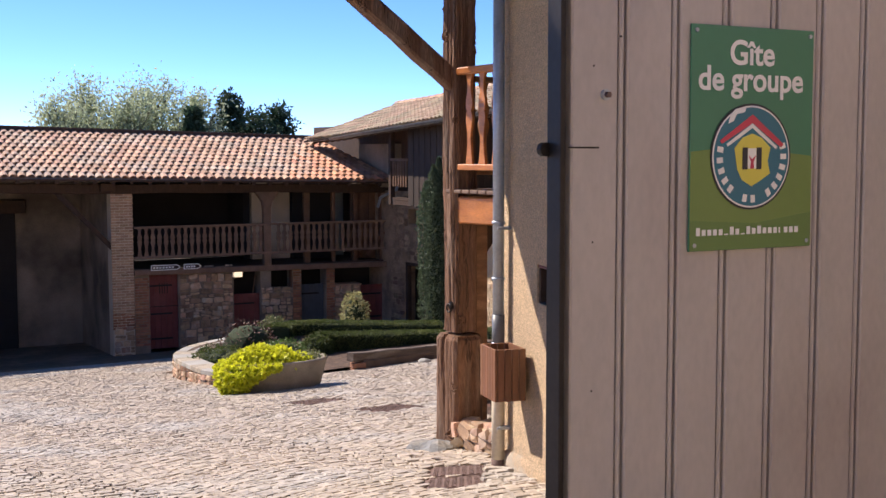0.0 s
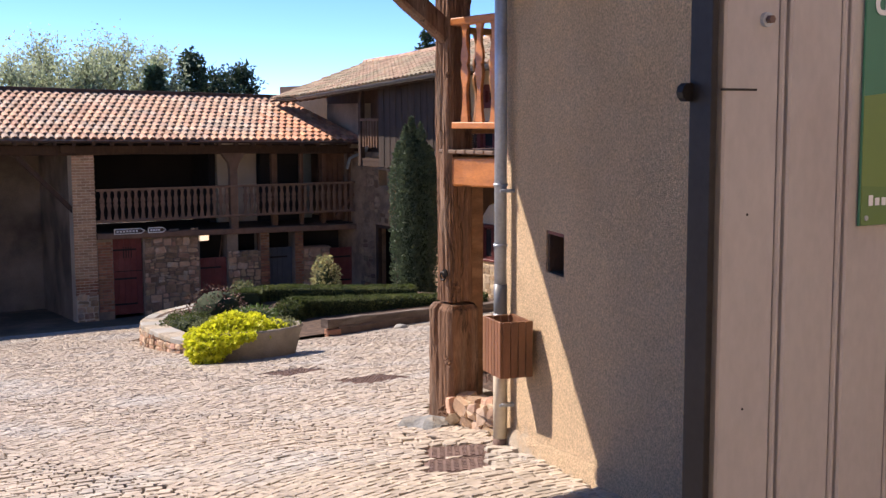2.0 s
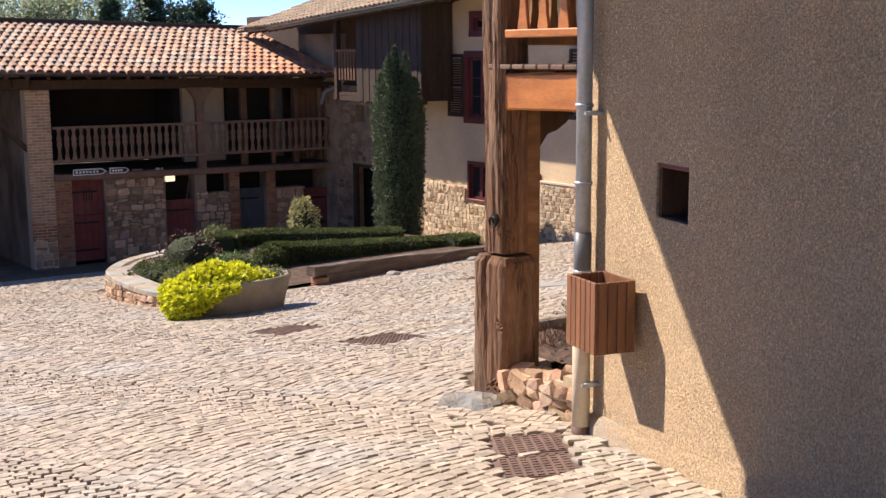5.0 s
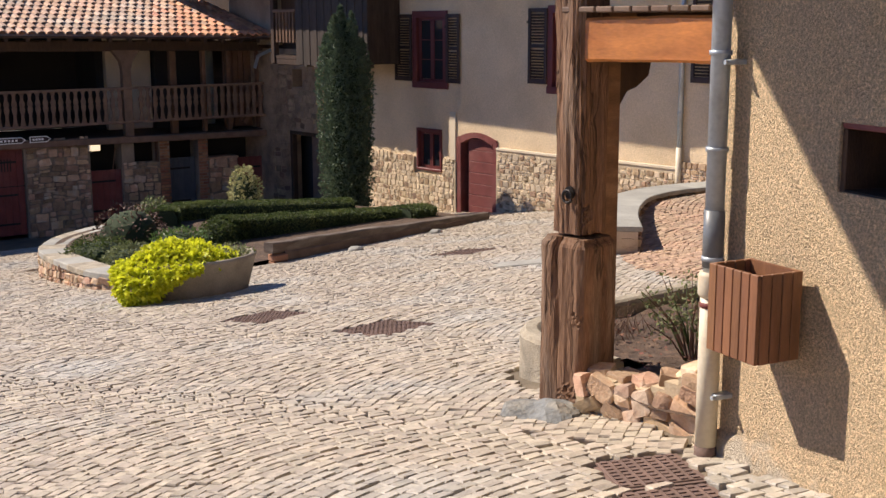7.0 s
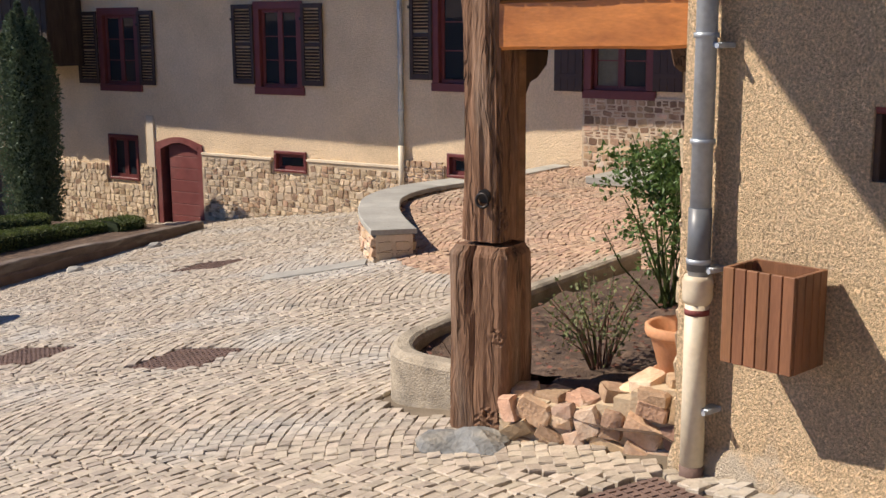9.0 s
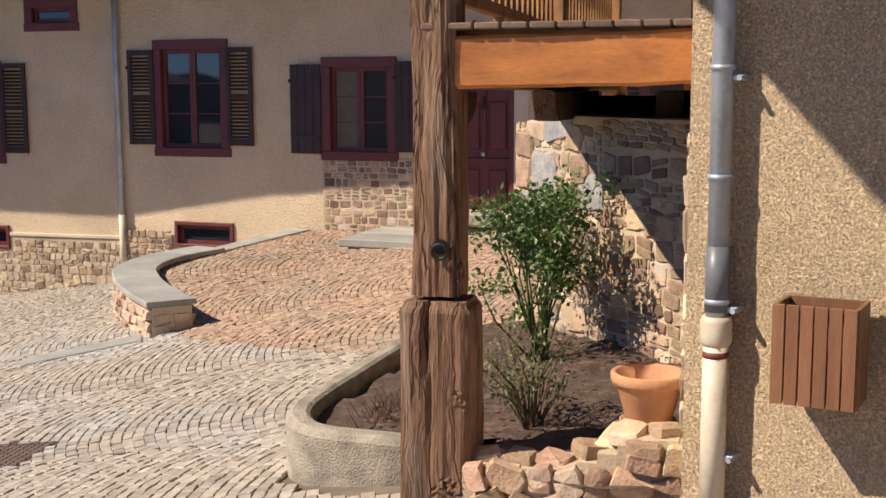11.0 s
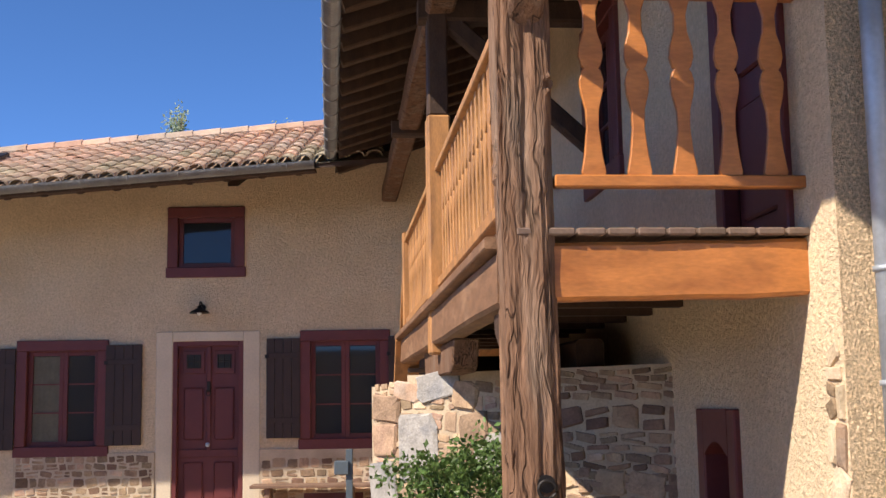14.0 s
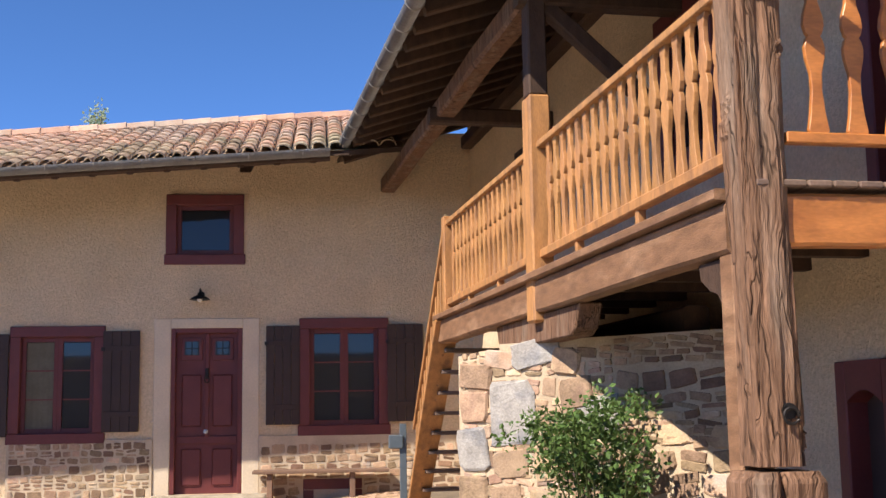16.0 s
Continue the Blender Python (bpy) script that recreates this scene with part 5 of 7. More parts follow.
for x0, w, n in ((3.22, 0.82, 7), (4.13, 0.50, 4)):
    s = empty("direction_sign", Matrix.Translation((x0, BY - 0.24, -0.80)), "white arrow-shaped direction board with dark lettering", "sign", "direction signs")
    part("board", prism([(0, 0), (w - 0.1, 0), (w, 0.075), (w - 0.1, 0.15), (0, 0.15)], 0.02, 0.002), WHITE, s)
    part("inner_field", prism([(0.02, 0.022), (w - 0.11, 0.022), (w - 0.03, 0.075), (w - 0.11, 0.128), (0.02, 0.128)], 0.004), M_SHUT, s, m=Matrix.Translation((0, -0.004, 0)))
    for k in range(n):
        part("letter_bar", cube(0.06 + k * (w - 0.22) / n, 0.06 + k * (w - 0.22) / n + 0.05, -0.009, -0.004, 0.05, 0.10), WHITE, s)
bl = empty("bulkhead_lamp", Matrix.Translation((5.72, BY - 0.1, -1.0)), "small square lit wall lamp on the stable front", "lamp")
base = part("base", cube(-0.14, 0.14, 0.02, 0.1, -0.11, 0.11, 0.01), WHITE, bl)
lit = bpy.data.materials.new("lamp_glow")
lit.use_nodes = True
lit.node_tree.nodes["Principled BSDF"].inputs["Emission Color"].default_value = (1.0, 0.8, 0.5, 1)
lit.node_tree.nodes["Principled BSDF"].inputs["Emission Strength"].default_value = 0.6
part("diffuser", cube(-0.12, 0.12, -0.06, 0.02, -0.10, 0.10, 0.02), lit, base, "pale glowing diffuser")

barn_roof = empty("barn_roof", None, "canal-tile barn roof with a dark ridge", "roof", kind="structure")


def barn_pt(x, r, dz=0.0):
    """r from 0 at the eave to 1 at the ridge."""
    z0, z1 = 1.72 - 0.0183 * x, 3.0 - 0.024 * x
    return Vector((x, 24.0 + 4.0 * r, z0 + (z1 - z0) * r + dz))


bm = bmesh.new()
xa, xb, xc = -12.0, 10.3, 9.4
a = [bm.verts.new(p) for p in (barn_pt(xa, 0), barn_pt(xb, 0), barn_pt(xc, 1), barn_pt(xa, 1))]
b = [bm.verts.new(v.co + Vector((0, 0, 0.06))) for v in a]
bm.faces.new(a[::-1])
bm.faces.new(b)
for i in range(4):
    bm.faces.new((a[i], a[(i + 1) % 4], b[(i + 1) % 4], b[i]))
part("roof_deck", bm, M_DARKWOOD, barn_roof)
bm = bmesh.new()
q = [bm.verts.new(p) for p in (barn_pt(xa, -0.01, 0.066), barn_pt(xb, -0.01, 0.066), barn_pt(xc, 1, 0.066), barn_pt(xa, 1, 0.066))]
bm.faces.new(q)
part("channel_tiles", bm, M_TILE, barn_roof)
part("ridge_cap", beam(barn_pt(xa, 1, 0.14), barn_pt(xc, 1, 0.14), 0.16, 0.22), M_DARKWOOD, barn_roof, "dark ridge capping")
bm = bmesh.new()
q = [bm.verts.new(barn_pt(x, 1, 0.05) + Vector((0, d, -d * 0.32))) for x in (xa, xc) for d in (0, 4)]
bm.faces.new((q[0], q[1], q[3], q[2]))
part("back_slope", bm, M_TILE, barn_roof)
for i in range(46):
    x = -11.8 + i * 0.48
    part("rafter_tail", beam(barn_pt(x, 0.01, -0.05), barn_pt(x, 0.3, -0.05), 0.09, 0.09), M_DARKWOOD, barn_roof)
part("end_pipe", tube([(10.35, 24.0, 1.5), (10.35, 24.1, 1.35), (10.1, 24.7, 1.1), (10.1, 24.9, 0.8)], 0.045, 8), M_ZINC, barn_roof)

# ---- timber-clad end of the cream house ----
wing = empty("timber_wing", F2_M, "dark board-clad upper storey over a shaded stone ground floor", "wall", kind="structure")
W_Y = 0.35
wall_with_holes(6.9, (-3.6, 1.3), 0.35, [(2.95, 4.65, -3.6, -0.77), (3.15, 3.60, 0.35, 0.80)], "lower_wall", M_WINGWALL, wing, m=Matrix.Translation((0.2, W_Y, 0)))
part("lower_void", cube(0.3, 7.0, 0.9, 2.0, -3.6, 1.3), M_SHADE_BLACK, wing)
part("door_post", cube(3.15, 3.27, 0.36, 0.5, -3.3, -0.78, 0.01), M_DARKWOOD, wing)
part("door_head", cube(3.15, 4.85, 0.36, 0.5, -0.87, -0.775, 0.01), M_DARKWOOD, wing)
for i in range(5):
    part("door_board", cube(3.95 + i * 0.175, 3.95 + i * 0.175 + 0.17, 0.5, 0.54, -3.3, -0.87, 0.004), M_BOARD, wing, "bluish grey half-open door")
part("upper_back", cube(-3.2, 8.2, 0.5, 0.7, 1.3, 3.3), M_DARKWOOD, wing)
# projecting boarded gallery of the upper storey
G_OUT = 0.9
for i in range(19):
    x = 5.47 + i * 0.147
    part("cladding_board", cube(x, x + 0.143, -G_OUT - 0.012 * (i % 2), -G_OUT + 0.03, 0.98 + 0.03 * math.sin(i * 2.3), 3.3, 0.003), M_CLAD, wing)
for i in range(6):
    part("side_board", cube(8.24, 8.27, -G_OUT + 0.03 + i * 0.144, -G_OUT + 0.03 + i * 0.144 + 0.14, 1.06, 3.3, 0.003), M_CLAD, wing)
part("gallery_floor", cube(4.3, 8.23, -G_OUT + 0.03, 0.34, 1.12, 1.2), M_DARKWOOD, wing)
part("sill_beam", cube(4.3, 8.23, -G_OUT + 0.035, -G_OUT + 0.2, 0.98, 1.12, 0.01), M_DARKWOOD, wing)
for x in (4.4, 5.6, 6.9):
    part("gallery_joist", cube(x, x + 0.14, -G_OUT + 0.2, 0.34, 0.95, 1.118, 0.01), M_DARKWOOD, wing)
for i in range(6):
    part("rail_bar", cube(4.62 + i * 0.14, 4.68 + i * 0.14, -G_OUT, -G_OUT + 0.04, 1.5, 2.2), M_BARNWOOD, wing)
part("gallery_rail", cube(4.5, 5.46, -G_OUT - 0.01, -G_OUT + 0.05, 2.2, 2.27, 0.006), M_BARNWOOD, wing)
part("gallery_post", cube(4.38, 4.52, -G_OUT, -G_OUT + 0.14, 1.0, 3.1, 0.01), M_DARKWOOD, wing)
part("upper_plaster", cube(0.6, 2.7, 0.2, 0.5, 1.4, 2.7), M_MOTTLED_RENDER, wing)
part("bracket_lamp", tube([(3.3, 0.34, 1.08), (3.3, 0.15, 1.08), (3.3, 0.12, 0.9)], 0.035, 8), WHITE, wing)

# ---- stone wall and bed under the balcony ----
P_, Q_ = Vector((4.5, 2.16, 0)), Vector((2.36, 0.26, 0))
d_ = (Q_ - P_).normalized()
S_M = Matrix.Translation(P_) @ Matrix.Rotation(math.atan2(d_.y, d_.x), 4, "Z")
S_L = (Q_ - P_).length
stone_wall_thing = empty("rubble_wall", S_M, "rubble wall of large lit stones below the balcony", "wall", kind="structure")
bm = bmesh.new()
n = 14
for i in range(n):
    x0, x1 = S_L * i / n, S_L * (i + 1) / n
    t = 1.50 + 0.08 * smooth01(x0, 0, 0.5)
    add_box(bm, x0, x1, 0.0, 0.42, -0.5, t)
part("mortar_core", bm, M_WALLMORTAR, stone_wall_thing)
part("end_core", cube(0.0, 0.06, 0.05, 3.2, -0.5, 1.48, 0.02), M_WALLMORTAR, stone_wall_thing)

bed = empty("planting_bed", None, "raised planting bed with dark soil behind a granite kerb", "planting bed")
bm = bmesh.new()
kerb = [(0.80, 1.35), (0.80, 1.75), (0.80, 2.05), (0.88, 2.22), (1.08, 2.36), (1.4, 2.43), (2.0, 2.47), (3.0, 2.52), (4.3, 2.56)]


def ribbon(pts, width, z_top, z_bot, bev):
    """A kerb of the given width along a line, with rounded edges."""
    bm = bmesh.new()
    rings = []
    for i, p in enumerate(pts):
        p = Vector((p[0], p[1], 0))
        a = Vector((*pts[max(i - 1, 0)][:2], 0))
        b = Vector((*pts[min(i + 1, len(pts) - 1)][:2], 0))
        d = (b - a).normalized()
        s = Vector((-d.y, d.x, 0))
        zt, zb = z_top(p.x, p.y), z_bot(p.x, p.y)
        w = width / 2
        prof = [(-w, zb), (-w, zt - bev), (-w + bev * 0.4, zt - bev * 0.35), (-w + bev, zt), (w - bev, zt), (w - bev * 0.4, zt - bev * 0.35), (w, zt - bev), (w, zb)]
        rings.append([bm.verts.new(p + s * o + Vector((0, 0, z))) for o, z in prof])
    for r0, r1 in zip(rings, rings[1:]):
        for k in range(7):
            bm.faces.new((r0[k], r0[k + 1], r1[k + 1], r1[k]))
    bm.faces.new(rings[0])
    bm.faces.new(rings[-1][::-1])
    return bm


def refine(pts, n=6):
    out = []
    for i in range(len(pts) - 1):
        p0, p1, p2, p3 = [np.array(pts[min(max(i + k, 0), len(pts) - 1)], float) for k in (-1, 0, 1, 2)]
        for j in range(n):
            t = j / n
            out.append(tuple(0.5 * ((2 * p1) + (p2 - p0) * t + (2 * p0 - 5 * p1 + 4 * p2 - p3) * t * t + (3 * p1 - p0 - 3 * p2 + p3) * t ** 3)))
    return out + [pts[-1]]


part("granite_kerb", ribbon(refine(kerb), 0.15, lambda x, y: 0.03, lambda x, y: -0.75, 0.04), M_TROUGH, bed, "rounded granite kerb")
bm = bmesh.new()
grid = {}
for i in range(40):
    for j in range(24):
        x, y = 0.3 + i * 0.1, 0.15 + j * 0.1
        z = -0.06 + 0.05 * noise.noise(Vector((x * 3, y * 3, 0))) + 0.03 * noise.noise(Vector((x * 11, y * 11, 2))) + 0.12 * smooth01(2.2 - y, 0, 1.6)
        grid[i, j] = bm.verts.new((x, y, z))
for i in range(39):
    for j in range(23):
        x, y = 0.3 + i * 0.1, 0.15 + j * 0.1
        if y < 2.3 and (x > 0.85 or y < 1.15) and y < 2.15 + 0.5 * (x - 0.85):
            bm.faces.new((grid[i, j], grid[i + 1, j], grid[i + 1, j + 1], grid[i, j + 1]))
for v in [v for v in bm.verts if not v.link_faces]:
    bm.verts.remove(v)
part("soil", bm, M_SOIL, bed, "dark dry soil with leaf litter", smooth=True)
rnd = random.Random(21)
bm = bmesh.new()
for i in range(700):
    x, y = rnd.uniform(0.5, 3.2), rnd.uniform(0.5, 2.2)
    if y > 1.2 and x < 0.95:
        continue
    z = -0.02 + 0.12 * smooth01(2.2 - y, 0, 1.6) + rnd.uniform(0.0, 0.03)
    a, s = rnd.uniform(0, 6.28), rnd.uniform(0.008, 0.022)
    q = [bm.verts.new((x + s * math.cos(a + k * 1.57) * (1 if k % 2 else 0.5), y + s * math.sin(a + k * 1.57), z + rnd.uniform(-.006, .006))) for k in range(4)]
    bm.faces.new(q)
part("leaf_litter", bm, material("dry_leaf", (0.16, 0.07, 0.045), 0.9, 5, 0.3, 50, 0, piece=1.0), bed)["kind"] = "stuff"

low = empty("low_rubble_wall", H_M @ Matrix.Translation((0.20, 0.99, 0)) @ Matrix.Rotation(radians(-90), 4, "Z"), "low mortared wall of pink and tan stones between post and pipe", "wall")
LOW_L = 1.05


def low_top(x):
    return 0.10 + 0.17 * smooth01(x, 0.25, 0.8) + 0.02 * math.sin(x * 9)


bm = bmesh.new()
for i in range(12):
    x0 = LOW_L * i / 12
    add_box(bm, x0, x0 + LOW_L / 12, 0.0, 0.28, -0.3, low_top(x0) - 0.03)
part("mortar_core", bm, M_WALLMORTAR, low)

boulder_bm = bmesh.new()
bmesh.ops.create_icosphere(boulder_bm, subdivisions=3, radius=1)
for v in boulder_bm.verts:
    k = 1 + 0.42 * noise.noise(v.co * 1.3) + 0.16 * noise.noise(v.co * 4)
    v.co = Vector((v.co.x * 0.21 * k, v.co.y * 0.27 * k, max(v.co.z, -0.6) * 0.12 * k))
boulder = part("foot_stone", boulder_bm, M_FOOT, m=Matrix.Translation((0.20, 1.20, -0.19)) @ Matrix.Rotation(0.3, 4, "Z"))
tagged(boulder, "rough grey boulder under the oak post", "boulder")

tp = empty("terracotta_pot", Matrix.Translation((0.74, 0.37, 0.215)), "tapered terracotta flower pot on its saucer", "flower pot")
part("body", lathe([(0.095, 0.02), (0.105, 0.03), (0.150, 0.20), (0.155, 0.205), (0.172, 0.21), (0.178, 0.225), (0.178, 0.258), (0.168, 0.265), (0.150, 0.258), (0.135, 0.16), (0.1, 0.14)], 28), M_TERRA, tp, smooth=True)
part("saucer", lathe([(0.11, 0.0), (0.128, 0.004), (0.135, 0.035), (0.128, 0.036), (0.115, 0.012)], 28), M_TERRA, tp, smooth=True)
part("ledge_stone", cube(-0.28, 0.2, -0.32, 0.2, -0.3, -0.001, 0.03), M_STONE, low, m=(low.matrix_basis.inverted() @ tp.matrix_basis))

# inner door under the balcony
idoor = empty("door_3", H_M @ Matrix.Rotation(math.pi, 4, "Z") @ Matrix.Translation((-1.76, 0, -0.2)), "small oxblood door with an arched head under the balcony", "door", kind="structure")
for a, b in ((0, 0.11), (0.47, 0.58)):
    part("frame_side", cube(a, b, -0.03, 0.12, 0, 1.53, 0.008), M_RED, idoor)
arch = [(0.11, 1.53), (0.11, 1.30)] + [(0.11 + 0.36 * k / 10, 1.30 + 0.07 * math.sin(math.pi * k / 10)) for k in range(11)] + [(0.47, 1.30), (0.47, 1.53)]
part("arch_head", prism(arch, 0.15), M_RED, idoor, m=Matrix.Translation((0, -0.03, 0)))
part("leaf", cube(0.09, 0.49, 0.10, 0.14, 0, 1.45, 0.004), M_SHUT, idoor)
updoor = empty("door_4", H_M @ Matrix.Rotation(math.pi, 4, "Z") @ Matrix.Translation((-1.25, 0, 2.06)), "oxblood balcony door", "door", kind="structure")
part("leaf", cube(0.0, 0.8, 0.06, 0.11, 0, 1.98, 0.006), M_RED, updoor)
for a, b in ((-0.05, 0.06), (0.74, 0.85)):
    part("frame_side", cube(a, b, -0.03, 0.06, 0, 1.99, 0.008), M_RED, updoor)
for z0, z1 in ((0.15, 0.7), (0.85, 1.8)):
    part("raised_panel", cube(0.14, 0.66, 0.04, 0.062, z0, z1, 0.015), M_RED, updoor)
HI = H_M @ Matrix.Rotation(math.pi, 4, "Z")
window("window_12", HI, -4.2, -3.2, 2.9, 4.1, "oxblood gallery window under the eaves")
window("window_13", HI, -8.0, -7.2, 2.9, 4.0, "oxblood gallery window at the far end")
sh = shutter(HI, -8.5, -8.02, 2.9, 4.0, False, PL)

# ---- terrace bench wall, covers, loose yard things ----
bench = empty("bench_wall", None, "curved low stone wall capped with grey slabs round the terrace", "low wall")
BL = refine(list(BENCH[:-1]), 5)
part("core", ribbon(BL, 0.40, lambda x, y: -0.32, lambda x, y: -1.4, 0.01), M_MORTAR, bench)
acc = 0
for i in range(0, len(BL) - 3, 3):
    part("cap_slab", ribbon(BL[i:i + 4], 0.50, lambda x, y: -0.26 - 0.008 * (x - 5), lambda x, y: -0.315 - 0.008 * (x - 5), 0.012), M_SLAB, bench)
part("vent", cube(-0.07, 0.07, -0.025, 0.02, -0.06, 0.06, 0.004), M_SHADE_BLACK, bench, m=Matrix.Translation((5.07, 6.10, -0.44)) @ Matrix.Rotation(radians(48.7), 4, "Z"))
edge = part("edging_slab", ribbon([(9.1, 7.76), (10.2, 7.66), (11.2, 7.56)], 0.30, lambda x, y: ground_z(x, y - 0.2) + 0.03, lambda x, y: ground_z(x, y + 0.3) - 0.2, 0.012), M_SLAB)
tagged(edge, "pale grey edging slab at the end of the terrace", "slab", kind="structure")
strip = part("threshold_slab", ribbon([(4.95, 6.1), (4.62, 6.55), (4.3, 7.0)], 0.28, lambda x, y: ground_z(x, y) + 0.035, lambda x, y: ground_z(x, y) - 0.1, 0.01), M_SLAB)
tagged(strip, "long pale grey slab set in the cobbles", "slab", kind="structure")


def cover(x, y, w, h, turn):
    """A rusty chequered iron plate laid on the slope."""
    nrm = Vector((-(ground_z(x + .1, y) - ground_z(x - .1, y)) / .2, -(ground_z(x, y + .1) - ground_z(x, y - .1)) / .2, 1)).normalized()
    m = Matrix.Translation((x, y, ground_z(x, y) + 0.006)) @ Vector((0, 0, 1)).rotation_difference(nrm).to_matrix().to_4x4() @ Matrix.Rotation(radians(turn), 4, "Z")
    c = empty("manhole_cover", m, "rusty chequered iron drain cover among the cobbles", "manhole cover", "drain covers")
    part("plate", cube(-w / 2, w / 2, -h / 2, h / 2, -0.03, 0.0, 0.003), M_RUST, c)
    bm = bmesh.new()
    n, k = int(w / 0.05), int(h / 0.05)
    for i in range(n):
        for j in range(k):
            cx, cy = -w / 2 + (i + .5) * w / n, -h / 2 + (j + .5) * h / k
            add_box(bm, cx - 0.016, cx + 0.016, cy - 0.016, cy + 0.016, 0, 0.006)
    part("chequer", bm, M_RUST, c)["kind"] = "stuff"
    part("frame", cube(-w / 2 - 0.025, w / 2 + 0.025, -h / 2 - 0.025, h / 2 + 0.025, -0.05, -0.008), M_RUST, c)


COVERS = ((-0.24, 0.03, 0.37, 0.42, -28), (-0.49, -0.40, 0.37, 0.42, -28), (1.35, 4.74, 0.60, 0.60, 12), (1.09, 6.5, 0.60, 0.56, 14), (5.4, 9.1, 0.66, 0.7, 12))
for c_ in COVERS:
    cover(*c_)

seat = empty("plank_bench", F1_M, "plain wooden plank bench against the house wall", "bench")
part("seat", cube(6.72, 8.45, -0.45, -0.08, 0.33, 0.37, 0.006), M_GREYRAIL, seat)
for x in (6.9, 7.95):
    part("leg", cube(x, x + 0.07, -0.4, -0.12, -0.3, 0.33, 0.006), M_GREYRAIL, seat)
window("window_14", F1_M, 7.38, 8.09, -0.2, 0.21, "dark cellar vent under the bench", panes=(1, 1))
bol = empty("bollard_lamp", Matrix.Translation((6.3, 2.47, 0)), "slim blue-grey garden lamp post with a box head", "lamp post")
M_BOL = material("blue_grey_metal", (0.11, 0.14, 0.16), 0.45, 4, 0.15, 40, 0.1, metal=0.3)
part("post", cube(-0.03, 0.03, -0.03, 0.03, -0.5, 0.98, 0.004), M_BOL, bol)
part("head", cube(-0.06, 0.06, 0.0, 0.13, 0.76, 0.88, 0.008), M_BOL, bol)
# ---- planting ----


def leaf_mesh(pts, size, rnd, flat=0.0, ratio=0.5):
    """Many small folded leaves, one at each of the points (position, outward way)."""
    V, F = [], []
    for p, o in pts:
        a = Vector((rnd.gauss(0, 1), rnd.gauss(0, 1), rnd.gauss(0, 1)))
        d = (a.normalized() * 0.8 + Vector(o) * 0.7)
        d.normalize()
        s = d.cross(Vector((rnd.gauss(0, 1), rnd.gauss(0, 1), rnd.gauss(0, 1)))).normalized()
        n = d.cross(s)
        l = size * rnd.uniform(0.6, 1.3)
        w = l * ratio * 0.5
        k = len(V)
        p = Vector(p)
        V += [p, p + d * l * 0.5 + s * w + n * w * 0.3, p + d * l, p + d * l * 0.5 - s * w + n * w * 0.3]
        F += [(k, k + 1, k + 2), (k, k + 2, k + 3)]
    return V, F


def leaves(name, pts, size, mat, parent, seed=1, ratio=0.5, label=""):
    V, F = leaf_mesh(pts, size, random.Random(seed), ratio=ratio)
    me = bpy.data.meshes.new(name)
    me.from_pydata(V, [], F)
    ob = part_of(name, me, mat, parent, label)
    return ob


def clump(c, r, n, rnd, shell=0.55):
    out = []
    for _ in range(n):
        d = Vector((rnd.gauss(0, 1), rnd.gauss(0, 1), rnd.gauss(0, 1))).normalized()
        k = rnd.uniform(shell, 1.0)
        out.append((Vector(c) + Vector((d.x * r[0], d.y * r[1], d.z * r[2])) * k, d))
    return out


def hedge(name, line, width, top, label, seed):
    """A clipped box hedge along a line: a near-black body for its inner shade and a skin of small leaves."""
    rnd = random.Random(seed)
    h = empty(name, None, label, "hedge", "box hedges")
    pts = refine(line, 8)
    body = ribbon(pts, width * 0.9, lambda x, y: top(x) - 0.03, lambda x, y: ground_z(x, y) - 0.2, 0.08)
    part("branch_core", body, material("foliage_shade", (0.025, 0.04, 0.014), 0.9, 5, 0.3, 40, 0.5) if "foliage_shade" not in bpy.data.materials else bpy.data.materials["foliage_shade"], h)
    L = []
    n = int(sum((Vector(a[:2]) - Vector(b[:2])).length for a, b in zip(pts, pts[1:])) * 5200)
    for _ in range(n):
        i = rnd.randrange(len(pts) - 1)
        t = rnd.random()
        p = Vector((pts[i][0] * (1 - t) + pts[i + 1][0] * t, pts[i][1] * (1 - t) + pts[i + 1][1] * t, 0))
        d = Vector((pts[i + 1][0] - pts[i][0], pts[i + 1][1] - pts[i][1], 0)).normalized()
        s = Vector((-d.y, d.x, 0))
        bump = 0.03 * noise.noise(p * 2.5) + 0.015 * noise.noise(p * 9)
        z = ground_z(p.x, p.y)
        height = top(p.x) - z
        if rnd.random() < 0.45:
            o = rnd.uniform(-1, 1)
            q, w = p + s * o * width / 2 + Vector((0, 0, z + height + bump - 0.05 * abs(o) ** 4)), Vector((0, 0, 1))
        else:
            o = rnd.choice((-1, 1))
            q, w = p + s * o * (width / 2 + bump) + Vector((0, 0, z + rnd.uniform(0.02, 1) * height)), s * o
        L.append((q, w))
    leaves("leaves", L, 0.036, M_HEDGE, h, seed, 0.6)
    return h


hedge("box_hedge", [(4.05, 14.0), (4.7, 14.15), (6.5, 14.72), (8.1, 15.2)], 0.5, lambda x: -1.13 - 0.095 * (x - 4), "low clipped dark green box hedge", 1)
hedge("box_hedge", [(3.75, 15.7), (4.05, 16.3), (4.9, 16.55), (6.4, 16.4), (7.8, 16.2)], 0.5, lambda x: -1.24 - 0.055 * (x - 4), "curving clipped box hedge before the cypress", 2)
hedge("box_hedge", [(8.2, 15.0), (8.5, 15.05), (8.85, 15.1)], 0.6, lambda x: -1.50, "short block of clipped box at the hedge end", 3)


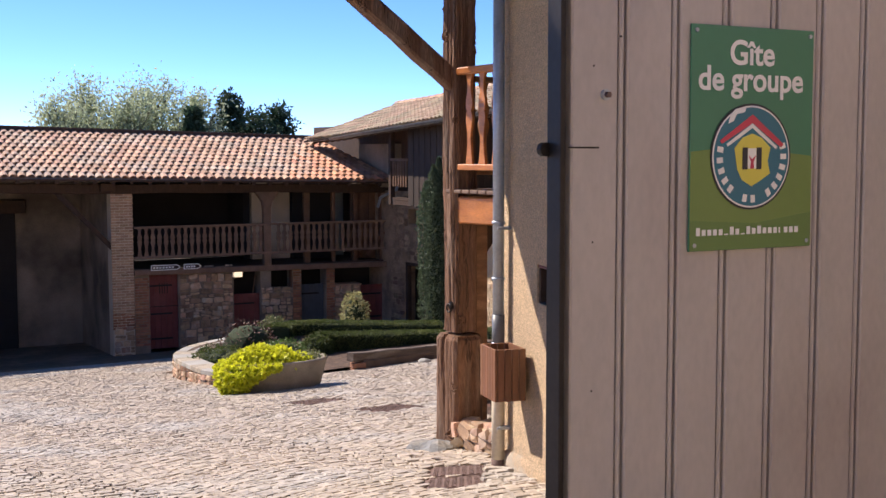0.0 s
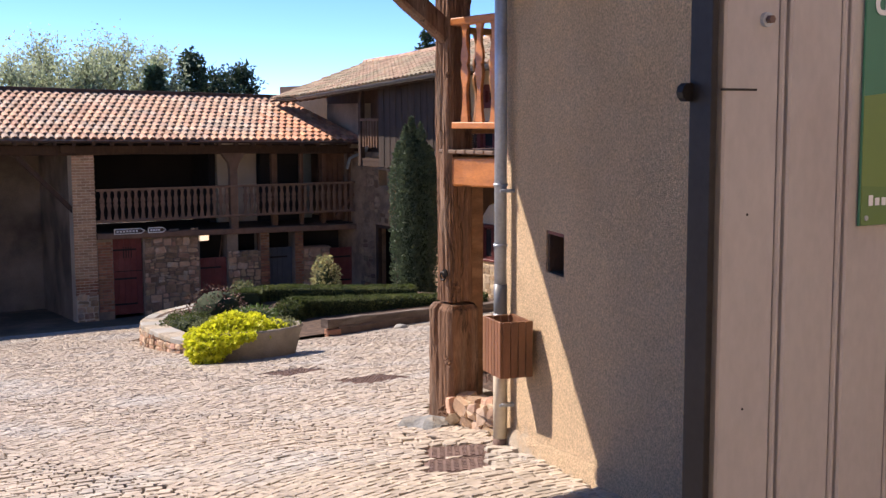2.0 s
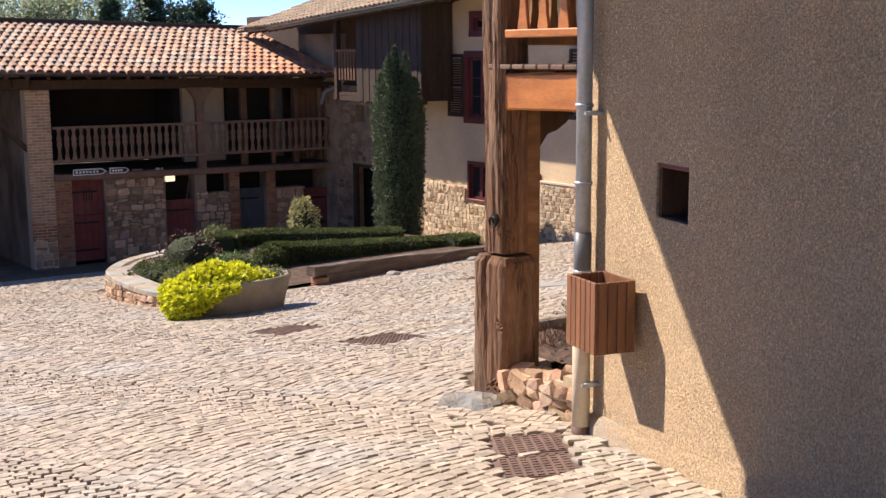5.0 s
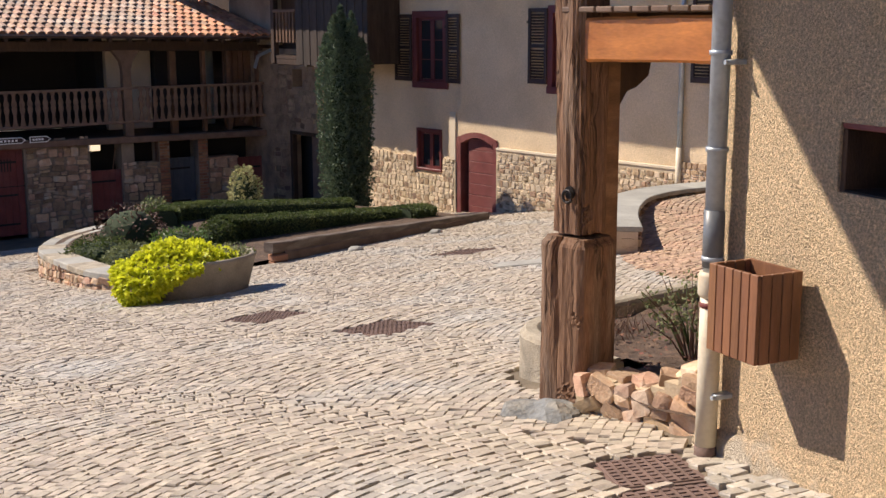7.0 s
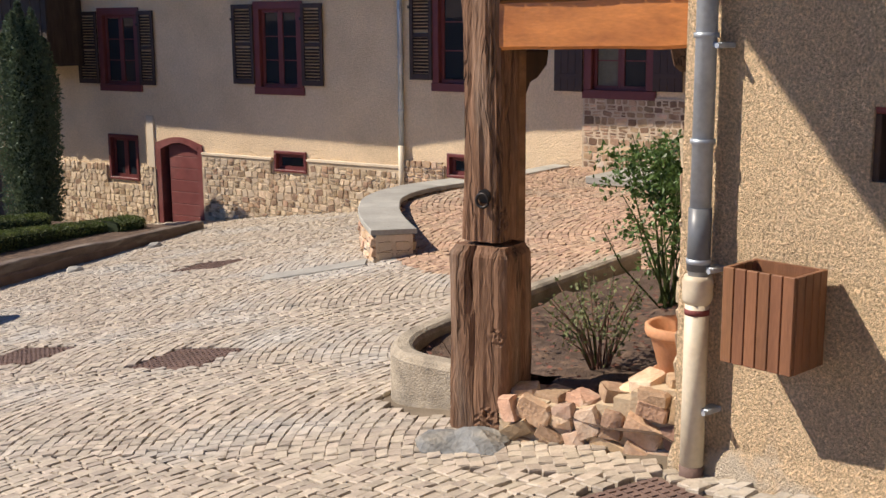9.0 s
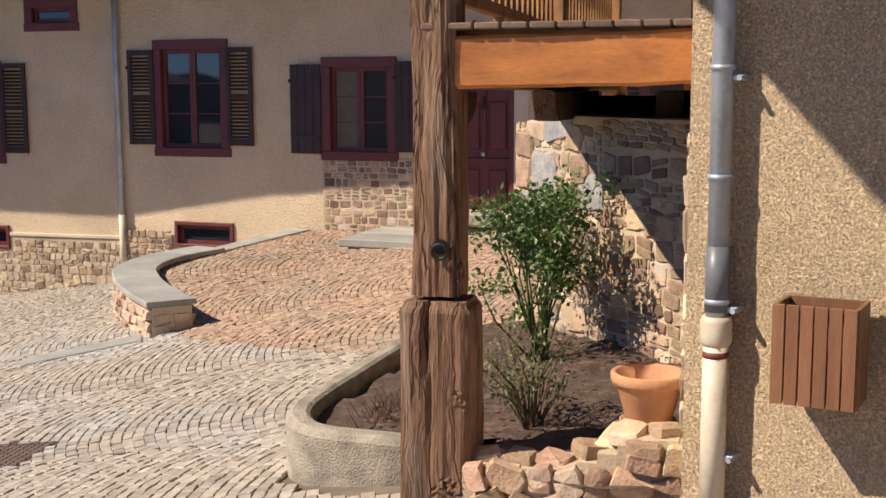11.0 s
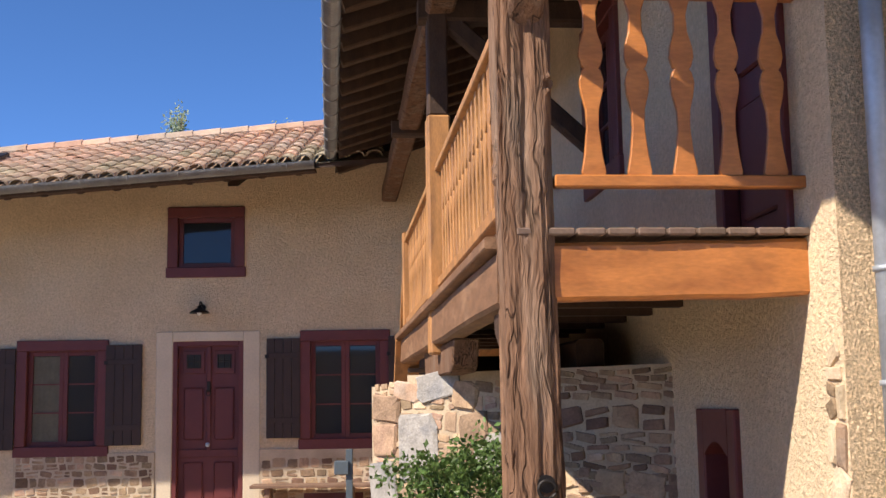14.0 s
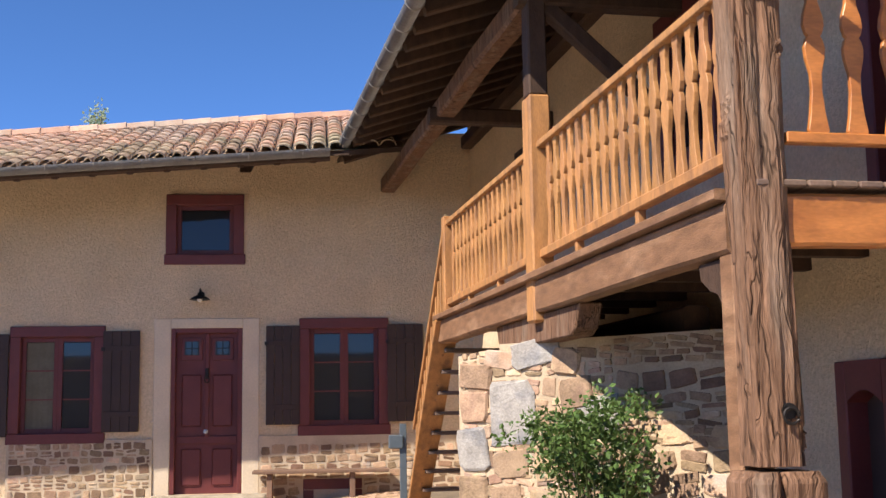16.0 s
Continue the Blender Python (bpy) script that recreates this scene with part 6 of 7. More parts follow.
def ball_bush(x, y, r, h, mat, label, seed, size=0.05, n=2600, cat="shrub"):
    rnd = random.Random(seed)
    z = ground_z(x, y)
    b = empty("shrub", None, label, cat)
    # Solid near-black body standing for the shade between the leaves.
    bm = bmesh.new()
    bmesh.ops.create_icosphere(bm, subdivisions=2, radius=1)
    for v in bm.verts:
        v.co = Vector((x, y, z + h / 2)) + Vector((v.co.x * r * 0.78, v.co.y * r * 0.78, v.co.z * h * 0.40)) * (1 + 0.2 * noise.noise(v.co * 2 + Vector((seed, 0, 0))))
    part("shrub_shade_core", bm, bpy.data.materials["foliage_shade"], b)
    L = []
    for _ in range(n):
        d = Vector((rnd.gauss(0, 1), rnd.gauss(0, 1), rnd.gauss(0, 1))).normalized()
        k = 1 + 0.22 * noise.noise(d * 2 + Vector((seed, 0, 0))) + 0.1 * noise.noise(d * 6)
        k *= rnd.uniform(0.82, 1.05)
        L.append((Vector((x + d.x * r * k, y + d.y * r * k, z + h / 2 + d.z * h / 2 * k)), d))
    leaves("leaves", L, size, mat, b, seed, 0.5)
    return b


ball_bush(3.85, 13.75, 0.30, 0.60, M_HEDGE, "round clipped box ball at the hedge end", 4)
M_PALELEAF = material("variegated_leaf", (0.40, 0.39, 0.19), 0.6, 3, 0.3, 50, 0, piece=0.8, thin=0.3)
M_GREYLEAF = material("grey_green_leaf", (0.19, 0.215, 0.095), 0.6, 3, 0.3, 50, 0, piece=0.8, thin=0.3)
M_DRYLEAF = material("bronze_leaf", (0.14, 0.075, 0.05), 0.7, 3, 0.3, 50, 0.2, piece=1.0)
ball_bush(6.72, 18.66, 0.32, 1.35, M_PALELEAF, "pale variegated shrub before the stables", 5, 0.08, 1500)
ball_bush(4.1, 17.1, 0.38, 0.95, M_GREYLEAF, "grey-green rounded shrub in the raised bed", 6, 0.06, 2000)
ball_bush(1.85, 13.5, 0.5, 0.56, M_HEDGE, "low dark green cushion shrub in the raised bed", 7, 0.05, 2400)
ball_bush(1.95, 12.4, 0.42, 0.46, M_GREYLEAF, "soft green shrub in the raised bed", 8, 0.055, 1800)
ball_bush(2.75, 14.6, 0.6, 0.98, M_DRYLEAF, "straggling rose with bronze leaves in the raised bed", 9, 0.06, 900)
ball_bush(2.9, 13.0, 0.45, 0.6, M_LEAF, "green rose bush in the raised bed", 10, 0.055, 1400)

# raised bed with its curved wall
rbed = empty("raised_bed", None, "curved raised flower bed of pink stone with pale coping", "planting bed")
RB = refine([(1.45, 10.6), (1.2, 11.4), (1.22, 12.6), (1.32, 13.8), (1.55, 14.8), (2.05, 15.6), (2.9, 16.2), (3.9, 16.7), (4.8, 16.9)], 5)


def bed_top(x, y):
    return -1.20 - 0.075 * (min(y, 15) - 11.5)



part("core", ribbon(RB, 0.34, lambda x, y: bed_top(x, y) - 0.08, lambda x, y: -2.6, 0.01), M_MORTAR, rbed)
for i in range(0, len(RB) - 2, 3):
    part("coping_slab", ribbon(RB[i:i + 4], 0.42, bed_top, lambda x, y: bed_top(x, y) - 0.08, 0.015), M_SLAB if i % 2 else M_TROUGH, rbed)
bm = bmesh.new()
c = bm.verts.new((4.4, 14.2, -1.42))
ring_v = [bm.verts.new((x, y, -1.5)) for x, y in [p[:2] for p in RB] + [(8.0, 17.3), (9.3, 15.6), (9.35, 14.1), (6.5, 12.85), (3.9, 11.7)]]
for i in range(len(ring_v)):
    bm.faces.new((c, ring_v[i], ring_v[(i + 1) % len(ring_v)]))
for v in bm.verts:
    v.co.z = max(ground_z(v.co.x, v.co.y) + 0.06, -1.46 - 0.045 * max(0, v.co.x - 3))
part("soil", bm, M_SOIL, rbed)

# sleepers edging the bed
sl = empty("timber_edging", None, "weathered dark sleeper edging the hedge bed on brick ends", "edging")
part("lower_sleeper", beam((3.85, 11.55, -1.36), (8.6, 13.62, -1.64), 0.16, 0.17, wob=0.01, seed=6), M_BOARD, sl)
part("upper_sleeper", beam((3.62, 11.46, -1.19), (9.45, 14.0, -1.64), 0.15, 0.17, wob=0.012, n=14, seed=7), M_SLEEPER, sl)
for i in range(2):
    part("brick", cube(3.66, 3.9, 11.4, 11.58, -1.50 + i * 0.10, -1.41 + i * 0.10, 0.008), M_BRICK, sl)
for x, y in ((5.12, 11.55), (7.29, 12.55)):
    bm = bmesh.new()
    bmesh.ops.create_icosphere(bm, subdivisions=2, radius=1)
    for v in bm.verts:
        v.co = Vector((v.co.x * 0.13, v.co.y * 0.09, max(v.co.z, -0.3) * 0.07)) * (1 + 0.2 * noise.noise(v.co * 2 + Vector((x, 0, 0))))
    tagged(part("edge_stone", bm, M_SLAB, m=Matrix.Translation((x, y, ground_z(x, y) + 0.02))), "small pale rounded stone on the cobbles beside the sleepers", "stone", "edge stones")

# stone trough planter with lime sweet potato
pot = empty("planter_trough", Matrix.Translation((1.50, 9.15, ground_z(1.50, 9.15) - 0.02)) @ Matrix.Rotation(radians(2), 4, "Z") @ Matrix.Diagonal((0.94, 0.94, 0.84, 1)), "weathered oval stone planter in the yard", "planter")
bm = bmesh.new()
prof = [(0.82, 0.0), (0.86, 0.03), (0.98, 0.42), (1.0, 0.50), (1.03, 0.53), (1.03, 0.57), (0.99, 0.59), (0.92, 0.57), (0.90, 0.46), (0.3, 0.46)]
N = 48
rings = [[bm.verts.new((0.80 * r * math.cos(k * math.tau / N), 0.50 * r * math.sin(k * math.tau / N), z + 0.004 * noise.noise(Vector((k, z * 9, 1))))) for k in range(N)] for r, z in prof]
for r0, r1 in zip(rings, rings[1:]):
    for k in range(N):
        bm.faces.new((r0[k], r0[(k + 1) % N], r1[(k + 1) % N], r1[k]))
bm.faces.new(rings[0][::-1])
bm.faces.new(rings[-1])
part("bowl", bm, M_POT, pot, smooth=True)
lime = empty("lime_foliage", pot.matrix_basis.copy(), "bright lime-yellow trailing foliage spilling over the planter", "plant")
rnd = random.Random(12)
L = []
for _ in range(2600):
    a = rnd.uniform(0, math.tau)
    r = math.sqrt(rnd.random())
    x, y = -0.16 + 0.70 * r * math.cos(a), 0.46 * r * math.sin(a)
    z = 0.52 + (0.24 - 0.14 * (x + 0.16)) * (1 - r * r) + 0.07 * noise.noise(Vector((x * 5, y * 5, 0))) + rnd.uniform(-0.05, 0.03)
    L.append(((x, y, z), Vector((math.cos(a) * r * 0.6, math.sin(a) * r * 0.6 - 0.2, 0.8))))
for _ in range(1900):
    a = rnd.uniform(2.6, 4.5)
    f = rnd.random()
    r = 1.03 + 0.16 * math.sin(f * 3) + rnd.uniform(-0.04, 0.10)
    w = max(0, math.cos((a - 3.45) * 1.55)) ** 1.5
    z = 0.55 - f * 0.58 * w + rnd.uniform(-0.03, 0.03)
    L.append(((0.80 * r * math.cos(a), 0.52 * r * math.sin(a), z), Vector((math.cos(a) * 0.7, math.sin(a) * 0.7, -0.2))))
leaves("foliage", L, 0.085, M_LIME, lime, 5, 0.75)
L = [((rnd.uniform(0.25, 0.7), rnd.uniform(-0.3, 0.3), 0.52 + rnd.uniform(0, 0.12)), (0, 0, 1)) for _ in range(500)]
leaves("silver_leaves", L, 0.05, M_GREYLEAF, lime, 6, 0.5, "grey-green filler leaves")

# cypress column
cy = empty("cypress", Matrix.Translation((8.63, 17.8, ground_z(8.63, 17.8))), "tall dark columnar yew-green cypress", "tree")
part("trunk", tube([(0, 0, -0.2), (0, 0, 2.2), (0.02, 0, 4.0)], [0.10, 0.07, 0.02], 8), M_BARK, cy)
rnd = random.Random(8)
L = []
tops = [(-0.05, 0.0, 4.75), (0.26, 0.05, 4.25), (-0.24, -0.1, 4.55), (0.08, -0.22, 4.6), (0.36, -0.13, 4.05), (-0.34, 0.1, 4.15), (-0.08, 0.26, 4.5), (0.29, 0.24, 3.9), (-0.29, -0.28, 4.0), (0.05, -0.36, 4.2), (0.38, 0.05, 3.8)]
for tx, ty, th in tops:
    for _ in range(4600):
        f = rnd.random() ** 0.8
        z = f * th * 0.945
        rr = 0.22 * (1 - (max(f - 0.78, 0) / 0.22) ** 1.6) * (0.7 + 0.3 * min(1, f * 5))
        a = rnd.uniform(0, math.tau)
        rr *= rnd.uniform(0.75, 1.1) * (1 + 0.25 * noise.noise(Vector((tx * 9 + math.cos(a), ty * 9 + math.sin(a), z * 4))))
        L.append(((tx * (0.8 + 0.2 * f) + rr * math.cos(a), ty + rr * math.sin(a), z), Vector((math.cos(a) * 0.4, math.sin(a) * 0.4, 0.9))))
leaves("crown", L, 0.072, M_CYPRESS, cy, 9, 0.45)
# Near-black filling that stands for the shade deep in the crown.
part("crown_shade_core", lathe([(0.12, 0.05), (0.36, 0.6), (0.40, 1.8), (0.38, 2.8), (0.32, 3.5), (0.08, 4.2)], 10), bpy.data.materials["foliage_shade"], cy)

# climbing rose before the rubble wall and the small rose
rose = empty("climbing_rose", Matrix.Translation((2.78, 1.50, -0.02)), "leafy green rose bush with bare lower canes", "rose bush")
rnd = random.Random(31)
tips = []
for i in range(26):
    a = rnd.uniform(0, math.tau)
    r = rnd.uniform(0.15, 0.55)
    tip = Vector((r * math.cos(a) + 0.12, r * math.sin(a) * 0.8 + 0.05, rnd.uniform(0.5, 1.2)))
    mid = Vector((tip.x * 0.4 + rnd.uniform(-.1, .1), tip.y * 0.4 + rnd.uniform(-.1, .1), tip.z * 0.55))
    part("cane", tube([(rnd.uniform(-.08, .08), rnd.uniform(-.08, .08), -0.05), mid, tip], [0.009, 0.006, 0.003], 5), M_HEDGE, rose)
    tips.append((mid, tip))
L = []
for i in range(90):
    c = Vector((0.15 + rnd.gauss(0, 0.23), 0.02 + rnd.gauss(0, 0.19), 0.86 + rnd.gauss(0, 0.19)))
    if c.z > 1.2:
        c.z = 1.2 - rnd.uniform(0, .2)
    L += clump(c, (0.11, 0.11, 0.09), 42, rnd, 0.2)
for mid, tip in tips:
    for k in range(16):
        p = mid.lerp(tip, rnd.random()) + Vector((rnd.gauss(0, .05), rnd.gauss(0, .05), rnd.gauss(0, .05)))
        L.append((p, Vector((0, 0, 0.4))))
leaves("leaves", L, 0.045, M_LEAF, rose, 13, 0.6)
r2 = empty("small_rose", Matrix.Translation((1.15, 1.05, -0.02)), "thin young rose bush with sparse leaves", "rose bush")
L = []
for i in range(26):
    a = rnd.uniform(0, math.tau)
    tip = Vector((rnd.uniform(0.08, 0.36) * math.cos(a), rnd.uniform(0.08, 0.36) * math.sin(a), rnd.uniform(0.28, 0.60)))
    mid = tip * 0.5 + Vector((rnd.uniform(-.04, .04), rnd.uniform(-.04, .04), 0.05))
    part("cane", tube([(rnd.uniform(-.04, .04), rnd.uniform(-.04, .04), -0.03), mid, tip], [0.007, 0.005, 0.002], 5), M_DRYLEAF if i % 3 else M_HEDGE, r2)
    for k in range(26):
        L.append((mid.lerp(tip, rnd.random()) + Vector((rnd.gauss(0, .025), rnd.gauss(0, .025), rnd.gauss(0, .025))), Vector((0, 0, 0.3))))
leaves("leaves", L, 0.032, M_GREYLEAF, r2, 14, 0.5)
dry = empty("dry_clump", Matrix.Translation((1.35, 1.95, 0.0)), "dry brown tuft of stems in the bed", "plant")
bm = bmesh.new()
for i in range(80):
    a, l = rnd.uniform(0, math.tau), rnd.uniform(0.06, 0.2)
    b0 = Vector((rnd.gauss(0, .12), rnd.gauss(0, .08), -0.05))
    tube([b0, b0 + Vector((l * 0.6 * math.cos(a), l * 0.6 * math.sin(a), l))], [0.003, 0.001], 4, True, bm)
part("stem_tuft", bm, M_DRYLEAF, dry)["kind"] = "stuff"

# ---- trees beyond the roofs ----


def tree(x, y, h, spread, mat, label, seed, n=60, per=220, size=0.35, conifer=False, gap=0.5):
    rnd = random.Random(seed)
    z = ground_z(x, y)
    t = empty("tree", Matrix.Translation((x, y, z)), label, "tree")
    part("trunk", tube([(0, 0, -0.3), (0.1, 0, h * 0.4), (0.05, 0.1, h * 0.75), (0, 0, h * 0.96)], [h * 0.022, h * 0.016, h * 0.009, h * 0.002], 8), M_BARK, t)
    L = []
    for i in range(n):
        f = (i + 0.5) / n
        zz = h * (0.22 + 0.78 * f)
        a = i * 2.4 + rnd.uniform(-.4, .4)
        w = spread * ((1 - f) ** 0.8 if conifer else math.sin(math.pi * min(0.97, 0.18 + 0.8 * f)) ** 0.7) * rnd.uniform(0.55, 1.05)
        tip = Vector((w * math.cos(a), w * math.sin(a), zz + (-0.04 * h if conifer else 0.06 * h)))
        if i % 3 == 0:
            part("limb", tube([(0, 0, zz - 0.05 * h), tip * 0.5 + Vector((0, 0, zz * 0.5)), tip], [h * 0.006, h * 0.004, h * 0.001], 5), M_BARK, t)
        for k in range(3):
            c = Vector((0, 0, zz)).lerp(tip, 0.35 + 0.3 * k + rnd.uniform(-.1, .1))
            r = spread * rnd.uniform(0.14, 0.24)
            L += clump(c, (r, r, r * (0.45 if conifer else 0.9)), per // 3, rnd, 0.2)
    leaves("crown", L, size, mat, t, seed, 0.5)
    return t


def poplar(x, y, h, spread, label, seed, n=90, per=90, size=0.19):
    """An airy poplar: upright limbs with loose sprays of small pale leaves and sky between."""
    rnd = random.Random(seed)
    t = empty("poplar", Matrix.Translation((x, y, ground_z(x, y))), label, "tree")
    part("trunk", tube([(0, 0, -0.3), (0.05, 0, h * 0.5), (0, 0, h * 0.95)], [h * 0.016, h * 0.009, h * 0.001], 7), M_BARK, t)
    L = []
    for i in range(n):
        f = rnd.random() ** 0.8
        a = rnd.uniform(0, math.tau)
        z0 = h * (0.25 + 0.55 * f)
        w = spread * rnd.uniform(0.25, 1.0) * (1 - 0.55 * f)
        tip = Vector((w * math.cos(a), w * math.sin(a), min(z0 + h * rnd.uniform(0.12, 0.3), h * (1.0 - 0.12 * (w / spread)))))
        if i % 2 == 0:
            part("limb", tube([(0, 0, z0), tip * 0.5 + Vector((0, 0, z0 * 0.5)), tip], [h * 0.004, h * 0.003, h * 0.0008], 4), M_BARK, t)
        for k in range(per):
            p = Vector((0, 0, z0)).lerp(tip, 0.3 + 0.75 * rnd.random())
            p += Vector((rnd.gauss(0, 0.16), rnd.gauss(0, 0.16), rnd.gauss(0, 0.22))) * spread * 0.55
            L.append((p, Vector((0, 0, 0.5))))
    leaves("crown", L, size, M_POPLAR, t, seed, 0.6)
    return t


for i, (x, y, h, s) in enumerate(((6.4, 58, 10.6, 3.2), (8.3, 61, 11.9, 3.6), (9.8, 58, 11.0, 3.4), (11.6, 61, 12.0, 3.6), (13.4, 58, 11.0, 3.0), (14.6, 60, 10.2, 2.6))):
    poplar(x, y, h, s, "pale airy poplar beyond the barn roof", 40 + i)
tree(17.5, 60, 11.8, 2.9, M_FIR, "dark fir beyond the barn roof", 60, 54, 170, 0.27)
tree(19.4, 61, 9.9, 2.2, M_FIR, "lower dark fir beyond the barn roof", 67, 46, 150, 0.27)
tree(15.8, 59, 10.4, 1.8, M_FIR, "smaller dark fir beyond the barn roof", 61, 50, 160, 0.26)
tree(12.9, 56, 9.9, 2.0, M_FIR, "dark evergreen below the poplars", 62, 50, 200, 0.32, True)
tree(20.3, 60, 10.2, 2.6, M_FIR, "low dark evergreen beyond the barn", 63, 50, 200, 0.32, True)
tree(31.5, 60, 15.5, 2.4, M_FIR, "cedar rising behind the farmhouse roof", 64, 34, 120, 0.3, True)
poplar(40, 11.6, 13.9, 1.3, "poplar top behind the farmhouse ridge", 65, 60, 110, 0.15)
poplar(41, 7.7, 13.0, 1.1, "poplar tip barely over the farmhouse ridge", 66, 50, 70, 0.14)

# wooded rise far off
bm = bmesh.new()
rnd = random.Random(77)
V, F = [], []
for i in range(240):
    a = math.tau * i / 240
    for k, (r, zz) in enumerate(((320, -16), (330, 4 + 5 * noise.noise(Vector((math.cos(a) * 9, math.sin(a) * 9, 0))) + rnd.uniform(-1, 1)), (360, -16))):
        V.append((r * math.cos(a), r * math.sin(a), zz))
for i in range(240):
    j = (i + 1) % 240
    for k in range(2):
        F.append((i * 3 + k, j * 3 + k, j * 3 + k + 1, i * 3 + k + 1))
me = bpy.data.meshes.new("backdrop")
me.from_pydata(V, [], F)
tagged(part_of("backdrop", me, M_FIR), "low wooded rise on the horizon", "backdrop", kind="structure")
# ---- pieces of roofs ----


def tile_mesh(name, w, ln, lift):
    """One curved roof tile, its length along +y, its hollow side down."""
    bm = bmesh.new()
    n = 5
    ends = []
    for y, r in ((0, w / 2), (ln, w / 2 * 0.84)):
        up = [bm.verts.new((r * math.cos(math.pi * k / n), y, r * 0.72 * math.sin(math.pi * k / n) + (lift if y == 0 else 0))) for k in range(n + 1)]
        dn = [bm.verts.new((0.84 * r * math.cos(math.pi * k / n), y, 0.84 * r * 0.72 * math.sin(math.pi * k / n) + (lift if y == 0 else 0) - 0.004)) for k in range(n + 1)]
        ends.append((up, dn))
    (u0, d0), (u1, d1) = ends
    for k in range(n):
        bm.faces.new((u0[k], u0[k + 1], u1[k + 1], u1[k]))
        bm.faces.new((d0[k + 1], d0[k], u0[k], u0[k + 1]))
    me = bpy.data.meshes.new(name)
    bmesh.ops.recalc_face_normals(bm, faces=bm.faces)
    bm.to_mesh(me)
    bm.free()
    return me


def lay_tiles(parent, spots, me, mats, pick, name="tile"):
    """spots: (matrix, key). The picked stretch as parts, the rest joined."""
    base = np.array([v.co for v in me.vertices])
    polys = [tuple(p.vertices) for p in me.polygons]
    V, F = {}, {}
    meshes = {}
    count = 0
    for m, key in spots:
        if pick(m.translation) and count < 300:
            if key not in meshes:
                c = me.copy()
                c.materials.append(mats[key])
                meshes[key] = c
            o = new(name, meshes[key])
            o.parent = parent
            o.matrix_basis = m
            count += 1
        else:
            M = np.array(m)
            k = sum(len(x) for x in V.get(key, []))
            V.setdefault(key, []).append(base @ M[:3, :3].T + M[:3, 3])
            F.setdefault(key, []).extend(tuple(i + k for i in p) for p in polys)
    for key in V:
        me2 = bpy.data.meshes.new(name + "s")
        me2.from_pydata(np.concatenate(V[key]).tolist(), [], F[key])
        o = part_of(name + "s", me2, mats[key], parent)
        o["kind"] = "stuff"


rnd = random.Random(101)
spots = []
pitch, course = 0.215, 0.335
sl_len = 4.0 * math.sqrt(1 + 0.32 ** 2)
rows = int(sl_len / course)
for j in range(rows):
    r = (j + 0.0) / rows
    xmax = 10.25 - 0.9 * r
    nx = int((xmax + 12) / pitch)
    for i in range(nx):
        x = xmax - 0.1 - i * pitch
        p = barn_pt(x, max(r - 0.004, -0.01), 0.085 + rnd.uniform(-.006, .006))
        m = Matrix.Translation(p) @ Matrix.Rotation(rnd.uniform(-.02, .02), 4, "Z") @ Matrix.Rotation(math.atan(0.32), 4, "X")
        key = 1 if x > 8.9 - 1.3 * (1 - r) + rnd.uniform(-0.9, 0.9) + 0.8 * r else 0
        spots.append((m, key))
lay_tiles(barn_roof, spots, tile_mesh("tile", 0.208, 0.42, 0.014), [M_TILE, M_TILE_NEW], lambda p: p.x > 4.2)
spots = []
ang = math.atan(SLC)
for j in range(10):
    r = j * 0.33
    for i in range(118):
        y = 2.4 + i * 0.21
        if y > 27:
            break
        p = croof_pt(y, r - 0.03, 0.085 + rnd.uniform(-.006, .006))
        m = Matrix.Translation(p) @ Matrix.Rotation(radians(-90) + rnd.uniform(-.02, .02), 4, "Z") @ Matrix.Rotation(ang, 4, "X")
        key = 1 if r > 1.4 + 0.16 * (y - 8) + rnd.uniform(-.8, .8) else 0
        spots.append((m, key))
lay_tiles(croof, spots, tile_mesh("roof_tile", 0.202, 0.42, 0.016), [M_TILE_OLD, M_TILE], lambda p: 3.2 < p.y < 9.2, "roof_tile")
bm = bmesh.new()
for i in range(62):
    y0 = 2.4 + i * 0.4
    a_, b_ = croof_pt(y0, 3.12, 0.12), croof_pt(min(y0 + 0.42, 27.1), 3.12, 0.12)
    tube([a_, b_], [0.11, 0.095], 8, True, bm)
part("ridge_tiles", bm, M_TILE, croof)

# ---- pieces of walls ----


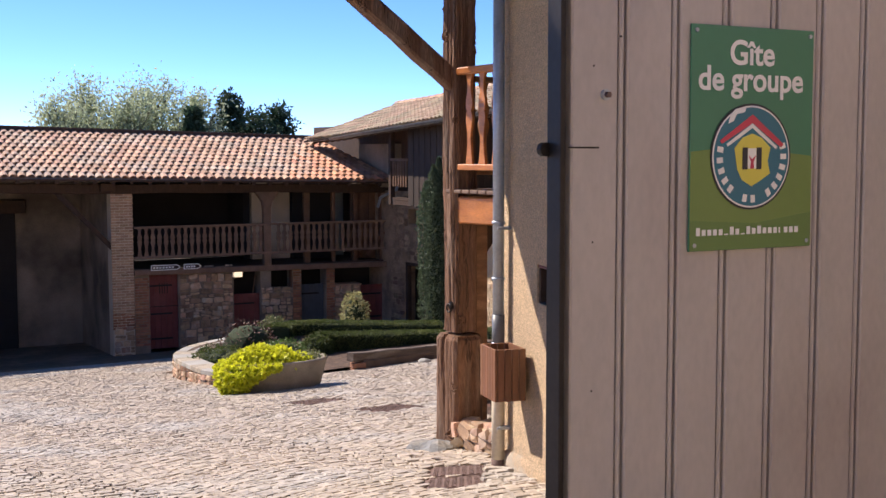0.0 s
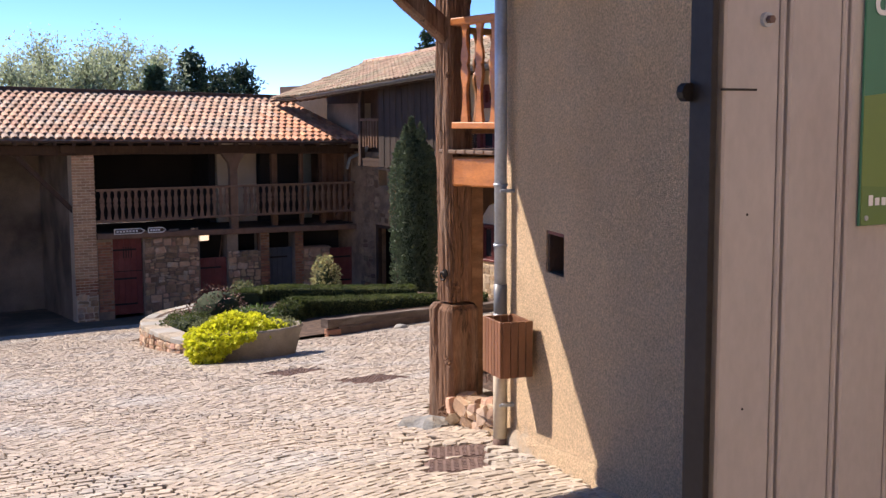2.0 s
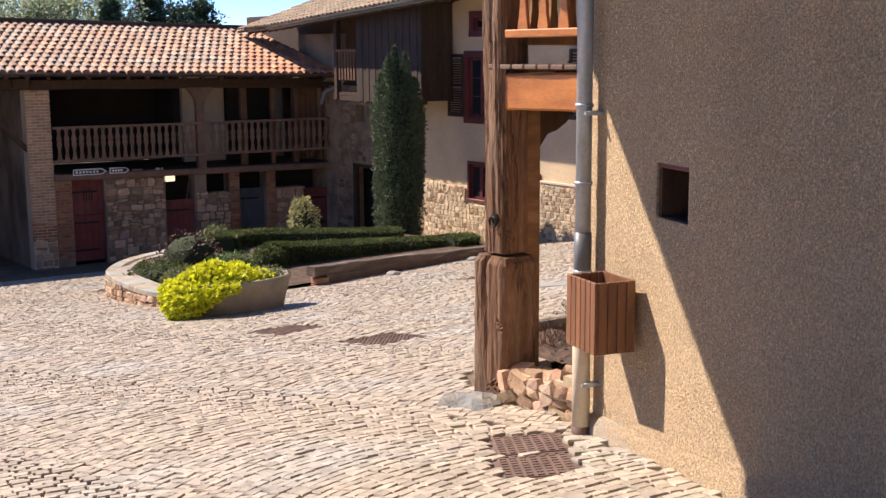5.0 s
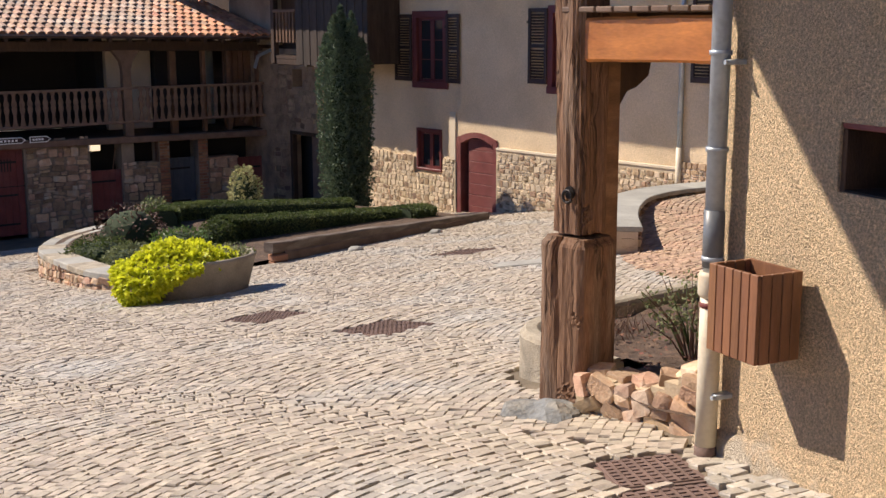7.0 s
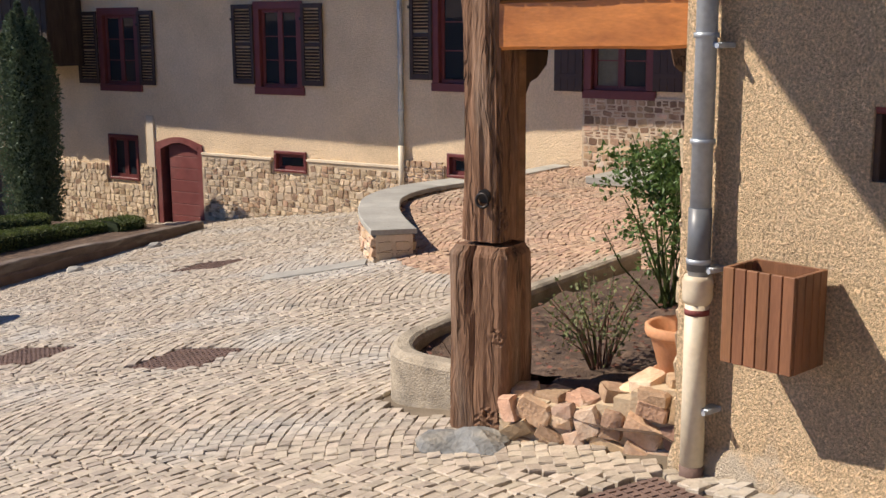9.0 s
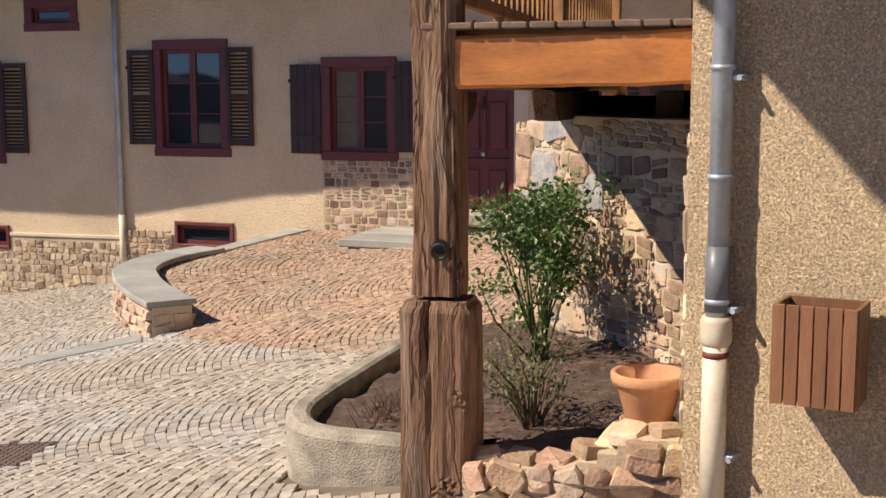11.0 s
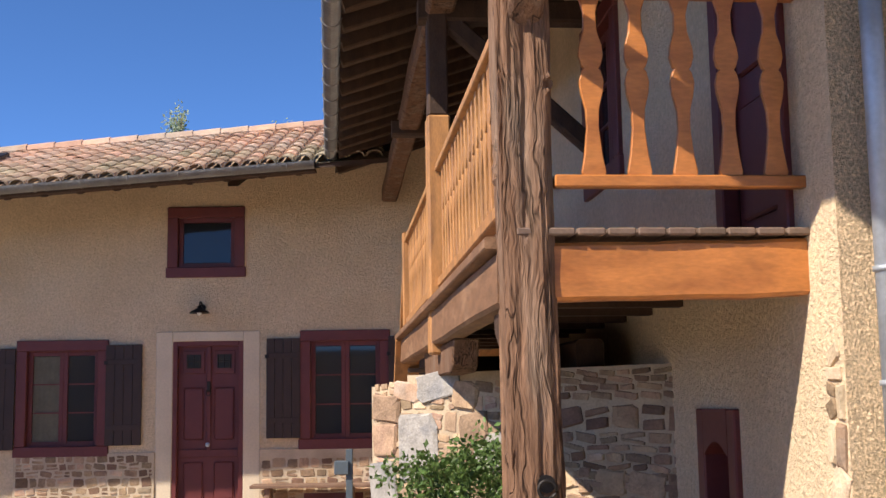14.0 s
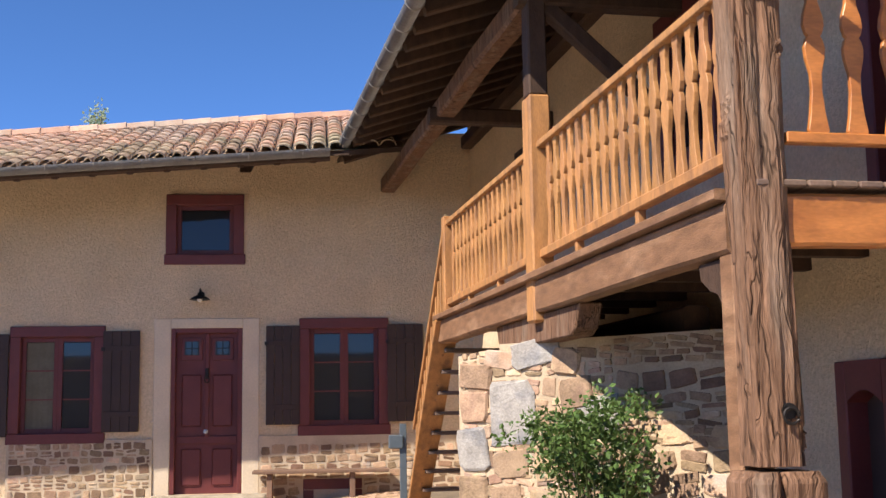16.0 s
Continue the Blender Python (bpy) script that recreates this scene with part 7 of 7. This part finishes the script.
def stone_mesh(name, rnd, sides=8):
    """A split rubble stone in a unit square: a block with chopped corners, crooked sides and a broken face along -y."""
    bm = bmesh.new()
    outer = []
    for sx, sz in ((-1, -1), (1, -1), (1, 1), (-1, 1)):
        jx, jz = rnd.uniform(0.86, 1.0), rnd.uniform(0.84, 1.0)
        cx, cz = rnd.uniform(0.05, 0.55), rnd.uniform(0.05, 0.55)
        a, b = (sx * 0.5 * jx, sz * 0.5 * (1 - cz)), (sx * 0.5 * (1 - cx), sz * 0.5 * jz)
        outer += [a, b] if sx * sz > 0 else [b, a]
    o0 = [bm.verts.new((x, 0.3, z)) for x, z in outer]
    o1 = [bm.verts.new((x, -0.55 + rnd.uniform(-.2, .2), z)) for x, z in outer]
    tx, tz = rnd.uniform(-.5, .5), rnd.uniform(-.5, .5)
    i1 = []
    for x, z in outer:
        k = rnd.uniform(0.84, 0.95)
        i1.append(bm.verts.new((x * k, -1 + tx * x + tz * z + rnd.uniform(-.12, .12), z * k)))
    n = len(outer)
    for k in range(n):
        j = (k + 1) % n
        bm.faces.new((o0[k], o0[j], o1[j], o1[k]))
        bm.faces.new((o1[k], o1[j], i1[j], i1[k]))
    mid = bm.verts.new((rnd.uniform(-.25, .25), -1 + rnd.uniform(-.3, .1), rnd.uniform(-.25, .25)))
    for k in range(n):
        bm.faces.new((i1[k], i1[(k + 1) % n], mid))
    me = bpy.data.meshes.new(name)
    bmesh.ops.recalc_face_normals(bm, faces=bm.faces)
    bm.to_mesh(me)
    bm.free()
    return me


def lay_stones(parent, x0, x1, z_lo, z_hi, h_mean, w_mean, depth, mats, seed, name="stone", y=0.0, skip=None, spread=0.35, limit=300, gap=0.016, turn=0.18):
    """Uneven courses of rubble over a wall face (local x, z), each stone an object of its own."""
    rnd = random.Random(seed)
    kinds = {}
    z = z_lo
    count = 0
    V, F = {}, {}
    for mi, mt in enumerate(mats):
        kinds[mi] = [stone_mesh(name, rnd) for _ in range(6)]
        for me in kinds[mi]:
            me.materials.append(mt)
    while z < z_hi:
        h = h_mean * rnd.uniform(1 - spread, 1 + spread)
        x = x0 + rnd.uniform(-0.3, 0) * w_mean
        while x < x1:
            w = w_mean * rnd.uniform(1 - spread, 1 + spread * 1.4)
            a, b = max(x, x0), min(x + w, x1)
            if b - a > 0.35 * w_mean and not (skip and skip((a + b) / 2, z + h / 2)):
                mi = rnd.choices(range(len(mats)), [1.0 / (k + 1) for k in range(len(mats))])[0]
                cut = rnd.random()
                share = rnd.uniform(0.38, 0.62)
                cells = [(0.0, share), (share, 1.0)] if cut < spread and h > 0.07 else [(0.0, 1.0)]
                for lo_, hi_ in cells:
                    me = rnd.choice(kinds[mi])
                    hh = h * (hi_ - lo_) * rnd.uniform(0.95, 1.12)
                    m = Matrix.Translation(((a + b) / 2, y, z + h * (lo_ + hi_) / 2 + rnd.uniform(-.07, .07) * h)) @ Matrix.Rotation(rnd.uniform(-turn, turn), 4, "Y") @ Matrix.Diagonal(((b - a - gap) * (1 if hi_ - lo_ == 1 else rnd.uniform(0.8, 1)), depth * rnd.uniform(0.7, 1.3), max(hh - gap, 0.02), 1))
                    if count < limit:
                        o = new(name, me)
                        o.parent = parent
                        o.matrix_basis = m
                        count += 1
                    else:
                        Mx = np.array(m)
                        k = sum(len(q) for q in V.get(mi, []))
                        V.setdefault(mi, []).append(np.array([v.co for v in me.vertices]) @ Mx[:3, :3].T + Mx[:3, 3])
                        F.setdefault(mi, []).extend(tuple(i + k for i in p.vertices) for p in me.polygons)
            x += w
        z += h
    for mi in V:
        me2 = bpy.data.meshes.new("rubble")
        me2.from_pydata(np.concatenate(V[mi]).tolist(), [], F[mi])
        part_of("rubble", me2, mats[mi], parent)["kind"] = "stuff"


def lay_bricks(parent, x0, x1, z0, z1, y, mat, seed, bw=0.21, bh=0.055, gap=0.012, depth=0.02, limit=300, edge=0.0):
    rnd = random.Random(seed)
    bm = cube(-0.5, 0.5, -1, 0, -0.5, 0.5)
    me = bpy.data.meshes.new("brick")
    bm.to_mesh(me)
    bm.free()
    me.materials.append(mat)
    z, k = z0, 0
    while z < z1 and k < limit:
        x = x0 - (bw / 2 if int(round((z - z0) / (bh + gap))) % 2 else 0)
        lim = x1 + rnd.uniform(-edge, edge)
        while x < lim and k < limit:
            a, b = max(x, x0), min(x + bw - gap, lim)
            if b - a > 0.03:
                o = new("brick", me)
                o.parent = parent
                o.matrix_basis = Matrix.Translation(((a + b) / 2, y, z + bh / 2)) @ Matrix.Rotation(rnd.uniform(-.015, .015), 4, "Y") @ Matrix.Diagonal((b - a, depth * rnd.uniform(.6, 1.3), bh, 1))
                k += 1
            x += bw
        z += bh + gap


def ground_skip(M, drop=0.12):
    def f(x, z):
        p = M @ Vector((x, 0, z))
        return z < ground_z(p.x, p.y) - drop
    return f


sk = ground_skip(F2_M)
lay_stones(band, 11.46, 16.05, -2.5, -0.66, 0.11, 0.13, 0.016, [M_PALESTONE, M_TANSTONE, M_MORTAR], 201, y=-0.045, turn=0.4, gap=0.010, skip=lambda x, z: sk(x, z) or (13.15 < x < 14.05 and z > -0.9))
lay_stones(band, 7.15, 10.12, -2.9, -1.0, 0.11, 0.13, 0.016, [M_PALESTONE, M_TANSTONE, M_MORTAR], 202, y=-0.045, turn=0.4, gap=0.010, skip=lambda x, z: sk(x, z) or (8.75 < x < 9.75 and z > -1.3))
sk1 = ground_skip(F1_M)
lay_stones(band1, 0.05, 0.95, -1.2, -0.5, 0.11, 0.14, 0.022, [M_TANSTONE, M_STONE], 203, y=-0.045, skip=sk1)
lay_stones(band1, 2.12, 3.6, -1.1, -0.58, 0.11, 0.16, 0.022, [M_TANSTONE, M_STONE], 204, y=-0.045, skip=sk1)
lay_stones(band1, 3.62, 5.40, -0.5, 0.66, 0.10, 0.14, 0.010, [M_TANSTONE, M_STONE, M_DARKSTONE], 205, y=-0.025, skip=sk1, limit=200)
lay_stones(band1, 6.80, 9.5, -0.5, 0.68, 0.11, 0.15, 0.010, [M_TANSTONE, M_STONE, M_DARKSTONE], 206, y=-0.025, skip=lambda x, z: sk1(x, z) or (7.3 < x < 8.2 and z < 0.28), limit=200)

# rubble wall below the balcony: boulders at the lit end, thin courses and round stones towards the house
BIG = [(0.18, 1.34, 0.34, 0.2), (0.16, 1.12, 0.30, 0.24), (0.52, 1.06, 0.40, 0.44, 1), (0.75, 1.50, 0.42, 0.18, 1), (0.42, 1.46, 0.30, 0.14), (1.02, 1.42, 0.28, 0.2), (1.10, 1.20, 0.30, 0.24), (0.14, 0.80, 0.28, 0.30, 1), (0.92, 1.00, 0.26, 0.20), (1.28, 1.05, 0.34, 0.24, 1), (0.14, 0.48, 0.30, 0.26), (0.50, 0.70, 0.34, 0.22), (0.86, 0.72, 0.30, 0.28), (1.2, 0.74, 0.3, 0.24), (0.46, 0.42, 0.32, 0.26), (0.82, 0.40, 0.34, 0.26), (1.18, 0.42, 0.3, 0.28), (0.2, 0.18, 0.36, 0.24), (0.62, 0.14, 0.38, 0.22), (1.05, 0.12, 0.4, 0.24)]
rnd = random.Random(9)
for b in BIG:
    me = stone_mesh("stone", rnd, 8)
    me.materials.append(M_GREYSTONE if len(b) > 4 else rnd.choice((M_TANSTONE, M_STONE)))
    o = new("stone", me)
    o.parent = stone_wall_thing
    o.matrix_basis = Matrix.Translation((b[0], 0.0, b[1])) @ Matrix.Rotation(rnd.uniform(-.2, .2), 4, "Y") @ Matrix.Diagonal((b[2] * (1.14 if len(b) > 4 else 1.0), 0.024, b[3] * (1.14 if len(b) > 4 else 1.0), 1))
lay_stones(stone_wall_thing, 0.03, 1.42, -0.05, 1.44, 0.10, 0.14, 0.010, [M_TANSTONE, M_STONE, M_PINKSTONE], 212, gap=0.014, spread=0.45, limit=120)
lay_stones(stone_wall_thing, 1.42, S_L - 0.02, 1.38, 1.56, 0.05, 0.15, 0.010, [M_TANSTONE, M_DARKSTONE], 207, gap=0.010, spread=0.25)
lay_stones(stone_wall_thing, 1.42, S_L - 0.02, 1.20, 1.34, 0.155, 0.20, 0.014, [M_DARKSTONE, M_TANSTONE], 208, gap=0.018, spread=0.12)
lay_stones(stone_wall_thing, 1.45, S_L - 0.02, 0.86, 1.14, 0.055, 0.14, 0.010, [M_TANSTONE, M_DARKSTONE, M_STONE], 209, gap=0.010, spread=0.35)
lay_stones(stone_wall_thing, 1.40, S_L - 0.02, -0.05, 0.86, 0.12, 0.18, 0.014, [M_TANSTONE, M_STONE, M_DARKSTONE], 210, gap=0.012, spread=0.5)

corner = empty("corner_masonry", HI, "bare corner stones where the render has fallen off", "wall", kind="structure")
lay_stones(corner, -0.17, -0.01, 0.35, 1.55, 0.15, 0.13, 0.014, [M_PALESTONE, M_STONE, M_TANSTONE], 213, spread=0.35, gap=0.008, turn=0.5)

lay_stones(low, 0.02, LOW_L - 0.05, -0.36, 0.33, 0.135, 0.145, 0.040, [M_PINKSTONE, M_STONE, M_TANSTONE], 211, skip=lambda x, z: z > low_top(x) - 0.05, spread=0.3, gap=-0.006, turn=0.5)
rnd = random.Random(14)
for i in range(6):
    x = 0.08 + i * 0.165
    me = stone_mesh("cap_stone", rnd)
    me.materials.append(M_TANSTONE if i % 2 else M_PINKSTONE)
    o = new("cap_stone", me)
    o.parent = low
    o.matrix_basis = Matrix.Translation((x, 0.12, low_top(x) - 0.045)) @ Matrix.Rotation(rnd.uniform(-.6, .6), 4, "Z") @ Matrix.Rotation(radians(-90) + rnd.uniform(-.25, .25), 4, "X") @ Matrix.Diagonal((0.16, 0.05, 0.15, 1))

# bench wall and raised bed faces
rnd = random.Random(16)


def face_ribbon(parent, line, side, z_top, z_bot, mats, w=0.16, h=0.11, depth=0.04, limit=300, seed=1):
    rnd = random.Random(seed)
    kinds = [stone_mesh("stone", rnd) for _ in range(8)]
    for i, me in enumerate(kinds):
        me.materials.append(mats[i % len(mats)])
    count = 0
    for (ax, ay), (bx, by) in zip([p[:2] for p in line], [p[:2] for p in line][1:]):
        a, b = Vector((ax, ay, 0)), Vector((bx, by, 0))
        d = (b - a)
        L = d.length
        d.normalize()
        s = Vector((-d.y, d.x, 0)) * side
        q = Matrix.Rotation(math.atan2(-s.x, s.y) + math.pi, 4, "Z")
        z = z_bot(a.x, a.y)
        limit_z = z_top(a.x, a.y) if callable(z_top) else z_top
        while z < limit_z - h * 0.6:
            n = max(1, round(L / w))
            for k in range(n):
                if count >= limit:
                    return
                p = a + d * (L * (k + 0.5) / n) + s * 0.0
                o = new("stone", rnd.choice(kinds))
                o.parent = parent
                o.matrix_basis = Matrix.Translation((p.x, p.y, z + h / 2)) @ q @ Matrix.Rotation(rnd.uniform(-.1, .1), 4, "Y") @ Matrix.Diagonal((L / n * rnd.uniform(.82, .98), depth * rnd.uniform(.6, 1.3), h * rnd.uniform(.8, 1.0), 1))
                count += 1
            z += h


def offset_line(line, off):
    out = []
    for i in range(len(line)):
        a, b = line[max(i - 1, 0)], line[min(i + 1, len(line) - 1)]
        d = Vector((b[0] - a[0], b[1] - a[1])).normalized()
        out.append((line[i][0] - d.y * off, line[i][1] + d.x * off))
    return out


face_ribbon(bench, offset_line(BL, 0.20), 1, -0.33, lambda x, y: ground_z(x, y) - 0.05, [M_PINKSTONE, M_STONE, M_MORTAR], seed=3)
face_ribbon(bench, offset_line(BL[::-1], 0.20), 1, -0.33, lambda x, y: ground_z(x, y) - 0.05, [M_STONE, M_DARKSTONE], seed=4, limit=120)
face_ribbon(bench, [(5.29, 5.73), (4.99, 5.99)], -1, -0.33, lambda x, y: ground_z(x, y) - 0.05, [M_STONE, M_PINKSTONE], seed=5)
face_ribbon(rbed, offset_line(RB, 0.17), 1, lambda x, y: bed_top(x, y) - 0.07, lambda x, y: ground_z(x, y) - 0.05, [M_PINKSTONE, M_STONE], seed=6)

# barn front: bricks and rubble in the shade
lay_bricks(barn, 2.20, 2.80, -2.0, 1.36, BY - 0.05, M_PALEBRICK, 301, 0.24, 0.06, 0.016, 0.012, 150)
lay_bricks(barn, 2.20, 2.80, -2.4, -2.0, BY - 0.05, M_BRICK, 305, 0.24, 0.06, 0.016, 0.012, 40)
lay_bricks(barn, 2.82, 3.2, -2.9, -1.0, BY, M_BRICK, 302, 0.22, 0.06, 0.016, 0.02, 60, 0.03)
lay_bricks(barn, 7.41, 7.66, -3.0, -0.9, BY, M_BRICK, 303, 0.22, 0.06, 0.016, 0.02, 60, 0.01)
lay_bricks(barn, 8.46, 8.71, -3.0, -0.9, BY, M_BRICK, 304, 0.22, 0.06, 0.016, 0.02, 60, 0.01)
BST = [M_STONE, M_TANSTONE, M_PINKSTONE]
BARN_OFF = Matrix.Translation((0, BY, 0))
stones_face = empty("barn_rubble", BARN_OFF, "brown rubble masonry of the stable front", "wall", kind="structure")
lay_stones(stones_face, 4.06, 5.6, -3.2, -0.9, 0.17, 0.22, 0.04, BST, 310, spread=0.45, gap=0.008)
lay_stones(stones_face, 6.44, 7.40, -3.2, -1.55, 0.16, 0.2, 0.04, BST, 311, spread=0.45)
lay_stones(stones_face, 8.74, 9.56, -3.2, -1.6, 0.2, 0.26, 0.04, BST, 312, spread=0.45, y=0.04)
lay_stones(stones_face, 2.22, 2.78, -3.3, -2.42, 0.2, 0.26, 0.04, BST, 313, y=-0.05)
lay_stones(stones_face, 10.56, 11.28, -3.2, 0.6, 0.22, 0.3, 0.04, [M_DARKSTONE, M_MOTTLED_RENDER], 314, y=-0.1)

lay_stones(wing, 2.3, 3.12, -3.3, 0.9, 0.2, 0.3, 0.02, [M_WINGWALL, M_TANSTONE, M_DARKSTONE], 315, y=W_Y, spread=0.4, gap=0.012)
lay_stones(wing, 3.12, 6.6, -0.7, 1.0, 0.18, 0.28, 0.02, [M_WINGWALL, M_TANSTONE, M_DARKSTONE], 316, y=W_Y, spread=0.4, gap=0.012, skip=lambda x, z: 3.25 < x < 3.9 and 0.25 < z < 0.9)

# ---- cobbles ----


def cobbles():
    rnd = random.Random(400)
    tmpl = []
    for k in range(10):
        c = [(-.5, -.5), (.5, -.5), (.5, .5), (-.5, .5)]
        base = [(x * rnd.uniform(.92, 1.05), y * rnd.uniform(.90, 1.04), -1.0) for x, y in c]
        tilt = [rnd.uniform(-.24, .24) for _ in range(4)]
        mid = [(b[0] * 0.99, b[1] * 0.98, 0.6 + 0.6 * tilt[i]) for i, b in enumerate(base)]
        top = [(b[0] * rnd.uniform(.86, .94), b[1] * rnd.uniform(.80, .90), 1.0 + tilt[i]) for i, b in enumerate(base)]
        tmpl.append(np.array(base + mid + top))
    faces = [(0, 1, 5, 4), (1, 2, 6, 5), (2, 3, 7, 6), (3, 0, 4, 7), (4, 5, 9, 8), (5, 6, 10, 9), (6, 7, 11, 10), (7, 4, 8, 11), (8, 9, 10, 11)]
    shared = {}
    out = {0: ([], []), 1: ([], [])}
    picked = {0: 0, 1: 0}

    def terrace(x, y):
        if not (2.2 < x < 11.2 and 2.0 < y < 8.2):
            return False
        return y < bench_y(x) - 0.05 and x > 4.9 - (5.8 - y) * 0.4

    def blocked(x, y):
        if y < 0.5 and x > 0.12 + 0.24 * y:
            return True
        if x > 0.55 and 0.1 < y < 2.35 and x < 5.2 and y < 1.3 + 1.9 * (x - 0.2):
            return True
        if x > 4.4 and y < 2.2:
            return True
        if x > 11.15 - 0.09 * max(0, y - 10.8):
            return True
        if 3.75 < x < 9.4 and 11.62 + 0.434 * (x - 3.7) < y < 17.2:
            return True
        if 1.35 < x <= 3.75 and 11.4 < y < 16.0:
            return True
        for cx, cy, w, h, turn in COVERS:
            q = Matrix.Rotation(radians(-turn), 2) @ Vector((x - cx, y - cy))
            if abs(q.x) < w / 2 + 0.03 and abs(q.y) < h / 2 + 0.03:
                return True
        return False

    # fans: rows bowed like scales, in lanes that run aslant down the slope
    lane, ry, bow0, turn0 = 2.1, 0.073, 0.30, radians(14)
    ct, st = math.cos(turn0), math.sin(turn0)
    for li in range(-4, 10):
        for j in range(-150, 340):
            x = 0.0
            while x < lane:
                w = rnd.uniform(0.07, 0.125)
                cx = x + w / 2
                x += w
                if x > lane + 0.08:
                    break
                u = (cx / lane - 0.5) * 2
                bow = bow0 * (1 - u * u)
                slope = -bow0 * 4 * u / lane
                pu, pv = li * lane + cx + 0.16 * math.sin((j * ry + 0.5 * lane * (li % 2)) * 0.7), j * ry + bow + 0.5 * lane * (li % 2)
                px, py = pu * ct - pv * st, pu * st + pv * ct
                if not (-6.5 < px < 11.3 and -7.5 < py < 22) or blocked(px, py):
                    continue
                if px < -3.2 and py > 8 and (py - 8) > (px + 6.5) * 4:
                    continue
                kind = 1 if terrace(px, py) else 0
                g = ground_z(px, py)
                sx = (ground_z(px + .1, py) - ground_z(px - .1, py)) / .2
                sy = (ground_z(px, py + .1) - ground_z(px, py - .1)) / .2
                a = turn0 + math.atan(slope) + rnd.uniform(-.09, .09) + (rnd.uniform(-.3, .3) if kind else 0)
                ca, sa = math.cos(a), math.sin(a)
                hgt = rnd.uniform(0.010, 0.019)
                kk = rnd.randrange(10)
                near = -2.0 < px < 0.3 and -1.6 < py < 0.4 if not kind else 4.3 < px < 6.3 and 3.6 < py < 5.4
                wx, wy = (w - 0.003), (ry - 0.003) * rnd.uniform(0.93, 1.05)
                if near and picked[kind] < 300 and rnd.random() < 0.9:
                    key = (kind, kk)
                    if key not in shared:
                        me = bpy.data.meshes.new("cobble")
                        me.from_pydata(tmpl[kk].tolist(), [], faces)
                        me.materials.append((M_SETT, M_SETTRED)[kind])
                        shared[key] = me
                    o = new("cobble", shared[key])
                    o.parent = ground
                    o.matrix_basis = Matrix.Translation((px, py, g)) @ Vector((0, 0, 1)).rotation_difference(Vector((-sx, -sy, 1))).to_matrix().to_4x4() @ Matrix.Rotation(a, 4, "Z") @ Matrix.Diagonal((wx, wy, hgt, 1))
                    picked[kind] += 1
                    continue
                q = tmpl[kk]
                X, Y, Z = q[:, 0] * wx, q[:, 1] * wy, q[:, 2] * hgt
                wxp, wyp = X * ca - Y * sa, X * sa + Y * ca
                vs = np.stack([px + wxp, py + wyp, g + Z + wxp * sx + wyp * sy], 1)
                V, F = out[kind]
                k = len(V) * 12
                V.append(vs)
                F.extend([tuple(i + k for i in f) for f in faces])
    for kind, (V, F) in out.items():
        me = bpy.data.meshes.new("cobbles")
        me.from_pydata(np.concatenate(V).tolist(), [], F)
        part_of("cobbles", me, (M_SETT, M_SETTRED)[kind], ground, ("worn pale sandstone cobbles in bowed rows", "rosy irregular cobbles of the terrace")[kind])["kind"] = "stuff"


cobbles()
